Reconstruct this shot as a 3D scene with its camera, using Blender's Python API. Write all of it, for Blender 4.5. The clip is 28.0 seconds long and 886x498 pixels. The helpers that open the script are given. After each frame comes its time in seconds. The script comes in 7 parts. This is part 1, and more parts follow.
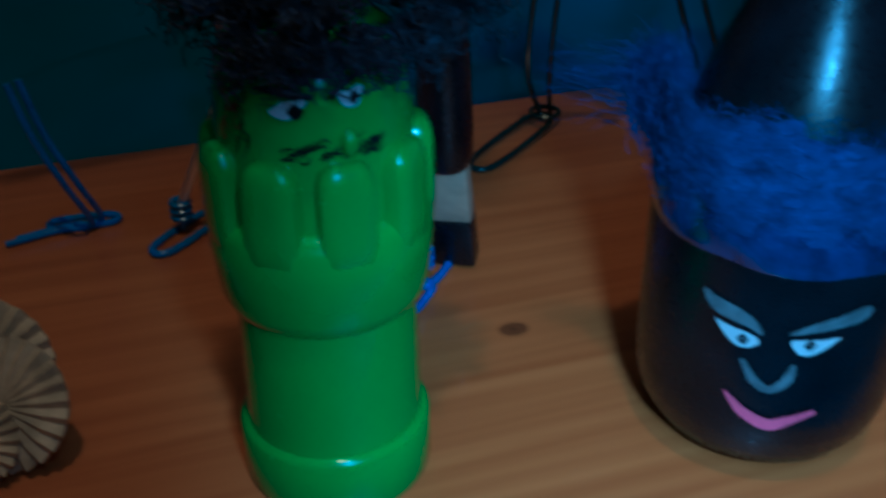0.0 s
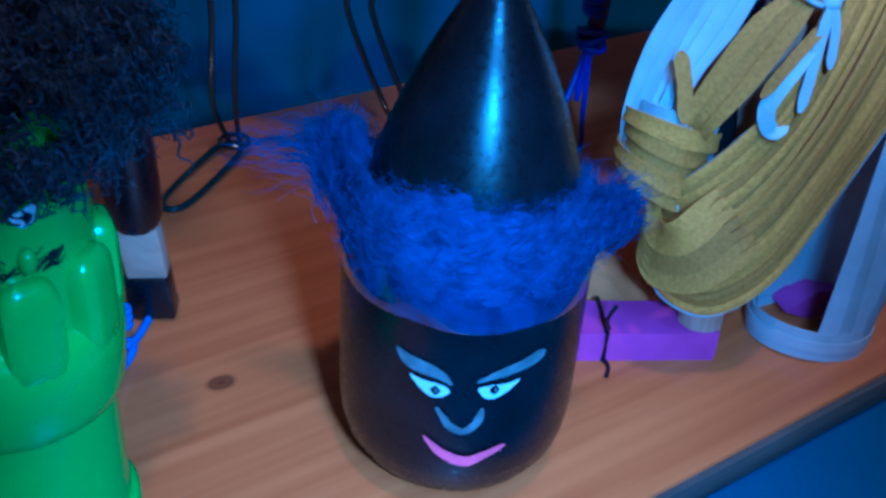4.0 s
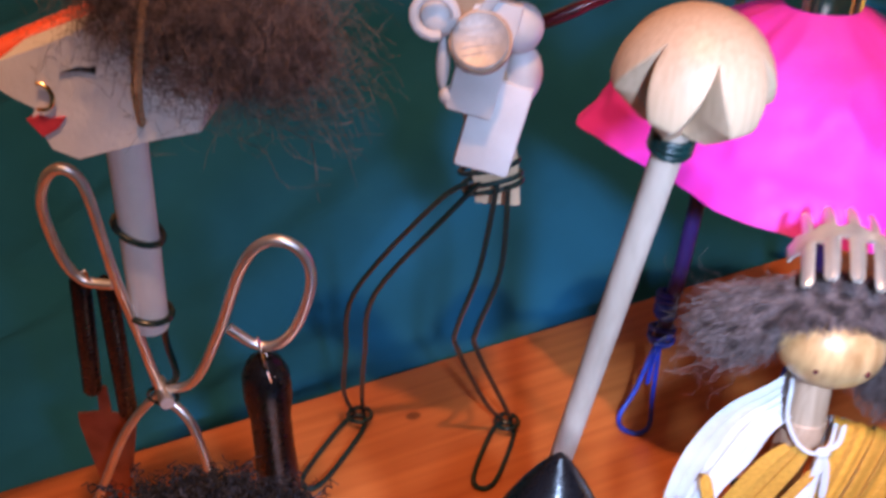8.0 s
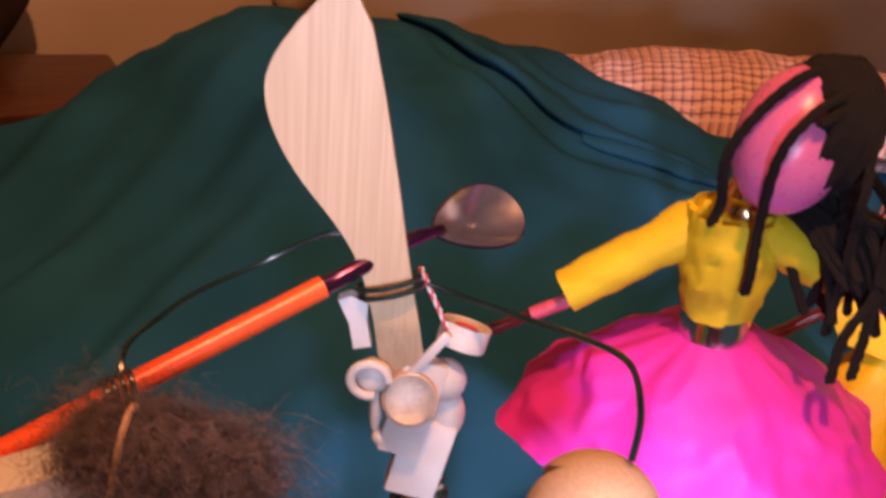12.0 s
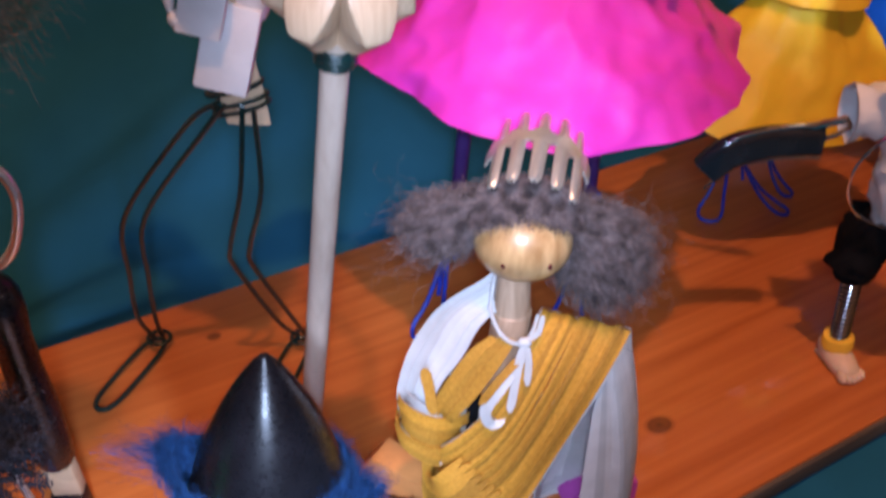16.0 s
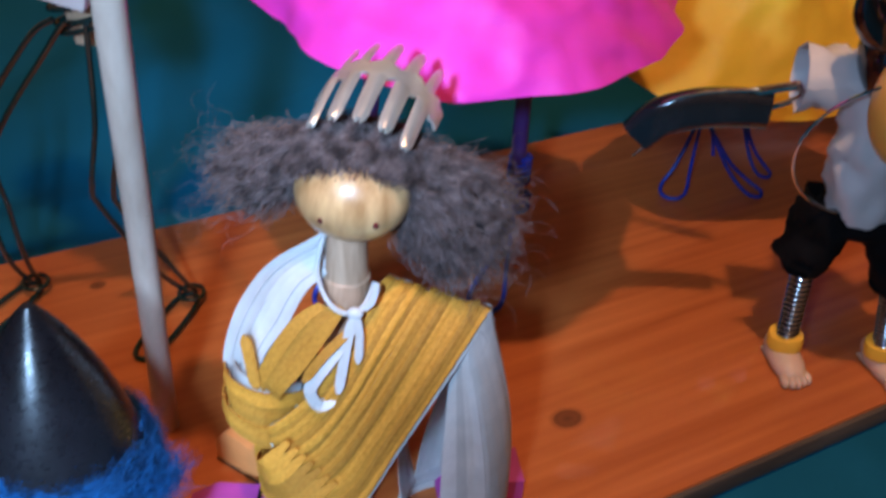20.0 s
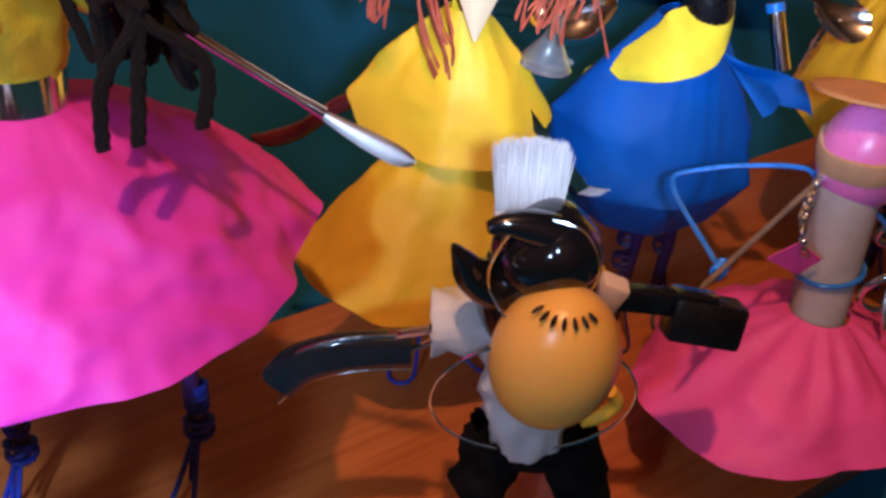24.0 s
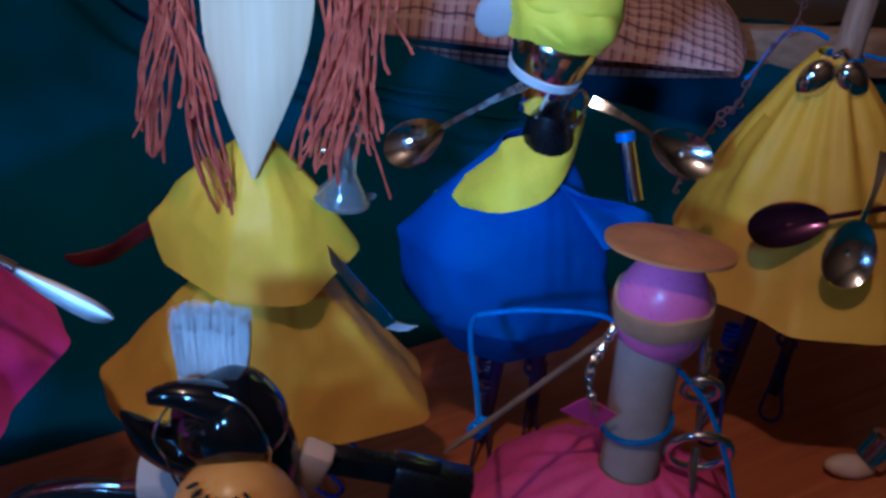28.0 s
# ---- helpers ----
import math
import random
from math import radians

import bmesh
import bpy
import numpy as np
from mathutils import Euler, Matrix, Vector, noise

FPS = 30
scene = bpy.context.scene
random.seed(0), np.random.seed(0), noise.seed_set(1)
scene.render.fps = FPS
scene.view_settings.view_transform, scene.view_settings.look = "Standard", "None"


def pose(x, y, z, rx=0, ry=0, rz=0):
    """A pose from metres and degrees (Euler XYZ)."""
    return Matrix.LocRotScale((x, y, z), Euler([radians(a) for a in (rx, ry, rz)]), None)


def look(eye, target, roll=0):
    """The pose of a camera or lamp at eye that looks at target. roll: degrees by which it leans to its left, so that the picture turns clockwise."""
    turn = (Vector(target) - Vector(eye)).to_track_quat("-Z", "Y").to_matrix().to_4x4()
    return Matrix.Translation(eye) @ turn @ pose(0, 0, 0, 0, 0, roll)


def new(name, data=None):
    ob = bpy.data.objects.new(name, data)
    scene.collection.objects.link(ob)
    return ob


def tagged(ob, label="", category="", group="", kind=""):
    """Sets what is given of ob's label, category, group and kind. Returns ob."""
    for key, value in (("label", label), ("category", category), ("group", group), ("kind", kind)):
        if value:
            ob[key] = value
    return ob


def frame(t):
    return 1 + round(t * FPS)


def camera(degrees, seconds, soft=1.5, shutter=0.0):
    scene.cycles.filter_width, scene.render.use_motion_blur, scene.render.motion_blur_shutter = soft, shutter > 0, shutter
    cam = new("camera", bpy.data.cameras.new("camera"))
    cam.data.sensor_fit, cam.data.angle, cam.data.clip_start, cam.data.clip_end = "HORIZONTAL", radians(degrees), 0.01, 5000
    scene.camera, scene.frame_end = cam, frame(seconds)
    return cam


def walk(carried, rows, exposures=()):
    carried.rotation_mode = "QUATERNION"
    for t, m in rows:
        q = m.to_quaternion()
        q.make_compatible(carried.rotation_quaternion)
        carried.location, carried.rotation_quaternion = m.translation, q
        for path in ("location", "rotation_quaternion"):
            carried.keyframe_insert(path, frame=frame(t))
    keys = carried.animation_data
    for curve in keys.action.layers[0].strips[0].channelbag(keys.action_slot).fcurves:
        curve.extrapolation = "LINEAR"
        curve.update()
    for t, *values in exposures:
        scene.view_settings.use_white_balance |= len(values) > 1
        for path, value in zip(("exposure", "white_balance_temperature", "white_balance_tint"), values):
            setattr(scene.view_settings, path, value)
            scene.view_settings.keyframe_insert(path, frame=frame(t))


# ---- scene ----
cam = camera(46.09, 28.0, soft=3.0, shutter=0.5)
PATH = [
    (0, (0.0833, -0.1545, 0.2110), (0.1904, 0.1709, 0.0046), -0.33),
    (0.5, (0.1014, -0.1766, 0.2024), (0.2267, 0.1392, -0.0087), 1.07),
    (1, (0.0947, -0.1813, 0.1738), (0.2614, 0.1130, -0.0397), 2.26),
    (1.5, (0.0965, -0.1764, 0.1644), (0.2843, 0.1056, -0.0482), 3.23),
    (2, (0.0983, -0.1649, 0.1624), (0.2991, 0.1076, -0.0508), 4.00),
    (2.5, (0.0982, -0.1559, 0.1711), (0.3011, 0.1121, -0.0456), 3.52),
    (3, (0.0983, -0.1559, 0.1809), (0.3018, 0.1170, -0.0291), 2.57),
    (3.5, (0.0953, -0.1474, 0.2135), (0.3013, 0.1241, 0.0042), 3.85),
    (5.5, (0.0795, -0.1610, 0.2834), (0.2594, 0.1055, 0.0454), 3.66),
    (6, (0.0843, -0.1516, 0.3006), (0.2527, 0.1256, 0.0665), 2.84),
    (6.5, (0.0885, -0.1392, 0.3246), (0.2467, 0.1456, 0.0925), 2.07),
    (7, (0.0899, -0.1364, 0.3533), (0.2467, 0.1551, 0.1288), 1.55),
    (7.5, (0.0955, -0.1406, 0.3776), (0.2503, 0.1601, 0.1639), 0.84),
    (8, (0.0794, -0.1662, 0.4067), (0.2494, 0.1335, 0.2035), 2.19),
    (8.5, (0.0626, -0.1870, 0.4438), (0.2475, 0.1096, 0.2492), 3.36),
    (9, (0.0678, -0.1782, 0.4635), (0.2536, 0.1209, 0.2737), 3.04),
    (9.5, (0.0736, -0.1588, 0.4823), (0.2631, 0.1411, 0.2975), 3.51),
    (10, (0.0762, -0.1429, 0.5113), (0.2666, 0.1572, 0.3278), 4.81),
    (10.5, (0.0767, -0.1362, 0.5341), (0.2665, 0.1689, 0.3584), 5.08),
    (11, (0.0755, -0.1374, 0.5435), (0.2664, 0.1747, 0.3818), 4.28),
    (11.5, (0.0752, -0.1393, 0.5429), (0.2678, 0.1697, 0.3775), 4.11),
    (12, (0.0785, -0.1472, 0.5381), (0.2794, 0.1490, 0.3595), 4.88),
    (12.5, (0.0995, -0.1658, 0.5345), (0.3024, 0.1232, 0.3467), 4.88),
    (14.5, (0.1309, -0.2334, 0.5119), (0.3355, 0.0513, 0.3193), 4.55),
    (15, (0.1375, -0.2381, 0.4874), (0.3347, 0.0488, 0.2905), 3.77),
    (15.5, (0.1429, -0.2422, 0.4367), (0.3330, 0.0474, 0.2367), 2.11),
    (16, (0.1398, -0.2293, 0.4129), (0.3271, 0.0445, 0.1895), 2.34),
    (16.5, (0.1345, -0.2191, 0.3849), (0.3246, 0.0465, 0.1540), 2.35),
    (17, (0.1317, -0.2173, 0.3673), (0.3199, 0.0460, 0.1322), 2.19),
    (17.5, (0.1314, -0.2229, 0.3532), (0.3152, 0.0427, 0.1172), 1.72),
    (18, (0.1332, -0.2226, 0.3443), (0.3135, 0.0386, 0.1010), 2.40),
    (18.5, (0.1398, -0.2262, 0.3333), (0.3172, 0.0329, 0.0855), 3.08),
    (19, (0.1772, -0.2385, 0.3435), (0.3365, 0.0304, 0.0939), 2.47),
    (19.5, (0.2206, -0.2357, 0.3663), (0.3677, 0.0403, 0.1169), 2.29),
    (20, (0.2345, -0.2285, 0.3763), (0.4039, 0.0487, 0.1429), 4.56),
    (20.5, (0.2673, -0.2480, 0.3910), (0.4373, 0.0385, 0.1695), 4.04),
    (21, (0.2904, -0.2852, 0.4078), (0.4639, 0.0022, 0.1904), 3.51),
    (21.5, (0.3100, -0.2963, 0.4186), (0.4929, -0.0155, 0.2002), 3.59),
    (23.5, (0.3711, -0.2230, 0.4454), (0.5743, 0.0412, 0.2242), 4.90),
    (24, (0.3826, -0.2264, 0.4434), (0.5843, 0.0428, 0.2272), 3.71),
    (24.5, (0.3832, -0.2178, 0.4622), (0.5990, 0.0517, 0.2601), 4.67),
    (25, (0.3895, -0.2324, 0.4755), (0.6083, 0.0396, 0.2801), 4.47),
    (25.5, (0.4145, -0.2507, 0.4908), (0.6230, 0.0289, 0.2950), 4.24),
    (26, (0.4345, -0.2544, 0.4900), (0.6398, 0.0278, 0.2946), 4.79),
    (26.5, (0.4668, -0.2732, 0.4826), (0.6566, 0.0225, 0.2915), 2.65),
    (27, (0.4803, -0.2472, 0.4783), (0.6764, 0.0412, 0.2824), 4.19),
    (27.5, (0.4980, -0.2496, 0.4756), (0.6920, 0.0393, 0.2784), 4.24),
    (28, (0.5309, -0.2783, 0.4821), (0.7087, 0.0182, 0.2809), 2.95),
]
EXPOSURES = [(0, -2.15, 3200, -24), (0.8, -0.95, 3050, -16), (2, -1.3, 2950, -6), (3.5, -1.25, 2900, -2), (6, -0.35, 4100, 14), (7, 0.05, 4700, 20), (8, 0.2, 5700, 28), (9, -0.15, 5900, 32), (11, 0.05, 6900, 40), (12.5, 0.15, 7200, 46), (15, -0.55, 7100, 46), (16.1, -0.25, 5800, 26), (16.9, -1.3, 4500, 4), (19.3, -1.55, 4300, 2), (20.2, 0.0, 5500, 14), (21.5, 0.25, 5900, 16), (24, -0.3, 5600, 22), (25, -0.5, 5800, 32), (26, -0.5, 5600, 36), (27, -1.25, 4700, 22), (28, -1.45, 3750, 9)]

walk(cam, [(t, look(eye, target, roll)) for t, eye, target, roll in PATH], EXPOSURES)

# ---- light: a warm bulb over the set and a cold hand torch beside the viewer, in a dim closed room
world = bpy.data.worlds.new("room_air")
scene.world = world
world.use_nodes = True
world.node_tree.nodes["Background"].inputs["Color"].default_value = (0.9, 0.75, 0.6, 1)
world.node_tree.nodes["Background"].inputs["Strength"].default_value = 0.012


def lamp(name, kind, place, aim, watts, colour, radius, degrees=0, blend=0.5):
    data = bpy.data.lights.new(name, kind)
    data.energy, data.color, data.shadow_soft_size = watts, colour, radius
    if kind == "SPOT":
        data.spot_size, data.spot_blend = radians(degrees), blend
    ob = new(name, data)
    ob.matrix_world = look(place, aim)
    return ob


lamp("ceiling_bulb", "POINT", (0.05, -0.46, 1.90), (0.4, 0.1, 0), 97.0, (1.0, 0.50, 0.20), 0.03)
lamp("hand_torch", "SPOT", (0.13, -0.25, 0.43), (0.48, 0.00, 0.06), 5.6, (0.58, 0.80, 1.0), 0.018, 120, 1.0)
# fixed spots added where the one moving torch shone; no further lamps stood there
lamp("torch_stand_in_beam", "SPOT", (0.13, -0.25, 0.43), (0.345, 0.065, 0.195), 15.5, (0.58, 0.80, 1.0), 0.018, 34, 1.0)
lamp("torch_stand_in_high", "SPOT", (-0.035, -0.22, 0.47), (0.275, 0.2, 0.410), 14.0, (0.58, 0.80, 1.0), 0.018, 34, 1.0)
lamp("torch_stand_in_low", "SPOT", (0.13, -0.20, 0.24), (0.225, 0.030, 0.035), 15.0, (0.58, 0.80, 1.0), 0.015, 56, 1.0)
lamp("torch_stand_in_right", "SPOT", (0.40, -0.27, 0.46), (0.800, 0.19, 0.315), 36.0, (0.58, 0.80, 1.0), 0.018, 44, 1.0)


# ---- materials
def mat(name, colour, rough=0.6, metal=0.0, vary=0.12, scale=60.0, bump=0.15, fine=400.0, second=None, stretch=(1, 1, 1), clear=0.0, sheen=0.0, coat=0.0, soft=0.0, warp=0.0, spec=0.5):
    m = bpy.data.materials.new(name)
    m.use_nodes = True
    t = m.node_tree
    n, l = t.nodes, t.links
    b = n["Principled BSDF"]
    b.inputs["Roughness"].default_value = rough
    b.inputs["Metallic"].default_value = metal
    b.inputs["Transmission Weight"].default_value = clear
    b.inputs["Sheen Weight"].default_value = sheen
    b.inputs["Coat Weight"].default_value = coat
    b.inputs["Specular IOR Level"].default_value = spec
    b.inputs["Subsurface Weight"].default_value = soft
    b.inputs["Subsurface Scale"].default_value = 0.004
    co = n.new("ShaderNodeTexCoord")
    mp = n.new("ShaderNodeMapping")
    mp.inputs["Scale"].default_value = stretch
    l.new(co.outputs["Object"], mp.inputs["Vector"])
    big = n.new("ShaderNodeTexNoise")
    big.inputs["Scale"].default_value = scale
    big.inputs["Detail"].default_value = 5
    big.inputs["Distortion"].default_value = warp
    l.new(mp.outputs["Vector"], big.inputs["Vector"])
    ramp = n.new("ShaderNodeValToRGB")
    dark = [c * (1 - 2.2 * vary) for c in colour]
    light = [min(1, c * (1 + 1.6 * vary)) for c in colour] if second is None else list(second)
    ramp.color_ramp.elements[0].position, ramp.color_ramp.elements[1].position = 0.3, 0.72
    ramp.color_ramp.elements[0].color = (*[max(0, c) for c in dark], 1)
    ramp.color_ramp.elements[1].color = (*light, 1)
    l.new(big.outputs["Fac"], ramp.inputs["Fac"])
    l.new(ramp.outputs["Color"], b.inputs["Base Color"])
    small = n.new("ShaderNodeTexNoise")
    small.inputs["Scale"].default_value = fine
    small.inputs["Detail"].default_value = 3
    l.new(mp.outputs["Vector"], small.inputs["Vector"])
    bp = n.new("ShaderNodeBump")
    bp.inputs["Strength"].default_value = bump
    bp.inputs["Distance"].default_value = 0.0012
    l.new(small.outputs["Fac"], bp.inputs["Height"])
    l.new(bp.outputs["Normal"], b.inputs["Normal"])
    ro = n.new("ShaderNodeMapRange")
    ro.inputs["To Min"].default_value = max(0.02, rough - 0.12)
    ro.inputs["To Max"].default_value = min(1, rough + 0.12)
    l.new(small.outputs["Fac"], ro.inputs["Value"])
    l.new(ro.outputs["Result"], b.inputs["Roughness"])
    return m


def pine_board():
    """Varnished pine: grain along x, growth lines with three knots."""
    m = mat("varnished_pine", (0.46, 0.118, 0.022), 0.40, 0, 0.07, 9.0, 0.06, 120.0, (0.55, 0.168, 0.036), (0.5, 14, 14), coat=0.25, warp=0.3)
    t = m.node_tree
    n, l = t.nodes, t.links
    b = n["Principled BSDF"]
    base = b.inputs["Base Color"].links[0].from_socket
    geo = n.new("ShaderNodeNewGeometry")
    wave = n.new("ShaderNodeTexWave")
    wave.bands_direction = "Y"
    wave.inputs["Scale"].default_value = 34
    wave.inputs["Distortion"].default_value = 5.0
    wave.inputs["Detail"].default_value = 3
    wave.inputs["Detail Scale"].default_value = 0.7
    squeeze = n.new("ShaderNodeMapping")
    squeeze.inputs["Scale"].default_value = (0.05, 1, 1)
    l.new(geo.outputs["Position"], squeeze.inputs["Vector"])
    l.new(squeeze.outputs["Vector"], wave.inputs["Vector"])
    mix = n.new("ShaderNodeMix")
    mix.data_type, mix.blend_type = "RGBA", "MULTIPLY"
    fade = n.new("ShaderNodeMapRange")
    fade.inputs["To Min"].default_value, fade.inputs["To Max"].default_value = 0.0, 0.10
    l.new(wave.outputs["Fac"], fade.inputs["Value"])
    l.new(fade.outputs["Result"], mix.inputs["Factor"])
    l.new(base, mix.inputs["A"])
    mix.inputs["B"].default_value = (0.62, 0.42, 0.30, 1)
    last = mix.outputs["Result"]
    for (x, y), r in (((0.199, 0.119), 0.0045), ((0.495, 0.063), 0.0075), ((0.309, 0.267), 0.004)):
        far = n.new("ShaderNodeVectorMath")
        far.operation = "DISTANCE"
        far.inputs[1].default_value = (x, y * 1.35, 0)
        tall = n.new("ShaderNodeMapping")
        tall.inputs["Scale"].default_value = (1, 1.35, 0)
        l.new(geo.outputs["Position"], tall.inputs["Vector"])
        l.new(tall.outputs["Vector"], far.inputs[0])
        r2 = n.new("ShaderNodeValToRGB")
        r2.color_ramp.interpolation = "EASE"
        el = r2.color_ramp.elements
        el[0].position, el[0].color = 0.0, (0.9, 0.9, 0.9, 1)
        el[1].position, el[1].color = 1.0, (0, 0, 0, 1)
        for p, v in ((0.4, 0.72), (0.6, 0.8), (0.78, 0.3)):
            e = el.new(p)
            e.color = (v, v, v, 1)
        sc = n.new("ShaderNodeMath")
        sc.operation = "DIVIDE"
        sc.inputs[1].default_value = r * 1.5
        l.new(far.outputs["Value"], sc.inputs[0])
        l.new(sc.outputs["Value"], r2.inputs["Fac"])
        k = n.new("ShaderNodeMix")
        k.data_type, k.blend_type = "RGBA", "MIX"
        l.new(r2.outputs["Color"], k.inputs["Factor"])
        l.new(last, k.inputs["A"])
        k.inputs["B"].default_value = (0.07, 0.017, 0.006, 1)
        last = k.outputs["Result"]
    l.new(last, b.inputs["Base Color"])
    return m


def plaid():
    """Salmon cotton with a thin dark check and a paler one between."""
    m = mat("plaid_cotton", (0.74, 0.40, 0.36), 0.85, 0, 0.06, 30, 0.3, 900)
    t = m.node_tree
    n, l = t.nodes, t.links
    b = n["Principled BSDF"]
    last = b.inputs["Base Color"].links[0].from_socket
    uv = n.new("ShaderNodeUVMap")
    uv.uv_map = "cloth"
    sep = n.new("ShaderNodeSeparateXYZ")
    l.new(uv.outputs["UV"], sep.inputs["Vector"])
    for axis in ("X", "Y"):
        for shift, wide, colour in ((0.0, 0.15, (0.05, 0.02, 0.06, 1)), (0.45, 0.22, (0.84, 0.60, 0.52, 1))):
            a = n.new("ShaderNodeMath")
            a.operation = "ADD"
            a.inputs[1].default_value = shift
            l.new(sep.outputs[axis], a.inputs[0])
            fr = n.new("ShaderNodeMath")
            fr.operation = "FRACT"
            l.new(a.outputs["Value"], fr.inputs[0])
            lt = n.new("ShaderNodeMath")
            lt.operation = "LESS_THAN"
            lt.inputs[1].default_value = wide
            l.new(fr.outputs["Value"], lt.inputs[0])
            part_of = n.new("ShaderNodeMath")
            part_of.operation = "MULTIPLY"
            part_of.inputs[1].default_value = 0.74
            l.new(lt.outputs["Value"], part_of.inputs[0])
            k = n.new("ShaderNodeMix")
            k.data_type = "RGBA"
            l.new(part_of.outputs["Value"], k.inputs["Factor"])
            l.new(last, k.inputs["A"])
            k.inputs["B"].default_value = colour
            last = k.outputs["Result"]
    l.new(last, b.inputs["Base Color"])
    return m


def per_piece(m, low, high):
    """Each loose strip or strand a little lighter or darker than the next."""
    t = m.node_tree
    n, l = t.nodes, t.links
    base = n["Principled BSDF"].inputs["Base Color"]
    was = base.links[0].from_socket
    geo = n.new("ShaderNodeNewGeometry")
    span = n.new("ShaderNodeMapRange")
    span.inputs["To Min"].default_value, span.inputs["To Max"].default_value = low, high
    l.new(geo.outputs["Random Per Island"], span.inputs["Value"])
    mul = n.new("ShaderNodeVectorMath")
    mul.operation = "SCALE"
    l.new(was, mul.inputs[0])
    l.new(span.outputs["Result"], mul.inputs["Scale"])
    l.new(mul.outputs["Vector"], base)
    return m


def creased(m):
    """Soft crossing creases, as in cotton that lay folded."""
    t = m.node_tree
    n, l = t.nodes, t.links
    weave = [q for q in n if q.type == "BUMP"][0]
    co = n.new("ShaderNodeTexCoord")
    last = None
    for turn, stretch, scale, deep in ((38, (0.35, 1.3, 1), 8, 0.0075), (-24, (0.4, 1.2, 1), 5, 0.012)):
        mp = n.new("ShaderNodeMapping")
        mp.inputs["Rotation"].default_value = (0, 0, radians(turn))
        mp.inputs["Scale"].default_value = stretch
        l.new(co.outputs["Object"], mp.inputs["Vector"])
        no = n.new("ShaderNodeTexNoise")
        no.inputs["Scale"].default_value, no.inputs["Detail"].default_value, no.inputs["Distortion"].default_value = scale, 2, 0.9
        l.new(mp.outputs["Vector"], no.inputs["Vector"])
        off = n.new("ShaderNodeMath")
        off.operation = "SUBTRACT"
        off.inputs[1].default_value = 0.5
        l.new(no.outputs["Fac"], off.inputs[0])
        fold = n.new("ShaderNodeMath")
        fold.operation = "ABSOLUTE"
        l.new(off.outputs["Value"], fold.inputs[0])
        cap = n.new("ShaderNodeMath")
        cap.operation = "SMOOTH_MIN"
        cap.inputs[1].default_value, cap.inputs[2].default_value = 0.07, 0.05
        l.new(fold.outputs["Value"], cap.inputs[0])
        bp = n.new("ShaderNodeBump")
        bp.invert = True
        bp.inputs["Strength"].default_value, bp.inputs["Distance"].default_value = 0.5, deep
        l.new(cap.outputs["Value"], bp.inputs["Height"])
        if last is not None:
            l.new(last, bp.inputs["Normal"])
        last = bp.outputs["Normal"]
    l.new(last, weave.inputs["Normal"])
    return m


PINE = pine_board()
BOARD_EDGE = mat("board_edge", (0.095, 0.074, 0.058), 0.75, 0, 0.3, 40, 0.4, 300, stretch=(0.2, 1, 1))
TEAL = mat("teal_cotton", (0.010, 0.092, 0.165), 0.9, 0, 0.08, 9, 0.35, 1100, (0.013, 0.108, 0.200), spec=0.08)
creased(TEAL)
GREEN = mat("green_plastic", (0.012, 0.38, 0.03), 0.22, 0, 0.06, 20, 0.03, 300, soft=0.15, coat=0.3)
BLACK = mat("black_plastic", (0.006, 0.006, 0.008), 0.29, 0, 0.2, 60, 0.05, 500, spec=0.38)
GLOSS = mat("black_gloss", (0.005, 0.005, 0.006), 0.08, 0, 0.1, 60, 0.02, 500, coat=0.5)
CLEAR_BAND = mat("smoky_band", (0.06, 0.07, 0.09), 0.12, 0.6, 0.1, 60, 0.02, 300)
BLUE_WOOL = mat("blue_wool", (0.008, 0.036, 0.13), 0.95, 0, 0.3, 300, 0.5, 900, (0.018, 0.085, 0.25), spec=0.15)
FELT = mat("blue_felted_wool", (0.009, 0.038, 0.115), 0.95, 0, 0.08, 60, 0.25, 900, (0.013, 0.055, 0.16), spec=0.1)
TAPE = mat("clear_tape_over_wool", (0.010, 0.032, 0.10), 0.14, 0, 0.3, 120, 0.05, 300, coat=0.6)
MOSS = mat("dark_blue_curls", (0.009, 0.010, 0.016), 0.9, 0, 0.4, 250, 0.5, 900, (0.040, 0.043, 0.062), spec=0.35)
GREY_WOOL = mat("grey_brown_wool", (0.105, 0.072, 0.066), 0.95, 0, 0.35, 200, 0.5, 900, (0.235, 0.170, 0.160), spec=0.2)
WHITE = mat("white_paint", (0.64, 0.62, 0.62), 0.5, 0, 0.04, 60, 0.1, 400)
PAPER = mat("white_paper", (0.75, 0.74, 0.74), 0.7, 0, 0.05, 40, 0.2, 500)
GREYPAINT = mat("grey_paint", (0.15, 0.15, 0.155), 0.6, 0, 0.2, 200, 0.2, 500)
PINKPAINT = mat("pink_paint", (0.75, 0.12, 0.22), 0.5, 0, 0.1, 200, 0.2, 500)
REDPAINT = mat("red_paint", (0.62, 0.05, 0.07), 0.5, 0, 0.1, 200, 0.2, 500)
ORANGE = mat("orange_plastic", (0.85, 0.11, 0.025), 0.3, 0, 0.06, 30, 0.05, 300)
STEEL = mat("polished_steel", (0.80, 0.80, 0.80), 0.13, 1.0, 0.05, 80, 0.03, 300)
CHROME = mat("mirror_chrome", (0.78, 0.77, 0.78), 0.04, 1.0, 0.04, 80, 0.01, 300)
TENDRIL = mat("dry_tendril", (0.16, 0.055, 0.035), 0.8, 0, 0.3, 200, 0.3, 900)
SATIN = mat("satin_steel", (0.84, 0.84, 0.86), 0.40, 1.0, 0.05, 80, 0.03, 300)
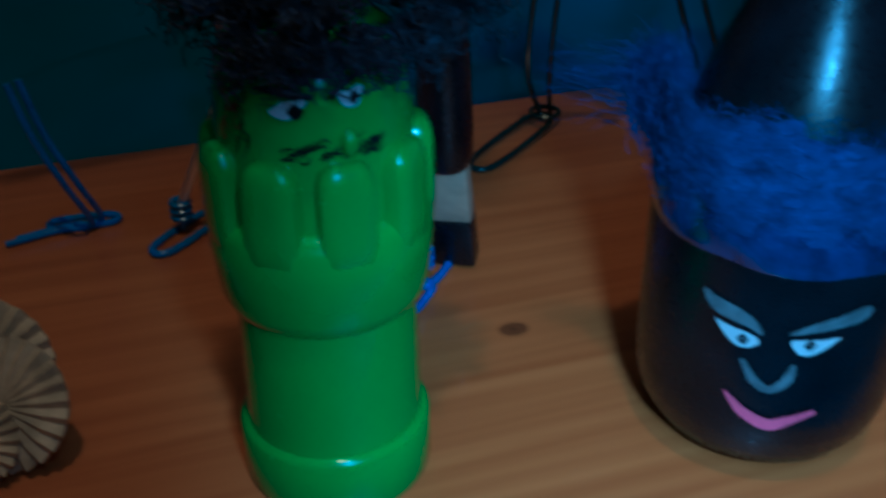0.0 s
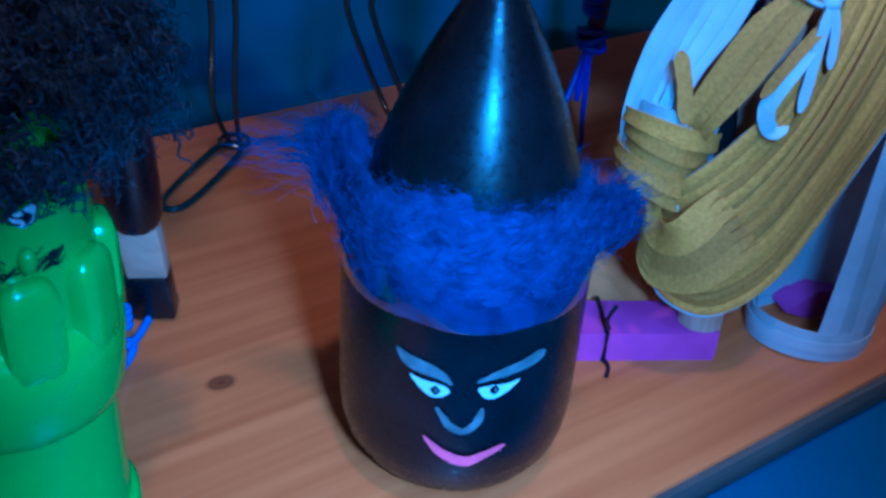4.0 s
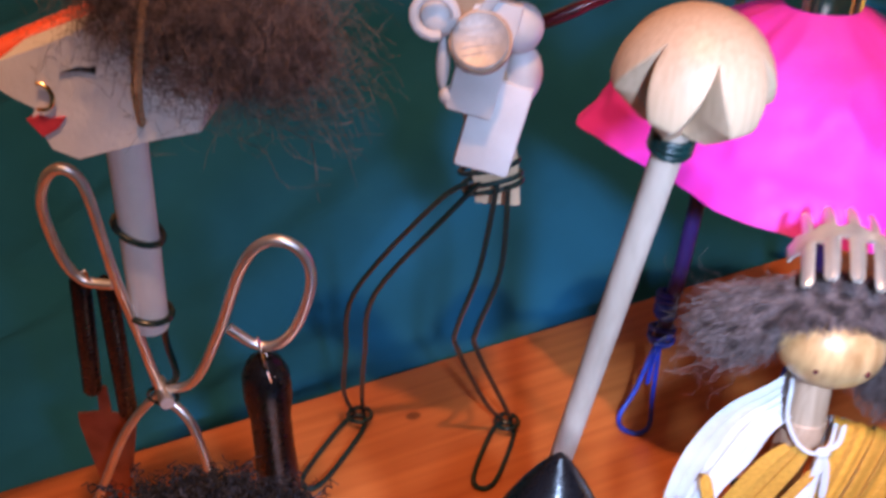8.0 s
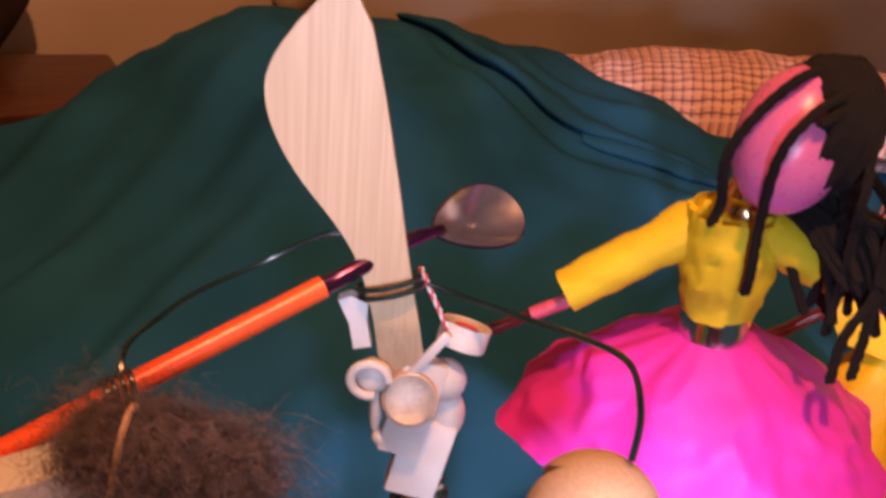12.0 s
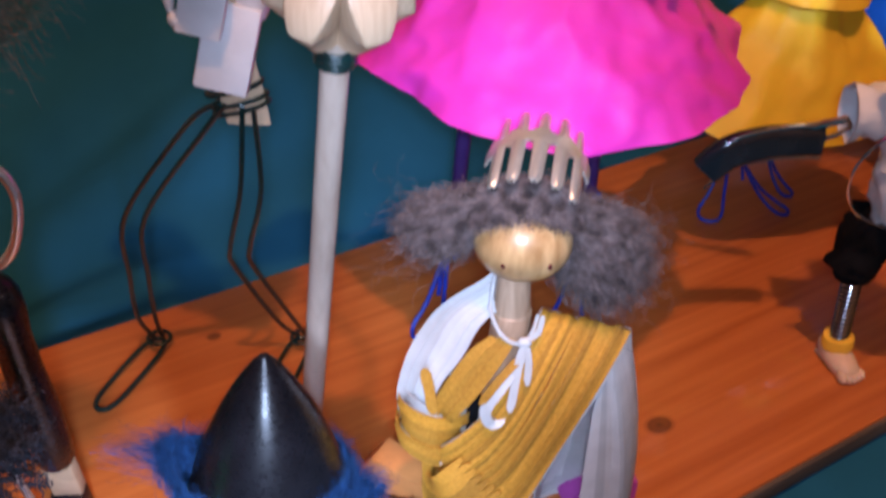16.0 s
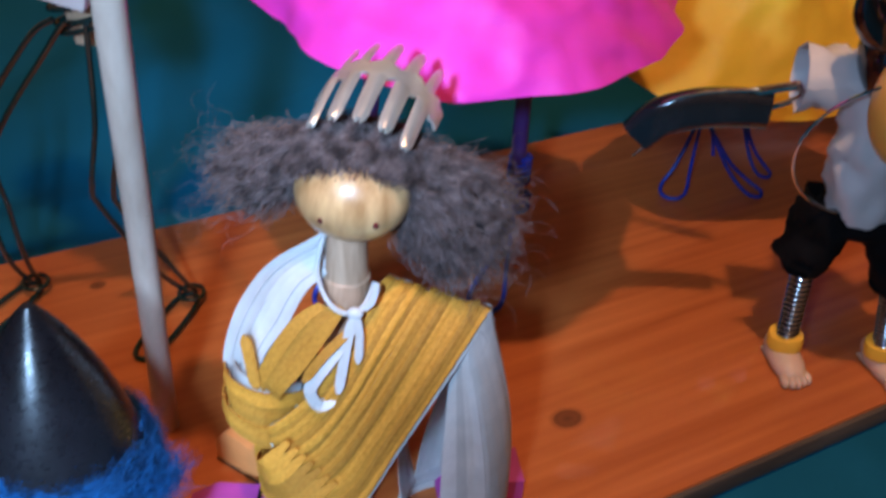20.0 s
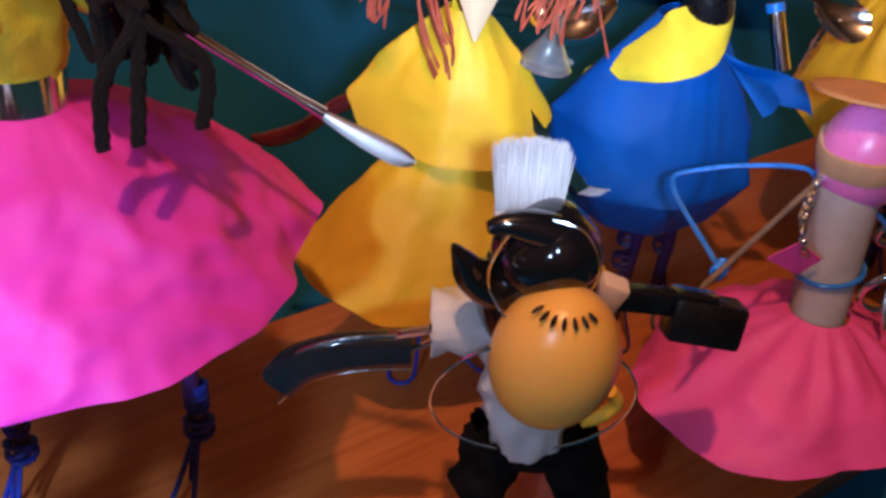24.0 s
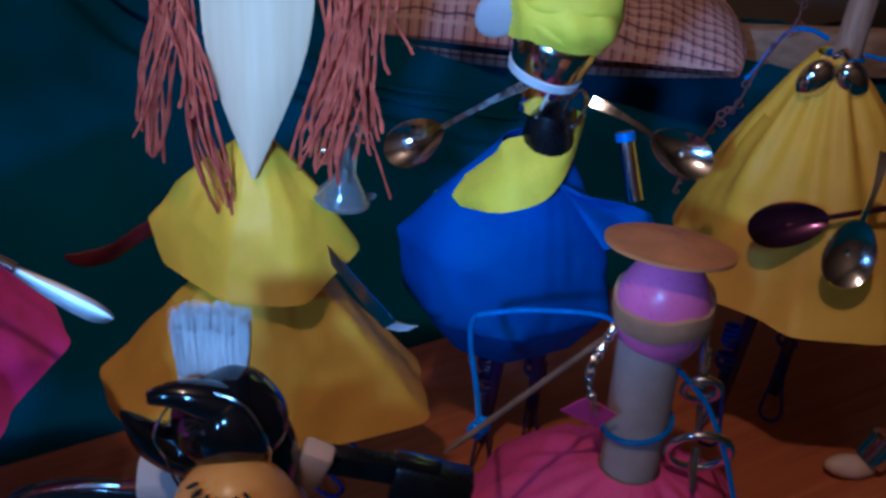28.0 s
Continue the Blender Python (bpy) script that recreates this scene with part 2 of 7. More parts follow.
SKEWERWOOD = mat("dark_skewer_wood", (0.20, 0.13, 0.085), 0.55, 0, 0.15, 60, 0.1, 300)
GOLDEN = mat("brass_gilt", (0.80, 0.55, 0.28), 0.2, 1.0, 0.08, 80, 0.03, 300)
COMBM = mat("worn_comb_metal", (0.90, 0.84, 0.74), 0.34, 0.8, 0.08, 80, 0.04, 300)
COPPER = mat("coppery_sheet", (0.32, 0.13, 0.08), 0.42, 0.7, 0.2, 60, 0.1, 300)
SILVERCOIN = mat("coin_metal", (0.50, 0.46, 0.43), 0.48, 0.35, 0.1, 200, 0.2, 900)
GREEN_WIRE = mat("green_coated_wire", (0.004, 0.020, 0.018), 0.22, 0, 0.15, 100, 0.05, 300, coat=0.3)
BLUE_CORD = mat("blue_cord", (0.008, 0.04, 0.42), 0.5, 0, 0.15, 200, 0.2, 700)
BLUE_WIRE = mat("blue_coated_wire", (0.02, 0.18, 0.62), 0.3, 0, 0.1, 100, 0.05, 300, coat=0.3)
WOODPALE = mat("pale_beech", (0.48, 0.28, 0.165), 0.5, 0, 0.12, 50, 0.12, 300, (0.58, 0.38, 0.25), (6, 6, 0.7), warp=0.5)
WOODWARM = mat("waxed_wood", (0.50, 0.25, 0.09), 0.35, 0, 0.15, 60, 0.08, 300, (0.66, 0.40, 0.18), (3, 3, 0.8), coat=0.3)
PINK = mat("pink_paper", (0.78, 0.040, 0.49), 0.62, 0, 0.05, 25, 0.10, 300, soft=0.1)
YELLOW = mat("yellow_paper", (0.84, 0.485, 0.008), 0.6, 0, 0.06, 25, 0.12, 300, soft=0.1)
LEMON = mat("lemon_cloth", (0.85, 0.68, 0.02), 0.7, 0, 0.08, 30, 0.35, 800)
BLUEP = mat("blue_paper", (0.003, 0.080, 0.36), 0.65, 0, 0.08, 25, 0.12, 300, spec=0.25)
PINKEGG = mat("pink_egg_plastic", (0.80, 0.20, 0.52), 0.3, 0, 0.04, 30, 0.02, 300, soft=0.2)
ROSEP = mat("rose_paper", (0.78, 0.075, 0.33), 0.6, 0, 0.07, 25, 0.3, 500)
YARN = mat("black_yarn", (0.0025, 0.0025, 0.0035), 0.95, 0, 0.3, 400, 0.8, 900)
REDYARN = mat("rust_yarn", (0.42, 0.062, 0.030), 0.9, 0, 0.12, 120, 0.5, 900, (0.54, 0.125, 0.062), spec=0.2)
SPOONWOOD = mat("pale_spoon_wood", (0.70, 0.49, 0.27), 0.38, 0, 0.02, 40, 0.03, 300, (0.74, 0.54, 0.32), (5, 5, 0.3), coat=0.15)
EGGSHELL = mat("orange_egg_plastic", (0.88, 0.45, 0.075), 0.32, 0, 0.04, 30, 0.03, 300, soft=0.2)
GOLDSTRIP = mat("ochre_bark_strip", (0.58, 0.245, 0.018), 0.66, 0, 0.10, 700, 0.5, 1800, (0.66, 0.31, 0.035), (1, 1, 1), spec=0.3)
WHITESTRIP = mat("white_bark_strip", (0.54, 0.52, 0.51), 0.6, 0, 0.05, 90, 0.3, 500)
PURPLE = mat("purple_foam", (0.39, 0.052, 0.28), 0.6, 0, 0.08, 60, 0.2, 600)
LILACM = mat("lilac_metal", (0.52, 0.50, 0.60), 0.2, 0.9, 0.1, 60, 0.03, 300)
STICKWOOD = mat("turned_grey_beech", (0.46, 0.34, 0.26), 0.5, 0, 0.05, 30, 0.08, 300, (0.52, 0.40, 0.32), (6, 6, 0.3))
SPATWOOD = mat("smooth_spatula_wood", (0.52, 0.35, 0.215), 0.45, 0, 0.04, 60, 0.05, 300, (0.58, 0.41, 0.265), (9, 9, 0.22), warp=0.2)
PURPLEM = mat("plum_metal", (0.10, 0.035, 0.10), 0.14, 0.85, 0.1, 60, 0.03, 300)
DARKRED = mat("dark_red_handle", (0.09, 0.01, 0.015), 0.18, 0, 0.2, 60, 0.03, 300, coat=0.4)
PURPLELEG = mat("purple_rod", (0.03, 0.015, 0.10), 0.4, 0, 0.1, 60, 0.05, 300)
CLOTHBLACK = mat("black_fabric", (0.004, 0.004, 0.005), 0.9, 0, 0.3, 80, 0.5, 900, spec=0.15)
SKIN = mat("cream_rubber", (0.70, 0.50, 0.36), 0.55, 0, 0.07, 60, 0.1, 400, soft=0.2)
YELLOWBAND = mat("yellow_rubber", (0.86, 0.50, 0.03), 0.5, 0, 0.06, 60, 0.1, 400)
CORK = mat("grey_card_tube", (0.42, 0.38, 0.38), 0.7, 0, 0.08, 50, 0.15, 500)
TANBAND = mat("tan_rubber_band", (0.52, 0.30, 0.16), 0.6, 0, 0.1, 60, 0.1, 400)
LEATHER = mat("orange_leather", (0.60, 0.24, 0.07), 0.5, 0, 0.1, 50, 0.15, 500)
BRISTLE = mat("white_bristle", (0.52, 0.50, 0.48), 0.8, 0, 0.1, 500, 0.6, 900, stretch=(1, 1, 0.1))
CREAM = mat("cream_shell", (0.55, 0.40, 0.24), 0.8, 0, 0.2, 90, 0.6, 300)
HAZEGLASS = mat("clear_plastic", (0.9, 0.92, 0.93), 0.08, 0, 0.02, 60, 0.02, 300, clear=0.9)
BLADE = mat("dark_glass_enamel", (0.03, 0.035, 0.045), 0.1, 0.4, 0.1, 60, 0.02, 300, coat=0.5)
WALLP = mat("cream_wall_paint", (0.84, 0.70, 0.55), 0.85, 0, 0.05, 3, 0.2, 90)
# unseen walls and ceiling: colour darkened so the room behind the viewer stays dim
SHADEWALL = mat("wall_darkened_for_shade", (0.22, 0.18, 0.15), 0.85, 0, 0.05, 3, 0.2, 90)
SHADECEIL = mat("ceiling_darkened_for_shade", (0.34, 0.29, 0.25), 0.85, 0, 0.05, 3, 0.2, 90)
BEDWOOD = mat("red_brown_wood", (0.11, 0.03, 0.014), 0.45, 0, 0.25, 12, 0.15, 150, stretch=(1, 8, 8), coat=0.2)
DARKCLOTH = mat("dark_brown_cloth", (0.05, 0.025, 0.015), 0.9, 0, 0.2, 20, 0.3, 500)
PALEWOOD = mat("pale_bed_board", (0.50, 0.33, 0.20), 0.55, 0, 0.12, 14, 0.1, 150, stretch=(1, 8, 8))
FLOORM = mat("dim_floor", (0.10, 0.06, 0.04), 0.7, 0, 0.2, 8, 0.1, 100)
BEIGE = mat("beige_enamel", (0.74, 0.58, 0.44), 0.25, 0, 0.05, 20, 0.03, 200)
PLAID = plaid()
for m, low, high in ((GOLDSTRIP, 0.62, 1.15), (WHITESTRIP, 0.82, 1.1), (GREY_WOOL, 0.5, 1.5), (BLUE_WOOL, 0.6, 1.4), (MOSS, 0.4, 1.6), (REDYARN, 0.75, 1.2), (BRISTLE, 0.8, 1.15)):
    per_piece(m, low, high)


# ---- shape tools: one Shape gathers the faces of one mesh, with a material for each piece
FACE = -32.7  # the heading, in degrees, by which the figures are turned to the viewer


def spline(points, n=6, closed=False):
    """A smooth curve through the points."""
    p = [Vector(q) for q in points]
    out, last = [], len(p) if closed else len(p) - 1
    for i in range(last):
        a, b, c, d = (p[(i - 1) % len(p)], p[i], p[(i + 1) % len(p)], p[(i + 2) % len(p)]) if closed else (p[max(i - 1, 0)], p[i], p[i + 1], p[min(i + 2, len(p) - 1)])
        for k in range(n):
            t = k / n
            out.append(0.5 * (2 * b + (c - a) * t + (2 * a - 5 * b + 4 * c - d) * t * t + (3 * b - a - 3 * c + d) * t**3))
    return out if closed else out + [p[-1]]


def upright(place, way=(0, 0, 1), hint=(0, 0, 1)):
    """A pose at place whose z runs along way."""
    return Matrix.Translation(place) @ Vector(way).to_track_quat("Z", "Y").to_matrix().to_4x4()


def local(x, y, z=0.0, turn=FACE):
    return pose(x, y, z, 0, 0, turn)


class Shape:
    def __init__(self, m=None):
        self.v, self.f, self.k, self.mats, self.m = [], [], [], [], m or Matrix()

    def add(self, verts, faces, material):
        if material not in self.mats:
            self.mats.append(material)
        k, o = self.mats.index(material), len(self.v)
        self.v += [self.m @ Vector(q) for q in verts]
        self.f += [[i + o for i in face] for face in faces]
        self.k += [k] * len(faces)
        return self

    def tube(self, points, r, material, n=8, closed=False):
        pts = [Vector(q) for q in points]
        rad = list(r) if isinstance(r, (list, tuple)) else [r] * len(pts)
        verts, faces, up = [], [], None
        for i, q in enumerate(pts):
            a, b = (pts[i - 1], pts[(i + 1) % len(pts)]) if closed else (pts[max(i - 1, 0)], pts[min(i + 1, len(pts) - 1)])
            d = (b - a).normalized() if (b - a).length > 1e-9 else Vector((0, 0, 1))
            if up is None:
                up = d.orthogonal().normalized()
            up = (up - d * up.dot(d))
            up = up.normalized() if up.length > 1e-6 else d.orthogonal().normalized()
            side = d.cross(up)
            for j in range(n):
                w = 2 * math.pi * j / n
                verts.append(q + (up * math.cos(w) + side * math.sin(w)) * rad[i])
        rows = len(pts)
        for i in range(rows if closed else rows - 1):
            for j in range(n):
                a, b = i * n, ((i + 1) % rows) * n
                faces.append((a + j, a + (j + 1) % n, b + (j + 1) % n, b + j))
        if not closed:
            faces += [tuple(range(n))[::-1], tuple(range((rows - 1) * n, rows * n))]
        return self.add(verts, faces, material)

    def lathe(self, profile, m, material, n=32, wobble=None):
        verts, faces = [], []
        for i, (r, z) in enumerate(profile):
            for j in range(n):
                w = 2 * math.pi * j / n
                rr, zz = (r, z) if wobble is None else wobble(r, z, w)
                verts.append(m @ Vector((rr * math.cos(w), rr * math.sin(w), zz)))
        for i in range(len(profile) - 1):
            for j in range(n):
                a, b = i * n, (i + 1) * n
                faces.append((a + j, a + (j + 1) % n, b + (j + 1) % n, b + j))
        faces += [tuple(range(n))[::-1], tuple(range((len(profile) - 1) * n, len(profile) * n))]
        return self.add(verts, faces, material)

    def ball(self, m, material, nu=24, nv=14, swell=None):
        prof = []
        verts, faces = [], []
        for i in range(nv + 1):
            a = math.pi * i / nv
            for j in range(nu):
                w = 2 * math.pi * j / nu
                d = Vector((math.sin(a) * math.cos(w), math.sin(a) * math.sin(w), math.cos(a)))
                verts.append(m @ (d * (swell(d) if swell else 1.0)))
        for i in range(nv):
            for j in range(nu):
                a, b = i * nu, (i + 1) * nu
                faces.append((a + j, b + j, b + (j + 1) % nu, a + (j + 1) % nu))
        return self.add(verts, faces, material)

    def sheet(self, fn, nu, nv, material, thick=0.0):
        """The surface fn(u, v), u and v from 0 to 1, with a back and a rim where it is thick."""
        pts = [[Vector(fn(i / nu, j / nv)) for j in range(nv + 1)] for i in range(nu + 1)]
        verts, w = [q for row in pts for q in row], nv + 1
        faces = [(i * w + j, (i + 1) * w + j, (i + 1) * w + j + 1, i * w + j + 1) for i in range(nu) for j in range(nv)]
        if thick:
            o = len(verts)
            for i in range(nu + 1):
                for j in range(nv + 1):
                    du = pts[min(i + 1, nu)][j] - pts[max(i - 1, 0)][j]
                    dv = pts[i][min(j + 1, nv)] - pts[i][max(j - 1, 0)]
                    nn = du.cross(dv)
                    verts.append(pts[i][j] - (nn.normalized() if nn.length > 1e-12 else Vector((0, 0, 1))) * thick)
            faces += [tuple(o + q for q in face[::-1]) for face in faces]
            rim = [i * w for i in range(nu + 1)] + [nu * w + j for j in range(1, nv + 1)] + [i * w + nv for i in range(nu - 1, -1, -1)] + [j for j in range(nv - 1, 0, -1)]
            faces += [(a, o + a, o + b, b) for a, b in zip(rim, rim[1:] + rim[:1])]
        return self.add(verts, faces, material)

    def slab(self, outline, m, thick, material):
        """A flat plate, outline in x and z of the pose m, thick along its y."""
        n = len(outline)
        verts = [m @ Vector((x, s * thick / 2, z)) for s in (-1, 1) for x, z in outline]
        faces = [tuple(range(n)), tuple(range(2 * n - 1, n - 1, -1))] + [(i, i + n, (i + 1) % n + n, (i + 1) % n) for i in range(n)]
        return self.add(verts, faces, material)

    def block(self, size, m, material, bevel=0.0):
        bm = bmesh.new()
        bmesh.ops.create_cube(bm, size=1)
        for v in bm.verts:
            v.co = Vector(v.co[i] * size[i] for i in range(3))
        if bevel:
            bmesh.ops.bevel(bm, geom=bm.edges[:], offset=bevel, segments=2, affect="EDGES", profile=0.5)
        bm.verts.index_update()
        verts, faces = [m @ v.co for v in bm.verts], [[v.index for v in f.verts] for f in bm.faces]
        bm.free()
        return self.add(verts, faces, material)

    def done(self, name, parent=None, label="", category="", group="", kind="", origin=None, sharp=42):
        o = Vector(origin) if origin is not None else Vector((0, 0, 0))
        if origin is None and parent is None and self.v:
            lo = [min(q[i] for q in self.v) for i in range(3)]
            hi = [max(q[i] for q in self.v) for i in range(3)]
            o = Vector(((lo[0] + hi[0]) / 2, (lo[1] + hi[1]) / 2, lo[2]))
        me = bpy.data.meshes.new(name)
        me.from_pydata([q - o for q in self.v], [], self.f)
        for m in self.mats:
            me.materials.append(m)
        me.polygons.foreach_set("material_index", self.k)
        me.polygons.foreach_set("use_smooth", [True] * len(self.f))
        me.set_sharp_from_angle(angle=radians(sharp))
        me.update()
        ob = new(name, me)
        ob.location = o
        if parent is not None:
            ob.parent = parent
            ob.matrix_parent_inverse = parent.matrix_basis.inverted()
        return tagged(ob, label, category, group, kind)


def empty(name, place, label, category, group=""):
    ob = new(name)
    ob.location = place
    ob.empty_display_size = 0.01
    return tagged(ob, label, category, group)


def curly(shape, rng, root, way, long, material, r=0.00035, bend=0.5, curl=0.004, turns=3.0, steps=9, sides=3):
    """One strand of wool from root along way, sagging and curling."""
    d = Vector(way).normalized()
    a = d.orthogonal().normalized()
    b = d.cross(a)
    ph, tw = rng.uniform(0, 6.28), rng.choice((-1, 1)) * turns * rng.uniform(0.6, 1.4)
    pts = []
    for i in range(steps + 1):
        t = i / steps
        w = ph + tw * 2 * math.pi * t
        pts.append(Vector(root) + d * long * t + (a * math.cos(w) + b * math.sin(w)) * curl * t + Vector((0, 0, -bend * long * t * t)))
    shape.tube(pts, [r * (1 - 0.5 * i / steps) for i in range(steps + 1)], material, sides)


def crumple(q, size, amount, seed=0.0):
    v = Vector(q) * size + Vector((seed, seed * 1.7, -seed))
    return noise.noise(v) * amount + noise.noise(v * 2.3) * amount * 0.5


def faceted(shape, rings, material, seed, rows=18, n=120, soft=5, bow=0.0, creases=0.0, rough=0.0012, thick=0.0006, ridges=0.0):
    """Stiff paper folded to straight facets: rings of hem corners from the waist down, each a closed polygon."""
    loops = []
    for ring in rings:
        p = [Vector(q) for q in ring] + [Vector(ring[0])]
        ends = np.cumsum([0.0] + [(p[i + 1] - p[i]).length for i in range(len(p) - 1)])
        line = np.array([[np.interp(t, ends, [q[a] for q in p]) for a in range(3)] for t in np.linspace(0, ends[-1], n, endpoint=False)])
        for _ in range(soft):
            line = (np.roll(line, 1, 0) + line + np.roll(line, -1, 0)) / 3
        loops.append(line)
    waist, hem = loops[0], loops[-1]
    mid = waist.mean(0)
    aim = np.arctan2(hem[:, 1] - mid[1], hem[:, 0] - mid[0])
    rad = np.hypot(waist[:, 0] - mid[0], waist[:, 1] - mid[1]).mean()
    loops[0] = np.stack([mid[0] + rad * np.cos(aim), mid[1] + rad * np.sin(aim), waist[:, 2]], 1)

    def fn(u, v):
        i = int(round(u * n)) % n
        k = v * (len(loops) - 1)
        a = min(len(loops) - 2, int(k))
        q = Vector(loops[a][i]).lerp(Vector(loops[a + 1][i]), k - a)
        out = Vector((math.cos(aim[i]), math.sin(aim[i]), 0.35))
        fold = math.sin(7 * aim[i] + seed) * 0.6 + math.sin(11 * aim[i] - 1.7 * seed) * 0.5 + 0.4 * math.sin(17 * aim[i] + seed)
        r1 = 0.35 - abs(noise.noise(q * 24 + Vector((seed, 0, seed))))
        r2 = 0.35 - abs(noise.noise(q * 52 + Vector((0, seed, 3))))
        return q + out * (ridges * (r1 + 0.45 * r2) * min(1, 3 * v) + bow * math.sin(math.pi * v) + creases * fold * math.sin(math.pi * min(1, v * 1.35)) + crumple(q, 45, rough, seed) * min(1, 3 * v))
    shape.sheet(lambda u, v: fn(1 - u, v), n, rows, material, thick)


def ring(x, y, z, r, n=12):
    return [(x + r * math.cos(2 * math.pi * i / n), y + r * math.sin(2 * math.pi * i / n), z) for i in range(n)]


def paint(shape, centre, radius, strokes, material, lift=0.0004):
    """Painted marks on an upright round wall: each stroke is a run of (degrees, height, half width)."""
    for run in strokes:
        verts, faces = [], []
        pts = spline([Vector((radians(a) * radius, z, w)) for a, z, w in run], 5)
        for i, q in enumerate(pts):
            d = (pts[min(i + 1, len(pts) - 1)] - pts[max(i - 1, 0)])
            d = Vector((d.x, d.y)).normalized() if Vector((d.x, d.y)).length > 1e-9 else Vector((1, 0))
            for s in (-1, 1):
                ang, z = (q.x - d.y * s * q.z) / radius, q.y + d.x * s * q.z
                rr = radius + lift
                verts.append((centre[0] + rr * math.cos(ang), centre[1] + rr * math.sin(ang), z))
        for i in range(len(pts) - 1):
            faces.append((2 * i, 2 * i + 2, 2 * i + 3, 2 * i + 1))
        shape.add(verts, faces, material)


# ---- the setting: room, bed cloth and the pine board
def slab_box(name, a, b, material, label, kind="structure", category=""):
    s = Shape()
    s.block([b[i] - a[i] for i in range(3)], Matrix.Translation([(a[i] + b[i]) / 2 for i in range(3)]), material, 0.004)
    return s.done(name, label=label, kind=kind, category=category)


slab_box("wall_north", (-2.2, 2.1, -0.6), (3.6, 2.2, 2.3), WALLP, "cream painted wall behind the covered bed")
# out of view: darkened walls and ceiling that cut the light bounced back
slab_box("wall_west", (-2.3, -2.0, -0.6), (-2.2, 2.2, 2.3), SHADEWALL, "unseen brown side wall, colour darkened to dim the room")
slab_box("wall_east", (3.6, -2.0, -0.6), (3.7, 2.2, 2.3), SHADEWALL, "unseen brown side wall, colour darkened to dim the room")
slab_box("wall_south", (-2.3, -2.1, -0.6), (3.7, -2.0, 2.3), SHADEWALL, "unseen brown wall behind the viewer, colour darkened to dim the room")
slab_box("ceiling", (-2.3, -2.1, 2.3), (3.7, 2.2, 2.4), SHADECEIL, "plain unseen ceiling, colour darkened to dim the room")
slab_box("floor", (-2.3, -2.1, -0.7), (3.7, 2.2, -0.6), FLOORM, "dim brown floor under the bed")


RIDGE = ((-1.4, 0.05), (0.2, 0.077), (0.27, 0.10), (0.39, 0.155), (0.46, 0.206), (0.53, 0.233), (0.68, 0.226), (0.81, 0.195), (0.91, 0.172), (1.0, 0.135), (1.1, 0.115), (1.4, 0.10), (2.4, 0.10))


def step(t):
    t = max(0.0, min(1.0, t))
    return t * t * (3 - 2 * t)


FOLD = [Vector(q) for q in ((0.70, 1.05), (0.725, 0.94), (0.733, 0.87), (0.732, 0.81), (0.726, 0.745), (0.733, 0.69), (0.762, 0.652), (0.811, 0.632), (0.86, 0.616), (0.93, 0.598), (1.10, 0.562), (1.40, 0.52))]
UNDERFOLD = [Vector(q) for q in ((0.770, 0.632), (0.800, 0.616), (0.831, 0.605), (0.880, 0.592), (0.930, 0.582), (1.05, 0.558), (1.15, 0.540))]


def fold_distance(x, y):
    """How far (x, y) lies from the line of the fold; below zero on the near side."""
    q, best = Vector((x, y)), 9.0
    for a, b in zip(FOLD, FOLD[1:]):
        d = b - a
        t = max(0.0, min(1.0, (q - a).dot(d) / d.dot(d)))
        off = q - a.lerp(b, t)
        if off.length < abs(best):
            best = off.length * (1 if d.x * off.y - d.y * off.x > 0 else -1)
    return best


def cloth_height(x, y):
    ridge = float(np.interp(x, [p for p, _ in RIDGE], [z for _, z in RIDGE]))
    if y < 0.30:
        z = -0.0152 - 0.10 * max(0, -y) ** 1.1 * step(-y / 0.15) - 0.001
        z += 0.0035 * step((-y - 0.01) / 0.05) * (math.sin(9 * x + 22 * y) + 0.6 * math.sin(31 * x - 17 * y))
    else:
        z = -0.0185 + (ridge + 0.0185) * step((y - 0.305) / 0.42) - 0.9 * max(0, y - 1.0 - 0.04 * math.sin(7 * x)) ** 1.0
        k = step((y - 0.31) / 0.08)
        z += k * (0.006 * math.sin(11 * x + 16 * y + 2 * math.sin(5 * x)) + 0.004 * math.sin(26 * x - 33 * y) + 0.012 * noise.noise(Vector((x * 5, y * 9, 0.3))))
        if 0.55 < x < 1.45 and y > 0.45:  # the long fold that runs down from the ridge and along the pillow
            off = fold_distance(x, y)
            on = step((y - 0.47) / 0.06) * step((1.02 - y) / 0.10) * step((1.40 - x) / 0.2)
            for at, high, wide in ((0.062, 0.0080, 0.018), (-0.034, -0.0070, 0.014), (-0.060, 0.0060, 0.016)):
                z += on * high * math.exp(-((off - at) / wide) ** 2)
        beyond = 0.469 * (x - 1.75) + 0.883 * (y - 0.42)  # the cloth falls away behind the pillow and the bed board
        z -= 0.6 * max(0, beyond - 0.10) * step((x - 0.85) / 0.12)
        turn = math.atan2(y - 0.22, x + 0.55)  # fine creases that spread out from the near corner
        fan = k * step((0.62 - x) / 0.25) * step((x + 0.5) / 0.2)
        z += fan * (0.0050 * math.sin(46 * turn + 2.0 * math.sin(5 * x)) + 0.0038 * math.sin(83 * turn + 3 * noise.noise(Vector((x * 3, y * 3, 2)))))
    return z + 0.0015 * noise.noise(Vector((x * 40, y * 40, 1)))


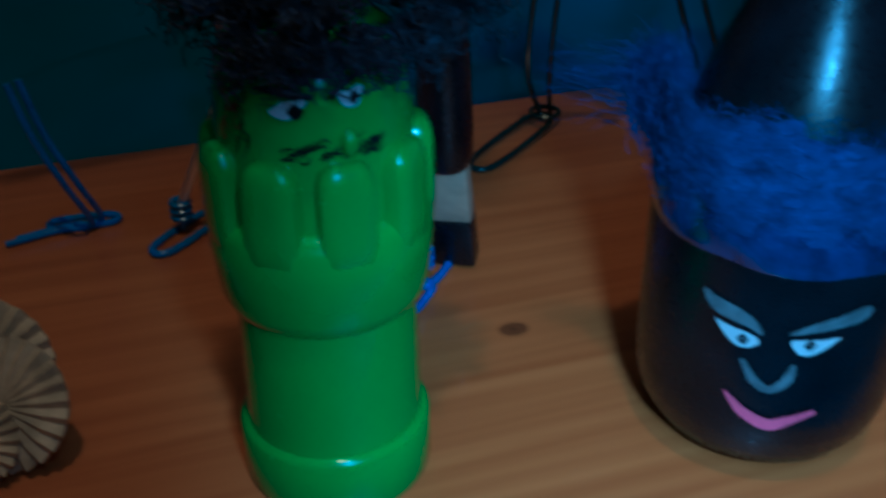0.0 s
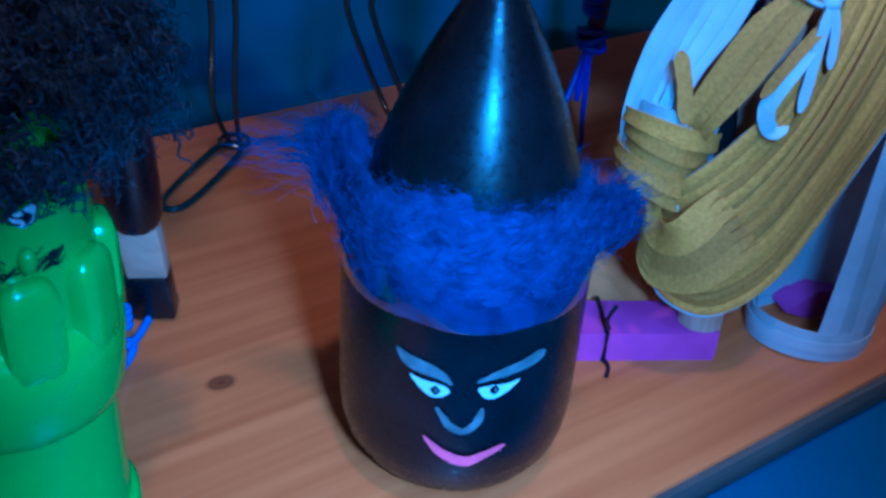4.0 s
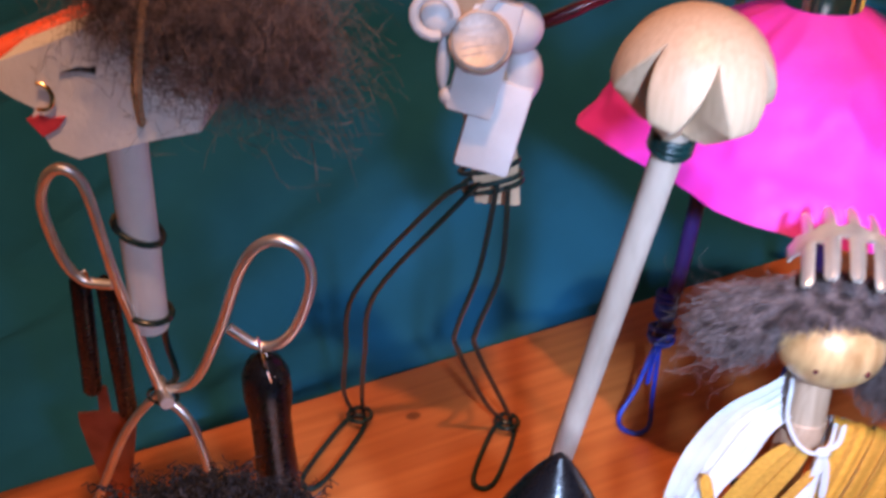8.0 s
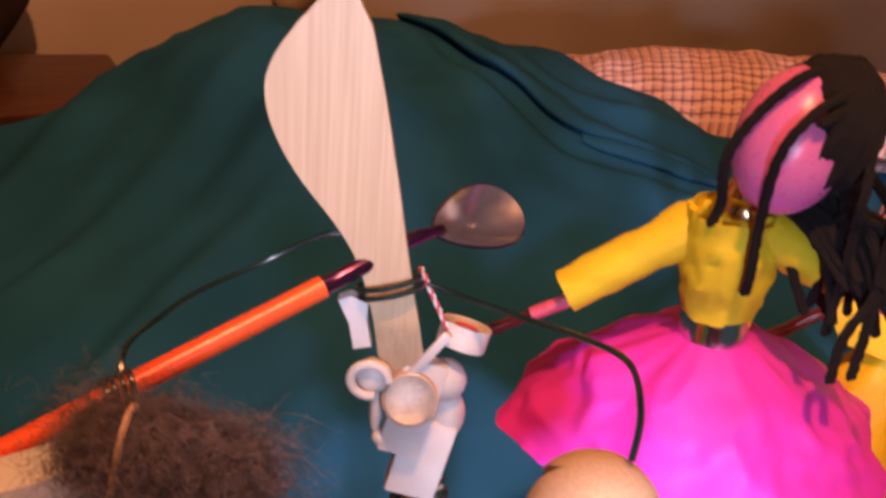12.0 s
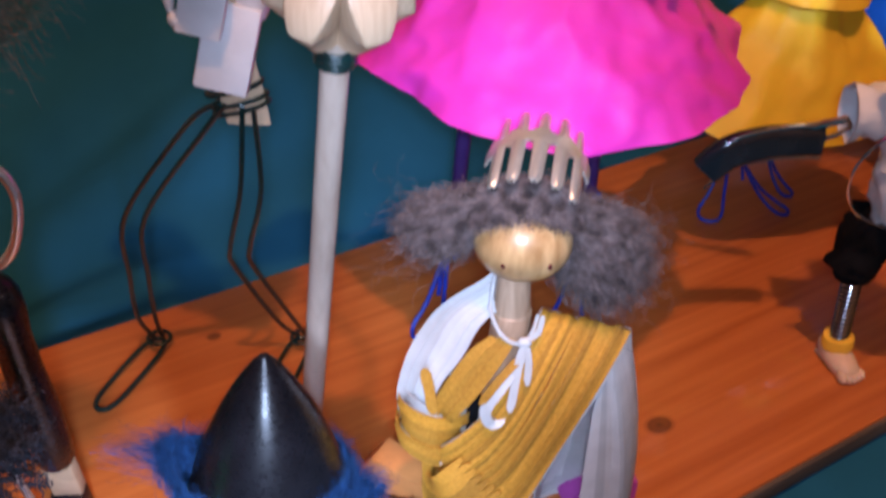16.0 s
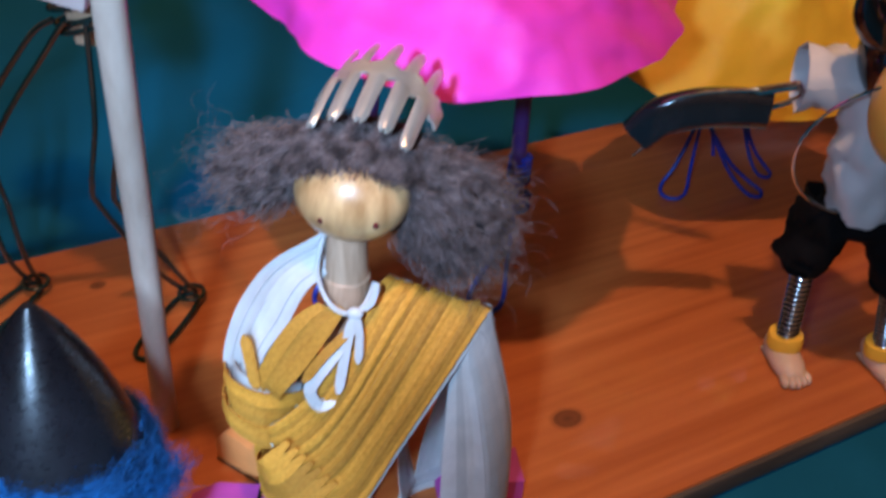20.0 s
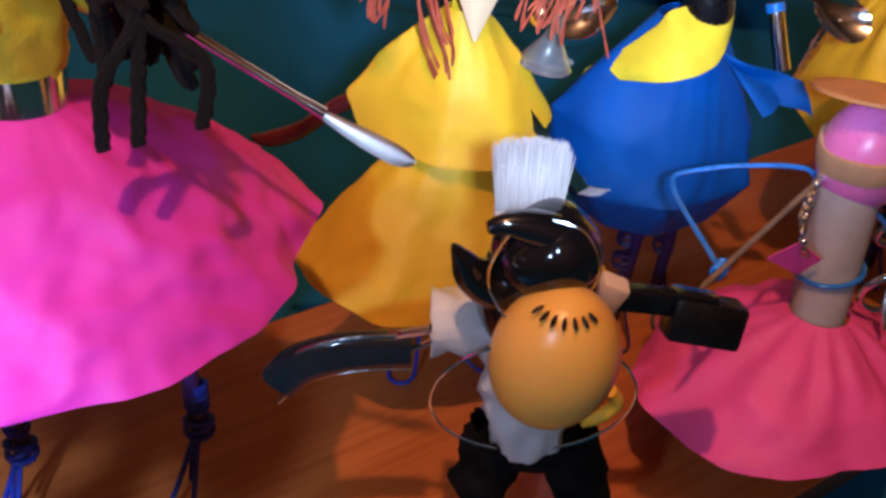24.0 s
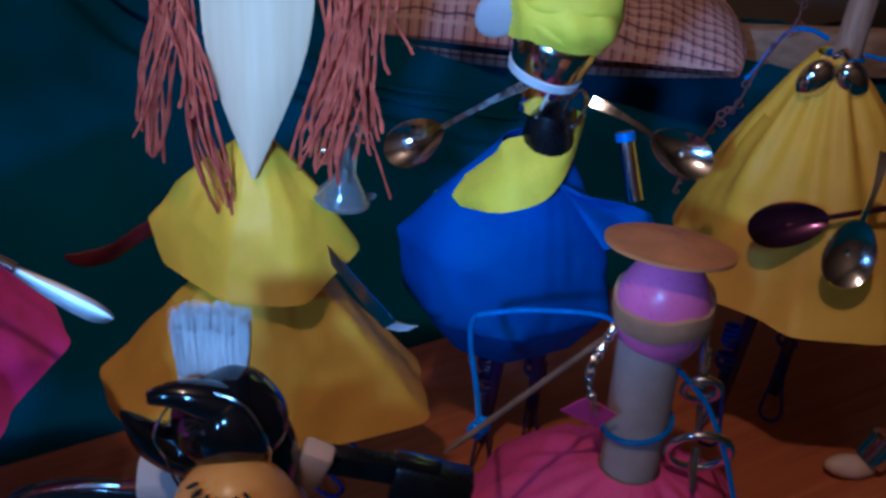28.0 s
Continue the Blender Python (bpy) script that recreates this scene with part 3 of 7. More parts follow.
def bed_cloth():
    s = Shape()
    xs = np.concatenate([np.arange(-1.4, -0.3, 0.03), np.arange(-0.3, 0.64, 0.0115), np.arange(0.64, 1.15, 0.006), np.arange(1.15, 1.5, 0.0115), np.arange(1.5, 2.4, 0.03)])
    ys = np.concatenate([np.arange(-1.3, -0.3, 0.03), np.arange(-0.3, 0.52, 0.0115), np.arange(0.52, 0.95, 0.006), np.arange(0.95, 1.2, 0.0115), np.arange(1.2, 1.55, 0.03)])
    w = len(ys)
    verts = [(float(x), float(y), cloth_height(float(x), float(y))) for x in xs for y in ys]
    faces = [(i * w + j, (i + 1) * w + j, (i + 1) * w + j + 1, i * w + j + 1) for i in range(len(xs) - 1) for j in range(w - 1)]
    s.add(verts, faces, TEAL)
    for line, size in ((FOLD[1:-1], 1.0), (UNDERFOLD, 0.62)):  # lips of cloth that hang over the folds
        run = spline([(q.x, q.y, 0) for q in line], 8)
        rows = []
        for i, q in enumerate(run):
            d = (run[min(i + 1, len(run) - 1)] - run[max(i - 1, 0)]).normalized()
            far = Vector((-d.y, d.x, 0))
            t = i / (len(run) - 1)
            big = size * (0.35 + 0.65 * math.sin(math.pi * min(1, 1.15 * t + 0.08)) ** 0.8) * (1 + 0.25 * noise.noise(q * 14)) if t < 0.9 else size * 0.35 * (1 - (t - 0.9) / 0.1)
            rows.append([Vector((c.x, c.y, cloth_height(c.x, c.y) + high * big)) for off, high in ((0.055, -0.003), (0.034, 0.004), (0.016, 0.012), (0.003, 0.0165), (-0.008, 0.0170), (-0.0145, 0.0135), (-0.0135, 0.0085), (-0.006, 0.0040), (0.004, -0.003)) for c in [q + far * off * big]])
        k = len(rows[0])
        s.add([p for r in rows for p in r], [(i * k + j, i * k + j + 1, (i + 1) * k + j + 1, (i + 1) * k + j) for i in range(len(rows) - 1) for j in range(k - 1)], TEAL)
    return s.done("bed_cloth", label="rumpled teal cotton bedspread draped over the bed", category="bedspread", kind="structure", origin=(0, 0, 0), sharp=180)


bed_cloth()


def board():
    s = Shape()
    s.block((1.85, 0.309, 0.0145), Matrix.Translation((0.525, 0.1545, -0.00725)), PINE, 0.0012)
    ob = s.done("board", label="varnished orange pine board with dark knots, lying on the bedspread", kind="structure", origin=(0, 0, 0))
    e = Shape()
    e.block((1.846, 0.003, 0.0115), Matrix.Translation((0.525, -0.0012, -0.0075)), BOARD_EDGE, 0.0004)
    e.done("sawn_edge", ob, "dull dark sawn front edge")
    return ob


board()


def pillow():
    """A plump checked pillow lying behind the fold of the bedspread."""
    m = pose(1.141, 0.681, 0.134, 8, 2, -36)

    def fn(u, v):
        a, b = 2 * u - 1, 2 * v - 1
        edge = (1 - abs(a) ** 2.0) * (1 - abs(b) ** 2.4)
        z = 0.064 * max(0, edge) ** 0.6
        x, y = a * 0.290 * (1 - 0.06 * b * b), b * 0.094 * (1 - 0.10 * a * a)
        return m @ Vector((x, y, z + crumple((x, y, z), 22, 0.008, 3) * min(1, 4 * max(0, edge))))

    def under(u, v):
        a, b = 2 * u - 1, 2 * v - 1
        edge = (1 - abs(a) ** 2.0) * (1 - abs(b) ** 2.4)
        x, y = a * 0.290 * (1 - 0.06 * b * b), b * 0.108 * (1 - 0.10 * a * a)
        return m @ Vector((x, y, -0.04 * max(0, edge) ** 0.5))
    s = Shape()
    s.sheet(fn, 60, 36, PLAID)
    s.sheet(lambda u, v: under(1 - u, v), 60, 36, PLAID)
    ob = s.done("pillow", label="plump pillow in a salmon cotton cover with a thin dark check", category="pillow", sharp=180)
    uv = ob.data.uv_layers.new(name="cloth")
    inv = (ob.matrix_basis.inverted() @ m).inverted()
    for loop in ob.data.loops:
        q = inv @ ob.data.vertices[loop.vertex_index].co
        uv.data[loop.index].uv = (q.x / 0.0118, q.y / 0.0118)
    return ob


pillow()


def far_furniture():
    s = Shape()
    s.block((1.9, 0.05, 0.055), pose(-0.35, 1.42, 0.035, 0, 8, -6), BEDWOOD, 0.006)
    s.done("bed_rail", label="red-brown wooden side rail of a bed", category="bed rail")
    s = Shape()
    s.block((1.6, 0.34, 0.03), pose(-0.2, 1.72, -0.03, 0, 4, -4), BEDWOOD, 0.006)
    s.done("wooden_ledge", label="dark reddish wooden ledge beside the bed", category="shelf")
    s = Shape()
    s.ball(pose(0.06, 1.85, 0.24, 0, 32, 0) @ Matrix.Diagonal((0.50, 0.16, 0.26, 1)), DARKCLOTH, 32, 18, lambda d: 1 + 0.08 * math.sin(5 * d.x + 3 * d.z))
    s.done("cushion", label="dark brown cushion lying on the wooden ledge", category="cushion")
    s = Shape()
    s.block((0.085, 0.02, 0.014), pose(0.285, 1.37, -0.010, 0, -38, -6), PALEWOOD, 0.002)
    s.done("slat", label="pale wooden bed slat standing in the shade", category="slat")
    s = Shape()
    s.block((0.9, 0.03, 0.055), pose(1.75, 0.42, 0.078, 0, 0, -28), PALEWOOD, 0.004)
    s.done("bed_board", label="pale wooden bed board behind the pillow", category="bed board")
    s = Shape()
    m = pose(1.13, 2.05, 0.03, 0, 32, 0)
    s.ball(m @ Matrix.Diagonal((0.062, 0.045, 0.10, 1)), BEIGE, 28, 18, lambda d: 1 - 0.18 * d.z)
    s.done("wall_lamp", label="glossy beige rounded lamp shade on the cream wall", category="wall lamp")


far_furniture()


# ---- the figures on the board, from one end to the other: each is one mesh
def green_figure():
    """Upturned green plastic bottle and cup with painted eyes and a shock of dark curls."""
    x, y = 0.1268, 0.0775
    m = local(x, y)
    s = Shape()
    s.lathe(((0.0, 0.0), (0.0262, 0.0), (0.0270, 0.0015), (0.0270, 0.0178), (0.0262, 0.0190), (0.0248, 0.0196), (0.0244, 0.030), (0.0240, 0.058), (0.0238, 0.066)), m, GREEN, 48)
    s.lathe(((0.0236, 0.058), (0.0262, 0.0605), (0.0276, 0.064), (0.0287, 0.076), (0.0287, 0.0845), (0.0272, 0.087), (0.0246, 0.0885), (0.0243, 0.100)), m, GREEN, 48)
    for k in range(9):  # the upright rounded lugs of the cup
        a = math.radians(-54.3 + 40 * k)
        c = m @ Vector((0.0246 * math.cos(a), 0.0246 * math.sin(a), 0.0925))
        tall = Matrix.Translation(c) @ pose(0, 0, 0, 0, 0, math.degrees(a) + FACE)
        s.ball(tall @ Matrix.Diagonal((0.0046, 0.0071, 0.0145, 1)), GREEN, 20, 16, lambda d: 1.0 / max(0.74, (abs(d.y) ** 4 + abs(d.z) ** 4 + abs(d.x) ** 4) ** 0.25))
    s.lathe(((0.0243, 0.090), (0.0243, 0.112), (0.0232, 0.122), (0.0200, 0.131), (0.0130, 0.137), (0.0, 0.139)), m, GREEN, 48)
    c = (x, y)
    paint(s, c, 0.0243, [[(-124, 0.1195, 0.0004), (-115, 0.1200, 0.0022), (-104, 0.1225, 0.0005)], [(-88, 0.1235, 0.0003), (-81, 0.1220, 0.0024), (-75, 0.1245, 0.0006)]], WHITE)
    paint(s, c, 0.0243, [[(-114, 0.1200, 0.0003), (-110, 0.1200, 0.0020), (-106, 0.1205, 0.0003)], [(-82, 0.1222, 0.0003), (-80, 0.1222, 0.0016), (-77, 0.1225, 0.0003)],
                         [(-130, 0.1250, 0.0005), (-115, 0.1245, 0.0011), (-100, 0.1230, 0.0005)], [(-92, 0.1225, 0.0004), (-82, 0.1265, 0.0010), (-70, 0.1280, 0.0004)]], BLACK, 0.0008)
    rng = random.Random(4)
    beard = []
    for _ in range(34):
        a, z = rng.uniform(-122, -70), 0.1095 + rng.uniform(-0.0022, 0.0022)
        beard.append([(a, z, 0.00022), (a + rng.uniform(2, 6), z + rng.uniform(-0.001, 0.0022), 0.0003), (a + rng.uniform(6, 10), z + rng.uniform(0, 0.003), 0.0001)])
    for _ in range(26):  # straggling hair on the temple
        a, z = rng.uniform(-158, -136), rng.uniform(0.111, 0.128)
        beard.append([(a, z, 0.0002), (a + rng.uniform(-4, 4), z - rng.uniform(0.001, 0.003), 0.0003), (a + rng.uniform(-5, 5), z - rng.uniform(0.003, 0.006), 0.0001)])
    paint(s, c, 0.0243, beard, BLACK, 0.0006)
    s.ball(upright((x + 0.003, y - 0.0246, 0.1115)) @ Matrix.Diagonal((0.0022, 0.0024, 0.0034, 1)), GREEN, 12, 8)
    centre = Vector((x + 0.006, y + 0.002, 0.142))
    for k in range(90):  # dense knots under the curls
        a, e = rng.uniform(0, 6.283), rng.uniform(-0.25, 1.5)
        r = rng.uniform(0.5, 0.95)
        q = centre + Vector((math.cos(a) * math.cos(e) * 0.035 * r, math.sin(a) * math.cos(e) * 0.030 * r, math.sin(e) * 0.024 * r))
        if q.y < y - 0.012 and q.z < 0.128:
            continue
        size = rng.uniform(0.003, 0.007)
        s.ball(Matrix.Translation(q) @ pose(0, 0, 0, rng.uniform(0, 180), rng.uniform(0, 180), 0) @ Matrix.Diagonal((size, size, size * 0.7, 1)), MOSS, 10, 7, lambda w: 1 + 0.6 * noise.noise(w * 3 + q * 300))
    for k in range(2500):  # knotted curls, coarse like dried moss
        a, e = rng.uniform(0, 6.283), rng.uniform(-0.45, 1.45)
        d = Vector((math.cos(a) * math.cos(e), math.sin(a) * math.cos(e), math.sin(e)))
        if d.y < -0.25 and d.z < 0.0:
            continue
        root = centre + Vector((d.x * 0.030, d.y * 0.026, d.z * 0.020)) * rng.uniform(0.7, 1.1)
        way = Vector((d.x, d.y, d.z * 0.8)) + Vector((rng.uniform(-0.7, 0.7), rng.uniform(-0.7, 0.7), rng.uniform(-0.5, 0.5)))
        curly(s, rng, root, way, rng.uniform(0.004, 0.014), MOSS, rng.uniform(0.00024, 0.00055), rng.uniform(-0.1, 0.4), rng.uniform(0.0010, 0.0026), 3.0, 11, 3)
    for k in range(46):  # clotted tendrils that reach out of the mass, most on one side
        a = rng.choice((rng.uniform(-0.9, 0.9), rng.uniform(0, 6.283)))
        d = Vector((math.cos(a), math.sin(a), rng.uniform(-0.5, 0.55)))
        if d.y < -0.5 and d.z < 0:
            continue
        root = centre + Vector((d.x * 0.028, d.y * 0.025, d.z * 0.016))
        far = rng.uniform(0.010, 0.022)
        for _ in range(16):
            t = rng.random()
            curly(s, rng, root + d * far * t * 0.7, d + Vector((rng.gauss(0, 0.5), rng.gauss(0, 0.5), rng.gauss(0, 0.5))), rng.uniform(0.003, 0.009), MOSS, rng.uniform(0.00025, 0.0005), 0.2, rng.uniform(0.001, 0.0022), 2.5, 9, 3)
    for k in range(420):  # a fringe that hangs over the brow
        a = math.radians(rng.uniform(-150, -25))
        root = Vector((x + 0.003 + 0.024 * math.cos(a), y + 0.024 * math.sin(a), 0.134 + rng.uniform(-0.004, 0.004)))
        way = Vector((0.7 * math.cos(a) + rng.uniform(-0.5, 0.5), math.sin(a) * rng.uniform(0.6, 1.1), rng.uniform(-0.5, 0.3)))
        curly(s, rng, root, way, rng.uniform(0.005, 0.013), MOSS, rng.uniform(0.00024, 0.00055), rng.uniform(-0.1, 0.3), rng.uniform(0.0012, 0.0028), 3.0, 11, 3)
    return s.done("bottle_figure", label="green plastic bottle doll with painted scowl and dark curls", category="doll", group="figures on the board", origin=(x, y, 0))


def black_figure():
    """Black bottle with a painted face, a bullet-shaped black cap and a swathe of soft blue wool held by clear tape."""
    x, y = 0.2525, 0.0550
    m = local(x, y) @ Matrix.Diagonal((1.03, 1.03, 1, 1))
    s = Shape()
    s.lathe(((0.0, 0.0005), (0.0195, 0.0), (0.0240, 0.0016), (0.0300, 0.0066), (0.0338, 0.0130), (0.0348, 0.0172), (0.0352, 0.0182), (0.0360, 0.026), (0.0362, 0.045), (0.0362, 0.0735)), m, BLACK, 64)
    s.lathe(((0.0362, 0.0725), (0.0366, 0.0735), (0.0369, 0.0790), (0.0367, 0.0845), (0.0350, 0.0890)), m, TAPE, 64, lambda r, z, w: (r + 0.0003 * math.sin(7 * w), z + 0.0008 * math.sin(2 * w + 1)))
    prof = [(0.0345, 0.074)]
    for i in range(1, 21):
        t = i / 20
        prof.append((0.0345 * max(0.0, 1 - (0.985 * t) ** 1.6) ** 0.85 + 0.0004, 0.074 + 0.0870 * t))
    cap = local(x, y) @ Matrix.Translation((0, 0, 0.074)) @ pose(0, 0, 0, 0, 1.6, 0) @ Matrix.Translation((0, 0, -0.074))
    s.lathe(prof + [(0.0, 0.1612)], cap, BLACK, 64)
    c = (x, y)
    paint(s, c, 0.0374, [[(-148, 0.0552, 0.0002), (-143, 0.0532, 0.0015), (-137, 0.0516, 0.0026), (-132, 0.0520, 0.0016), (-130.5, 0.0524, 0.0005)], [(-99.5, 0.0548, 0.0002), (-106, 0.0528, 0.0016), (-112, 0.0518, 0.0026), (-116, 0.0527, 0.0015), (-118, 0.0534, 0.0004)]], WHITE)
    paint(s, c, 0.0374, [[(-138.3, 0.0519, 0.0004), (-136.2, 0.0519, 0.0017), (-134.1, 0.0520, 0.0004)], [(-113.3, 0.0528, 0.0004), (-111.2, 0.0529, 0.0017), (-109.1, 0.0529, 0.0004)]], BLACK, 0.0008)
    paint(s, c, 0.0374, [[(-136.6, 0.0521, 0.0002), (-135.9, 0.0522, 0.0006), (-135.2, 0.0522, 0.0002)], [(-111.6, 0.0530, 0.0002), (-110.9, 0.0531, 0.0006), (-110.2, 0.0531, 0.0002)]], GREYPAINT, 0.0011)
    paint(s, c, 0.0374, [[(-154.5, 0.0628, 0.0006), (-148.4, 0.0597, 0.0022), (-139.3, 0.0583, 0.0021), (-133, 0.0565, 0.0013), (-129.5, 0.0542, 0.0004)], [(-88.5, 0.0628, 0.0010), (-92, 0.0614, 0.0021), (-99.6, 0.0598, 0.0018), (-109.6, 0.0580, 0.0014), (-118.9, 0.0556, 0.0004)],
                         [(-135.2, 0.0454, 0.0006), (-132.5, 0.0424, 0.0010), (-128.4, 0.0388, 0.0013), (-122.7, 0.0374, 0.0012), (-118.0, 0.0400, 0.0013), (-116.2, 0.0432, 0.0012), (-115.6, 0.0462, 0.0004)]], GREYPAINT)
    paint(s, c, 0.0374, [[(-140.3, 0.0340, 0.0002), (-136, 0.0310, 0.0011), (-130.9, 0.0282, 0.0016), (-121.1, 0.0257, 0.0019), (-113.0, 0.0278, 0.0014), (-106, 0.0300, 0.0010), (-103, 0.0308, 0.0004)]], PINKPAINT)
    rng = random.Random(7)
    # the wool: a felted body wrapped round the shoulder, drawn up to a horn on one side and a small tuft on the other

    def swathe(u, v):
        w = 2 * math.pi * u
        facing = math.cos(w - math.radians(-129))
        left = max(0.0, math.cos(w - math.radians(-217))) ** 5
        top = 0.1010 + 0.006 * facing + 0.007 * left + 0.0016 * math.sin(5 * w + 1) + 0.001 * math.sin(13 * w)
        z = 0.0815 + (top - 0.0815) * v
        t = max(0.0, (z - 0.074) / 0.087)
        r = 0.0345 * max(0.0, 1 - t ** 1.6) ** 0.85 + 0.0040 * math.sin(math.pi * min(1.0, 0.22 + 0.78 * v)) ** 0.7 + 0.010 * left * v * v
        q = Vector((x + r * math.cos(w), y + r * math.sin(w), z))
        return q + Vector((math.cos(w), math.sin(w), 0.2)) * (crumple(q, 75, 0.0022, 2) + crumple(q, 240, 0.0004, 5))
    s.sheet(lambda u, v: swathe(1 - u, v), 120, 22, FELT, 0.0006)
    for k in range(9000):  # fine fibres lying along the swathe, a few standing off
        u, v = rng.random(), rng.uniform(0.02, 1.0)
        q = swathe(u, v)
        a = math.atan2(q.y - y, q.x - x)
        d, side = Vector((math.cos(a), math.sin(a), 0)), Vector((-math.sin(a), math.cos(a), 0))
        way = side * rng.choice((-1, 1)) + Vector((0, 0, rng.gauss(0.25, 0.45))) + d * abs(rng.gauss(0.05, 0.16))
        curly(s, rng, q - d * 0.0004, way, rng.uniform(0.004, 0.012), BLUE_WOOL, 0.00009, 0.0, rng.uniform(0.0006, 0.0018), 0.7, 5, 3)
    u = Vector((0.775, -0.631, 0))
    base = Vector((x, y, 0.093)) - u * 0.036
    for count, start, way, far, loose in ((2600, base, -u * 0.22 + Vector((0, 0, 1.0)), 0.017, 0.13), (130, base + Vector((0, 0, 0.010)) - u * 0.005, -u * 1.0 + Vector((0, 0, 0.06)), 0.024, 0.13), (900, Vector((x, y, 0.088)) + u * 0.038, u * 0.45 + Vector((0, 0, 1.0)), 0.012, 0.30)):
        for _ in range(count):
            curly(s, rng, start + Vector((rng.gauss(0, 0.0034), rng.gauss(0, 0.0034), rng.gauss(0, 0.004))), way + Vector((rng.gauss(0, loose), rng.gauss(0, loose), rng.gauss(0, loose))), far * rng.uniform(0.4, 1.25), BLUE_WOOL, 0.00010, 0.05, 0.0022, 1.0, 6, 3)
    return s.done("bottle_figure", label="black bottle doll with painted face and blue wool hair", category="doll", group="figures on the board", origin=(x, y, 0))


def shell_bundle():
    """Pleated cream discs lying at the end of the board."""
    root = empty("shell_bundle", (0.036, 0.112, 0), "cream pleated shells leaning together on the board", "shell")
    for place, tilt, r in (((0.030, 0.122, 0.022), (70, 10, -18), 0.022), ((0.037, 0.106, 0.0195), (62, 6, -34), 0.0195), ((0.026, 0.100, 0.014), (58, -8, -8), 0.014)):
        s = Shape()
        m = pose(*place, *tilt)
        s.lathe(((0.0, 0.003), (r * 0.3, 0.0036), (r * 0.7, 0.003), (r, 0.0008), (r, -0.0008), (r * 0.6, -0.002), (0.0, -0.002)), m, CREAM, 96, lambda q, z, w, r=r: (q * (1 + 0.03 * (q / r) * math.sin(24 * w)), z + 0.0011 * (q / r) * math.sin(24 * w)))
        s.done("shell", root)
    return root


def wire_loop(s, a, b, wide, r, material, lift=0.0):
    """A flattened loop of wire from a to b, wide across."""
    a, b = Vector(a), Vector(b)
    d = (b - a).normalized()
    side = Vector((-d.y, d.x, 0)) * wide / 2
    q = [a + side * 0.5, a.lerp(b, 0.2) + side, a.lerp(b, 0.8) + side, b + side * 0.5, b - side * 0.5, a.lerp(b, 0.8) - side, a.lerp(b, 0.2) - side, a - side * 0.5]
    s.tube([p + Vector((0, 0, lift)) for p in spline(q, 5, True)], r, material, 8, True)


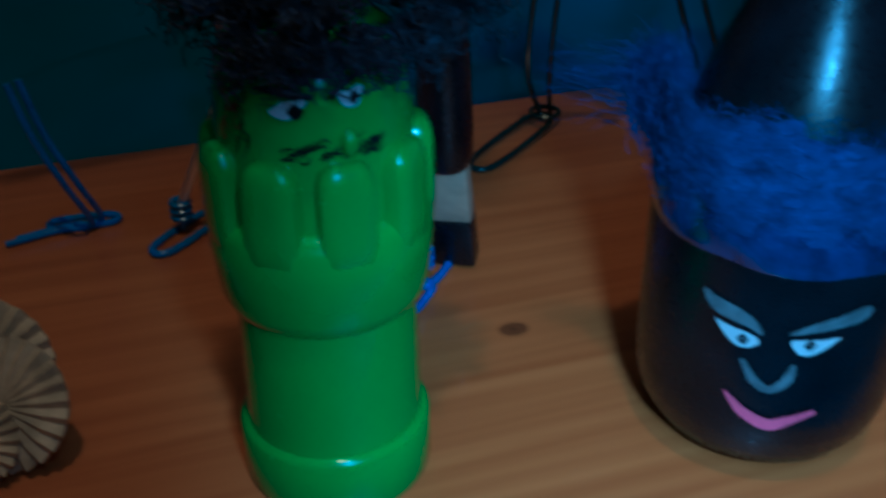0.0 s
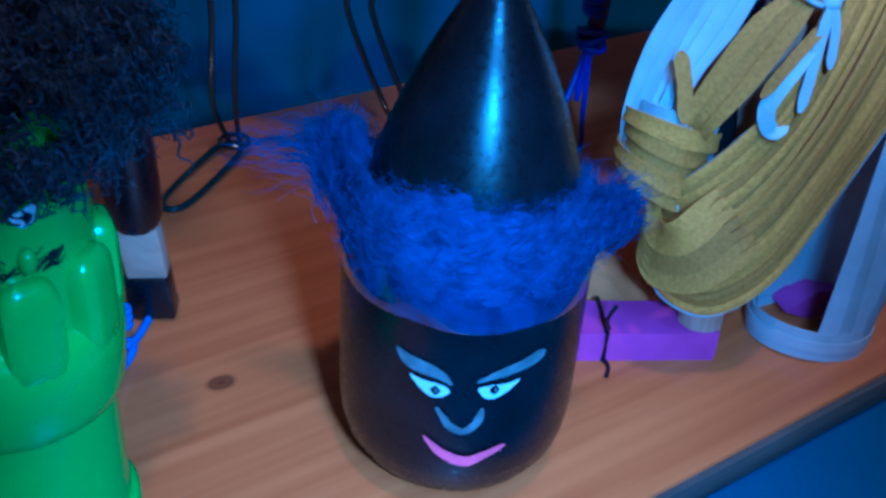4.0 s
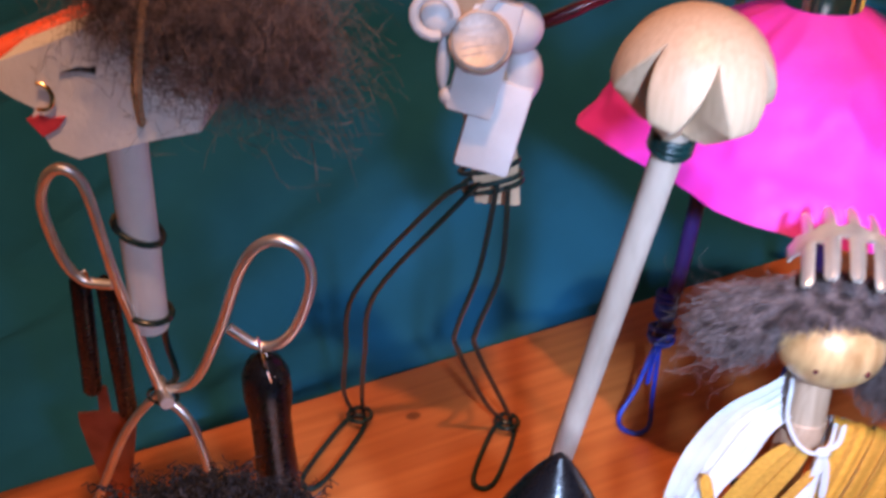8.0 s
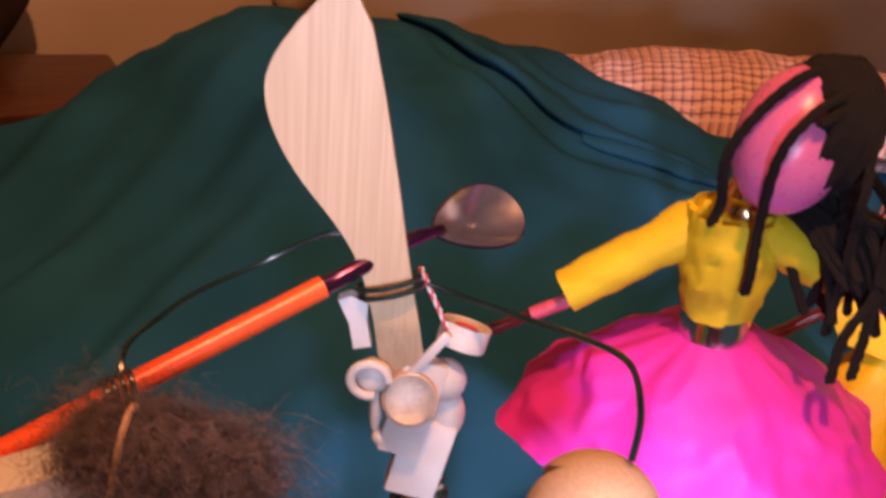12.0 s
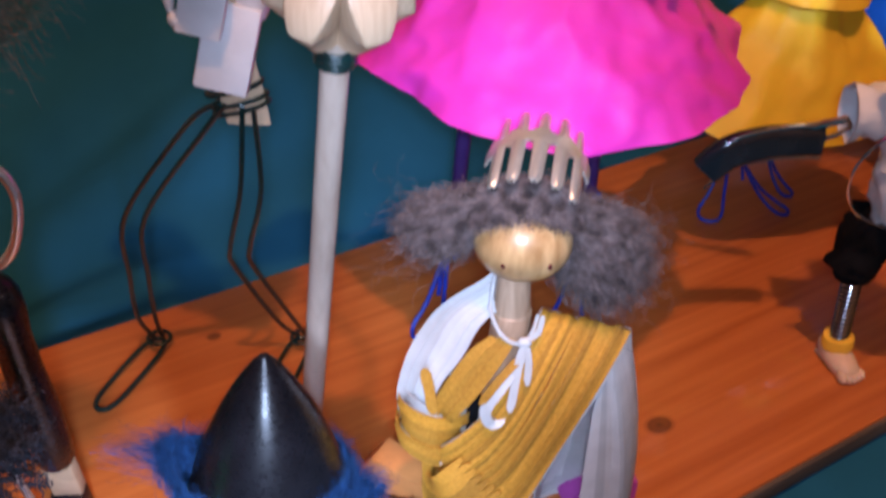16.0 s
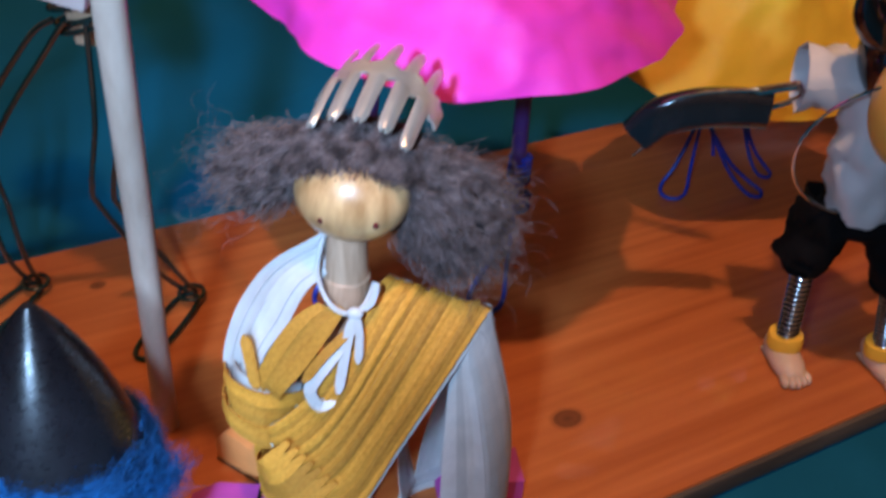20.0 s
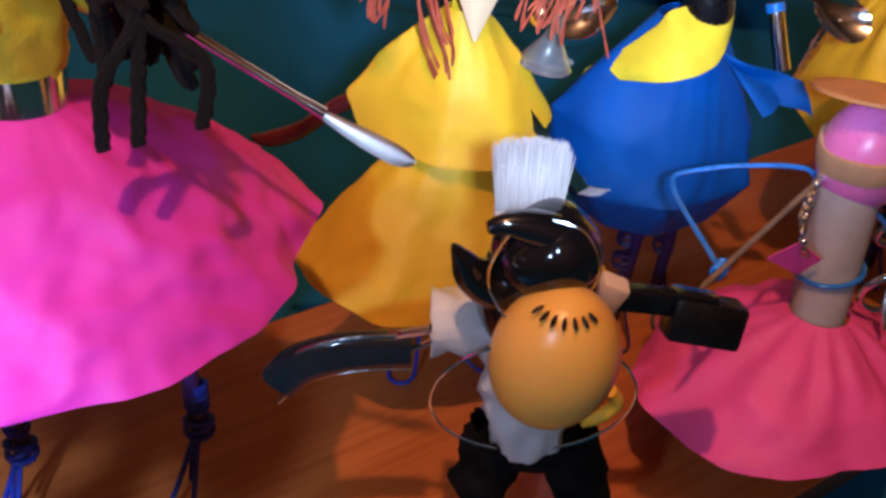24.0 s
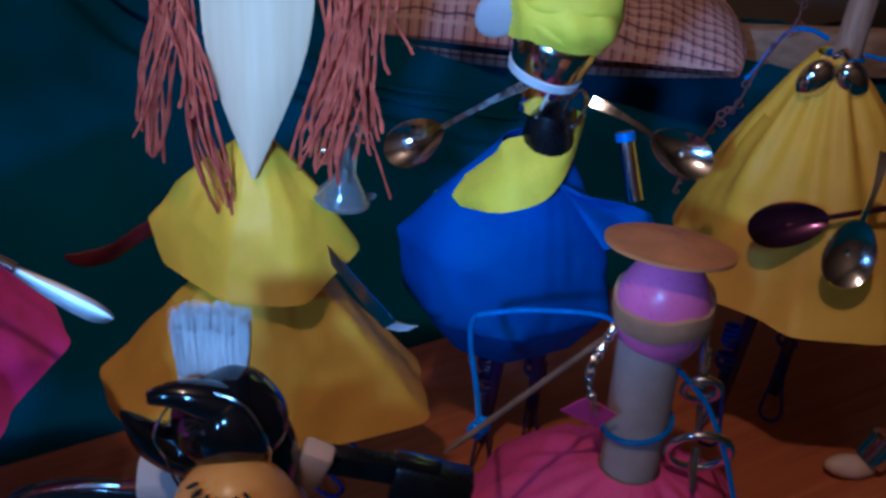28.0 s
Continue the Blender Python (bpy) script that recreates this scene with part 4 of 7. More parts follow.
def tongs_figure():
    """Steel tongs for arms and legs, a paper tube neck, a folded paper head with wool hair."""
    s = Shape()
    r = 0.0020
    s.tube(spline([(0.178, 0.158, 0.012), (0.165, 0.170, 0.070), (0.156, 0.173, 0.120), (0.147, 0.181, 0.136), (0.140, 0.176, 0.170), (0.133, 0.168, 0.203), (0.128, 0.163, 0.236), (0.1255, 0.163, 0.246), (0.121, 0.164, 0.2505), (0.116, 0.168, 0.2465), (0.1132, 0.172, 0.234), (0.117, 0.176, 0.211), (0.123, 0.175, 0.200), (0.132, 0.169, 0.199)], 6), r, SATIN, 10)
    s.tube(spline([(0.098, 0.224, 0.012), (0.118, 0.208, 0.066), (0.132, 0.192, 0.112), (0.146, 0.183, 0.134), (0.157, 0.168, 0.147), (0.165, 0.154, 0.177), (0.172, 0.140, 0.213), (0.180, 0.133, 0.2245), (0.189, 0.128, 0.2215), (0.193, 0.128, 0.208), (0.190, 0.135, 0.186), (0.184, 0.141, 0.1745), (0.177, 0.146, 0.173), (0.168, 0.150, 0.181)], 6), r, SATIN, 10)
    s.tube([(0.1465, 0.172, 0.1365), (0.1475, 0.188, 0.1365)], 0.0030, SATIN, 12)
    ring = [Vector((0.147, 0.181, 0.134)) + Vector((0.84 * math.cos(a), -0.54 * math.cos(a), math.sin(a) * 0.7)) * 0.0062 for a in [i * 0.5236 for i in range(12)]]
    s.tube(ring, 0.0009, GREEN_WIRE, 6, True)
    # blue wire feet
    for dx, dy in ((0, 0), (0.004, 0.003)):
        s.tube(spline([(0.0447 + dx, 0.224 + dy, 0.071), (0.0497 + dx, 0.224 + dy, 0.048), (0.0575 + dx, 0.226 + dy, 0.0256), (0.063 + dx, 0.238 + dy, 0.0030), (0.050 + dx, 0.239 + dy, 0.0018), (0.030 + dx, 0.234 + dy, 0.0018)], 5), 0.0013, BLUE_WIRE, 8)
    wire_loop(s, (0.047, 0.245, 0.0016), (0.073, 0.243, 0.0016), 0.008, 0.0014, BLUE_WIRE)
    wire_loop(s, (0.086, 0.209, 0.0016), (0.112, 0.234, 0.0016), 0.010, 0.0015, BLUE_WIRE)
    wire_loop(s, (0.162, 0.138, 0.0016), (0.178, 0.156, 0.0016), 0.010, 0.0015, BLUE_WIRE)
    wire_loop(s, (0.176, 0.154, 0.0016), (0.193, 0.174, 0.0016), 0.008, 0.0015, BLUE_WIRE)
    for q in ((0.178, 0.158, 0.008), (0.098, 0.224, 0.008)):
        for k in range(3):
            c = Vector(q) + Vector((0, 0, 0.003 * k))
            s.tube([c + Vector((0.0036 * math.cos(a), 0.0036 * math.sin(a), 0)) for a in [i * 0.6283 for i in range(10)]], 0.0013, BLUE_WIRE, 6, True)
        s.tube([Vector(q) + Vector((0, 0, -0.006)), Vector(q) + Vector((0, 0, 0.002))], 0.0016, BLUE_WIRE, 6)
    # neck
    a, b = Vector((0.1455, 0.178, 0.172)), Vector((0.1425, 0.163, 0.262))
    s.tube([a, a.lerp(b, 0.5), b], 0.0070, PAPER, 24)
    for q, tilt in ((0.52, 0.35), (0.08, 0.15)):
        c = a.lerp(b, q)
        s.tube([c + Vector((0.84 * math.cos(w), -0.54 * math.cos(w), 0)) * 0.0085 + Vector((0.54, 0.84, 0)) * 0.0085 * math.sin(w) + Vector((0, 0, -0.006 * tilt * 2 * math.cos(w))) for w in [i * 0.3927 for i in range(16)]], 0.0013, GREEN_WIRE, 8, True)
    s.tube(spline([(0.150, 0.178, 0.176), (0.151, 0.180, 0.160), (0.153, 0.179, 0.144), (0.148, 0.183, 0.136)], 5), 0.0014, GREEN_WIRE, 8)
    # head of folded paper, seen from the side
    m = local(0.134, 0.166, 0.268, FACE)
    s.slab(((-0.0285, 0.0130), (-0.0245, 0.0195), (-0.0013, 0.0290), (0.0120, 0.0360), (0.0300, 0.0350), (0.0450, 0.0200), (0.0390, 0.0004), (0.0200, -0.0046), (-0.0022, -0.0120), (-0.0105, -0.0090), (-0.0125, -0.0045), (-0.0160, 0.0010), (-0.0140, 0.0050), (-0.0200, 0.0078)), m, 0.024, PAPER)
    s.slab(((-0.0170, 0.0012), (-0.0130, 0.0030), (-0.0095, 0.0022), (-0.0040, 0.0030), (-0.0070, -0.0010), (-0.0125, -0.0045), (-0.0145, -0.0020)), m, 0.0256, REDPAINT)
    s.slab(((-0.0040, 0.0176), (0.0025, 0.0190), (0.0075, 0.0182), (0.0080, 0.0205), (0.0060, 0.0200), (0.0015, 0.0198)), m, 0.0256, BLACK)
    s.tube([m @ Vector((-0.0110 + 0.0042 * math.cos(w), -0.0135, 0.0098 + 0.0045 * math.sin(w))) for w in [-1.9 + i * 0.45 for i in range(9)]], 0.0007, GOLDEN, 6)
    band = [m @ Vector((0.0232 + 0.0042 * math.sin(w), 0.0172 * math.cos(w), 0.0235 + 0.0290 * math.sin(w))) for w in [i * 0.2618 for i in range(24)]]
    s.tube(band, 0.0014, TANBAND, 6, True)
    rng = random.Random(11)
    s.ball(m @ pose(0.036, 0.003, 0.028) @ Matrix.Diagonal((0.031, 0.0155, 0.0200, 1)), GREY_WOOL, 32, 18, lambda d: 1 + 0.14 * noise.noise(d * 3))
    for k in range(6500):
        t = rng.uniform(0, 1)
        root = m @ Vector((0.006 + 0.050 * t + rng.gauss(0, 0.003), rng.uniform(-0.016, 0.017), 0.030 + 0.010 * math.sin(t * 3) * rng.uniform(-1.6, 1.2) + (0.008 if t < 0.2 else 0) + rng.gauss(0, 0.004)))
        way = m.to_3x3() @ Vector((0.45 + 1.1 * t + rng.gauss(0, 0.5), rng.gauss(0, 0.42), 0.35 - 0.40 * t + rng.gauss(0, 0.40)))
        curly(s, rng, root, way, rng.uniform(0.010, 0.030), GREY_WOOL, 0.00010, rng.uniform(0, 0.25), 0.0055, 1.8, 9, 3)
    for k in range(240):  # loose wisps on the far side
        root = m @ Vector((0.055 + rng.gauss(0, 0.005), rng.uniform(-0.012, 0.014), 0.026 + rng.gauss(0, 0.010)))
        curly(s, rng, root, m.to_3x3() @ Vector((1.0, rng.gauss(0, 0.3), -0.15 + rng.gauss(0, 0.35))), rng.uniform(0.020, 0.042), GREY_WOOL, 0.00013, 0.1, 0.006, 1.2, 9, 3)
    return s.done("tongs_figure", label="steel tongs doll with white paper head and grey wool hair", category="doll", group="figures on the board", origin=(0.14, 0.18, 0))


def toy_trowel():
    root = empty("toy_trowel", (0.128, 0.205, 0.035), "small coppery trowel with paired black handles, hung by a wire", "trowel")
    for a, b in (((0.1245, 0.196, 0.190), (0.124, 0.212, 0.122)), ((0.133, 0.190, 0.189), (0.1365, 0.207, 0.108))):
        s = Shape()
        a, b = Vector(a), Vector(b)
        s.tube([a, a.lerp(b, 0.04), a.lerp(b, 0.5), a.lerp(b, 0.97), b], [0.0030, 0.0042, 0.0042, 0.0040, 0.0028], BLACK, 12)
        s.done("handle", root)
    s = Shape()
    m = local(0.128, 0.213, 0.105)
    s.slab(((-0.002, 0.018), (0.002, 0.018), (0.0025, 0.004), (0.0125, 0.002), (0.0125, -0.004), (0.001, -0.070), (-0.002, -0.070), (-0.0125, -0.004), (-0.0125, 0.002), (-0.0025, 0.004)), m, 0.0014, COPPER)
    s.done("blade", root, "coppery pointed blade")
    s = Shape()
    s.tube(spline([(0.1265, 0.190, 0.188), (0.123, 0.180, 0.197), (0.1235, 0.173, 0.205), (0.126, 0.174, 0.198), (0.128, 0.188, 0.189)], 5, True), 0.0005, STEEL, 6, True)
    s.done("wire_ring", root, "thin bright wire ring")
    return root


def hung_tool():
    root = empty("hung_tool", (0.187, 0.160, 0.006), "black rounded tool handle hung by a wire from steel tongs", "tool handle")
    a, b = Vector((0.1795, 0.1465, 0.1665)), Vector((0.1900, 0.1640, 0.045))
    s = Shape()
    p = [a.lerp(b, t) for t in (0, 0.03, 0.08, 0.16, 0.28, 0.45, 0.65, 0.85, 0.97, 1.0)]
    s.tube(p, [0.003, 0.0070, 0.0094, 0.0098, 0.0082, 0.0084, 0.0096, 0.0098, 0.0094, 0.008], BLACK, 20)
    s.done("handle", root)
    s = Shape()
    s.block((0.0150, 0.0080, 0.024), pose(0.1915, 0.1650, 0.033, 8, -4, FACE), PALEWOOD, 0.001)
    s.done("ferrule", root, "bare pale wooden neck")
    s = Shape()
    s.block((0.0165, 0.0100, 0.020), pose(0.1935, 0.1670, 0.0115, 8, -4, FACE), BLACK, 0.0012)
    s.done("tip", root, "squared black tip")
    s = Shape()
    s.tube(spline([(0.1800, 0.1400, 0.158), (0.1775, 0.1385, 0.168), (0.1775, 0.1455, 0.1765), (0.180, 0.148, 0.170), (0.1815, 0.1400, 0.160)], 6), 0.0005, STEEL, 6)
    s.done("wire_ring", root, "thin bright wire hanger")
    return root


def spatula_figure():
    """A wooden spatula for a head, a body of pegs and clips, legs of green coated wire."""
    s = Shape()
    mid = ((0.176, 0.3165, 0.0105), (0.200, 0.3115, 0.0112), (0.270, 0.2935, 0.0108), (0.303, 0.2854, 0.0100), (0.317, 0.2827, 0.0102), (0.330, 0.2802, 0.0107), (0.343, 0.2763, 0.0128), (0.356, 0.2712, 0.0168), (0.368, 0.2659, 0.0208), (0.380, 0.2620, 0.0231), (0.392, 0.2588, 0.0247), (0.404, 0.2567, 0.0247), (0.416, 0.2562, 0.0226), (0.427, 0.2581, 0.0176), (0.439, 0.2612, 0.0116), (0.4445, 0.2614, 0.0086), (0.448, 0.2612, 0.0015))
    zs = [q[0] for q in mid]
    fine = np.linspace(zs[0], zs[-1], 60)
    cx, hw = np.interp(fine, zs, [q[1] for q in mid]), np.interp(fine, zs, [q[2] for q in mid])
    cx, hw = [np.convolve(np.pad(a, 2, mode="edge"), np.ones(5) / 5, "valid") for a in (cx, hw)]
    hw[-1] = 0.001

    def blade(u, v):
        i = v * 59
        a, b, t = int(i), min(59, int(i) + 1), i - int(i)
        c, w, z = cx[a] + (cx[b] - cx[a]) * t, hw[a] + (hw[b] - hw[a]) * t, fine[a] + (fine[b] - fine[a]) * t
        k = (2 * u - 1)
        ny = 0.203 - 0.642 * (c - 0.2645) if c < 0.2854 else 0.1896 + 0.35 * (c - 0.2854) - 0.0012 * math.sqrt(max(0, 1 - k * k))
        return (c + k * w * 0.84, ny - k * w * 0.54, z)
    s.sheet(blade, 10, 60, SPATWOOD, 0.0040)
    # body
    s.block((0.0250, 0.012, 0.042), pose(0.3055, 0.192, 0.222, -6, 13, FACE), WHITE, 0.0015)
    s.block((0.0205, 0.010, 0.050), pose(0.2975, 0.190, 0.255, -6, 13, FACE), WHITE, 0.0012)
    face = Vector((-0.47, -0.73, 0.50))
    s.tube([Vector((0.292, 0.184, 0.264)) - face * 0.004, Vector((0.292, 0.184, 0.264)) + face * 0.002], 0.0130, WOODPALE, 32)
    for place, r, way, h in (((0.320, 0.186, 0.290), 0.0115, (0.35, 0.1, 0.93), 0.011),):
        m = upright(place, way)
        s.lathe(((r * 0.85, -h / 2), (r, -h / 2), (r * 1.03, -h * 0.1), (r, -h * 0.05), (r * 1.03, h / 2), (r * 0.86, h / 2), (r * 0.84, h * 0.2), (0.0, h * 0.2)), m, WHITE, 28)
        s.tube([m @ Vector((r * 0.5 * math.cos(w), r * 0.5 * math.sin(w), h * 0.30)) for w in [i * 0.7 for i in range(9)]], 0.0009, PINKPAINT, 6, True)
    s.block((0.030, 0.002, 0.0045), pose(0.2995, 0.1835, 0.285, 0, -56, FACE), WHITE, 0.0006)
    for place, size in (((0.280, 0.198, 0.272), (0.009, 0.008, 0.0085)), ((0.313, 0.188, 0.266), (0.0105, 0.009, 0.011)), ((0.318, 0.190, 0.244), (0.0085, 0.008, 0.0135)), ((0.284, 0.195, 0.238), (0.0042, 0.0042, 0.0042)), ((0.282, 0.197, 0.252), (0.003, 0.003, 0.012))):
        s.ball(local(*place) @ Matrix.Diagonal((*size, 1)), WHITE, 16, 10)
    s.slab(((-0.0085, 0.0120), (-0.0030, 0.0140), (0.0045, 0.0100), (0.0035, 0.0010), (0.0045, -0.0120), (-0.0035, -0.0130), (-0.0045, 0.0000)), pose(0.2735, 0.2010, 0.3010, 0, -6, FACE), 0.0060, WHITE)
    c = Vector((0.278, 0.197, 0.275))
    s.tube([c + Vector((0.84 * math.cos(w), -0.54 * math.cos(w), 0)) * 0.0085 + Vector((0, 0, 0.0085 * math.sin(w))) + Vector((-0.54, -0.84, 0)) * 0.007 for w in [i * 0.42 for i in range(13)]], 0.0022, WHITE, 8)
    # twisted cord
    top, low = Vector((0.2985, 0.1930, 0.326)), Vector((0.3095, 0.1850, 0.297))
    for ph, mt in ((0, WHITE), (math.pi, REDPAINT)):
        s.tube([top.lerp(low, i / 30) + Vector((math.cos(i * 0.9 + ph), 0, math.sin(i * 0.9 + ph))) * 0.0007 for i in range(31)], 0.0008, mt, 6)
    # wire wraps round the wood and the wire arms
    for z, cc, cy in ((0.3185, 0.2830, 0.1921), (0.3225, 0.2820, 0.1928), (0.190, 0.3120, 0.2005), (0.186, 0.3130, 0.2005), (0.197, 0.310, 0.2005)):
        s.tube([Vector((cc, cy, z)) + Vector((0.84, -0.54, 0)) * 0.0135 * math.cos(w) + Vector((0.54, 0.84, 0)) * 0.0062 * math.sin(w) + Vector((0, 0, 0.004 * math.cos(w))) for w in [i * 0.35 for i in range(18)]], 0.0013, GREEN_WIRE, 8, True)
    s.tube(spline([(0.166, 0.197, 0.292), (0.170, 0.207, 0.304), (0.177, 0.218, 0.306), (0.190, 0.230, 0.305), (0.212, 0.237, 0.311), (0.244, 0.239, 0.318), (0.270, 0.226, 0.333), (0.284, 0.214, 0.330), (0.287, 0.204, 0.320)], 6), 0.0013, GREEN_WIRE, 8)
    for k in range(4):
        cc = Vector((0.1605 + 0.0032 * k, 0.1985, 0.2955 + 0.001 * k))
        s.tube([cc + Vector((0, 0.0064 * math.cos(w), 0.0064 * math.sin(w))) for w in [i * 0.524 for i in range(12)]], 0.0013, GREEN_WIRE, 8, True)
    s.tube(spline([(0.297, 0.196, 0.320), (0.310, 0.180, 0.3165), (0.322, 0.150, 0.3185), (0.327, 0.115, 0.3260), (0.3235, 0.085, 0.3330), (0.3095, 0.062, 0.3300), (0.3025, 0.0555, 0.3160)], 7), 0.0014, GREEN_WIRE, 8)
    # legs
    u = Vector((0.84, -0.54, 0))
    for line, ring, toe in (([(0.300, 0.196, 0.192), (0.291, 0.206, 0.178), (0.264, 0.238, 0.118), (0.266, 0.255, 0.070), (0.2700, 0.268, 0.030), (0.2775, 0.2755, 0.006)], (0.2775, 0.2755, 0.004), (0.2285, 0.2370, 0.002)), ([(0.312, 0.191, 0.190), (0.314, 0.200, 0.140), (0.3105, 0.213, 0.098), (0.3145, 0.2185, 0.080), (0.340, 0.2260, 0.028), (0.353, 0.2315, 0.007)], (0.353, 0.2315, 0.004), (0.3140, 0.1945, 0.002))):
        for k, off in ((0, -0.0052), (1, 0.0052)):
            pts = [Vector(q) + u * off * (0.5 if i in (0, len(line) - 1) else 1.0) for i, q in enumerate(line)]
            s.tube(spline(pts, 6), 0.0014, GREEN_WIRE, 8)
        wire_loop(s, Vector(ring) * 1.0, toe, 0.0135, 0.0015, GREEN_WIRE)
        s.tube([Vector(ring) + Vector((0.0070 * math.cos(w), 0.0070 * math.sin(w), 0.002)) for w in [i * 0.45 for i in range(14)]], 0.0013, GREEN_WIRE, 8, True)
    return s.done("spatula_figure", label="wooden spatula doll with white peg body and green wire legs", category="doll", group="figures on the board", origin=(0.31, 0.21, 0))


def coin():
    root = empty("coin", (0.2905, 0.1815, 0.252), "worn silvery coin fixed to a small wooden peg", "coin")
    s = Shape()
    face = Vector((-0.47, -0.73, 0.50)).normalized()
    m = upright(Vector((0.2908, 0.1822, 0.2652)) + face * 0.0004, face)
    s.lathe(((0.0, 0.0), (0.0116, 0.0), (0.0119, 0.0004), (0.0119, 0.0016), (0.0112, 0.0019), (0.0106, 0.0014), (0.0, 0.0014)), m, SILVERCOIN, 40)
    s.done("disc", root)
    rng = random.Random(3)
    s = Shape()
    for row in range(4):
        x = -0.0065
        while x < 0.0065:
            w = rng.uniform(0.0006, 0.0016)
            s.block((w, 0.0007, 0.0004), m @ pose(x, -0.0052 + 0.0034 * row + 0.25 * x, 0.0016), SILVERCOIN)
            x += w + 0.0006
    s.done("relief", root, "raised relief on the coin's face")
    return root


def reamer():
    root = empty("citrus_reamer", (0.312, 0.144, 0), "pale wooden citrus reamer standing on its stick on the board", "reamer")
    foot, neck = Vector((0.3122, 0.1437, 0.0)), Vector((0.2940, 0.0650, 0.2720))
    way = (neck - foot).normalized()
    s = Shape()
    s.tube([foot, foot.lerp(neck, 0.5), neck + way * 0.012], [0.0054, 0.0053, 0.0052], STICKWOOD, 24)
    s.done("stick", root, "plain turned wooden stick")
    m = upright(neck, way)
    s = Shape()

    front = m.to_3x3().inverted() @ Vector((-0.461, -0.887, 0.0))
    turn = math.atan2(front.y, front.x)  # one flute faces the viewer's side of the board

    def skin(u, v):
        w = 2 * math.pi * u
        k = 6 * (u - turn / (2 * math.pi)) + 0.5
        off = abs(2 * (k - math.floor(k)) - 1)  # none in the middle of a flute, one on a ridge
        if v < 0.22:  # underside
            z, t = 0.0055 + 0.0130 * (v / 0.22), v / 0.22
        else:
            z, t = 0.0185 + (0.0442 - 0.0185) * math.sin((v - 0.22) / 0.78 * math.pi / 2) ** 1.1, 1.0
        full = 0.0250 if z < 0.019 else 0.0250 * math.sqrt(max(0.00001, 1 - ((z - 0.019) / 0.0252) ** 2))
        up = min(1.0, max(0.0, (z - 0.0060) / 0.0325))  # the cut narrows to a point part of the way up the dome
        wide = 1.08 * (1 - up)
        cut = (0.80 * (1 - up) ** 0.7) * max(0.0, 1 - off / wide) if wide > 0.01 else 0.0
        r = full * (1 - cut)
        if v < 0.22:
            r = 0.0075 + (r - 0.0075) * (0.35 + 0.65 * t)
        return m @ Vector((r * math.cos(w), r * math.sin(w), z))
    s.sheet(skin, 240, 56, SPATWOOD)
    s.done("head", root, "domed head cut with deep notches")
    s = Shape()
    for k in range(3):
        c = neck - way * (0.0005 + 0.0026 * k)
        s.tube([c + (upright((0, 0, 0), way) @ Vector((0.0066 * math.cos(w), 0.0066 * math.sin(w), 0))) for w in [i * 0.45 for i in range(14)]], 0.0013, GREEN_WIRE, 8, True)
    s.done("wire_collar", root, "turns of dark green coated wire")
    return root


def orange_spoon():
    root = empty("long_spoon", (0.166, 0.190, 0.265), "long spoon with an orange handle held in wire loops", "spoon")
    way = Vector((0.0870, 0.0010, 0.0260)).normalized()
    a, b, tip = Vector((0.2540, 0.1995, 0.3230)), Vector((0.2960, 0.1995, 0.3370)), Vector((0.3670, 0.2170, 0.3335))
    s = Shape()
    s.tube([a - way * 0.235, a - way * 0.233, a - way * 0.1, a], [0.0035, 0.0047, 0.0049, 0.0050], ORANGE, 20)
    s.done("handle", root, "bright orange plastic handle")
    on = (tip - b).normalized()
    s = Shape()
    s.tube(spline([a - way * 0.001, a + way * 0.006, b, b + on * 0.020], 5), [0.0046] * 4 + [0.0040] * 4 + [0.0032] * 4 + [0.0026] * 4, PURPLEM, 16)
    s.done("neck", root, "plum-coloured metal neck")
    s = Shape()
    c = b + on * 0.0445
    up = Vector((-0.30, -0.60, 0.74)).normalized()
    side = up.cross(on).normalized()
    up = on.cross(side).normalized()

    def bowl(u, v):
        w = 2 * math.pi * u
        k = v
        return c + on * (0.0290 * k * math.cos(w)) + side * (0.0165 * k * math.sin(w) * (1 + 0.30 * math.cos(w))) - up * (0.0070 * (1 - k * k))
    s.sheet(bowl, 48, 12, LILACM, 0.0011)
    s.tube([c + on * (0.0290 * math.cos(w)) + side * (0.0165 * math.sin(w) * (1 + 0.30 * math.cos(w))) for w in [i * 0.1309 for i in range(48)]], 0.0007, PURPLEM, 6, True)
    s.done("bowl", root, "shallow glossy lilac metal bowl")
    return root


green_figure()
black_figure()
shell_bundle()
tongs_figure()
toy_trowel()
hung_tool()
spatula_figure()
coin()
reamer()
orange_spoon()


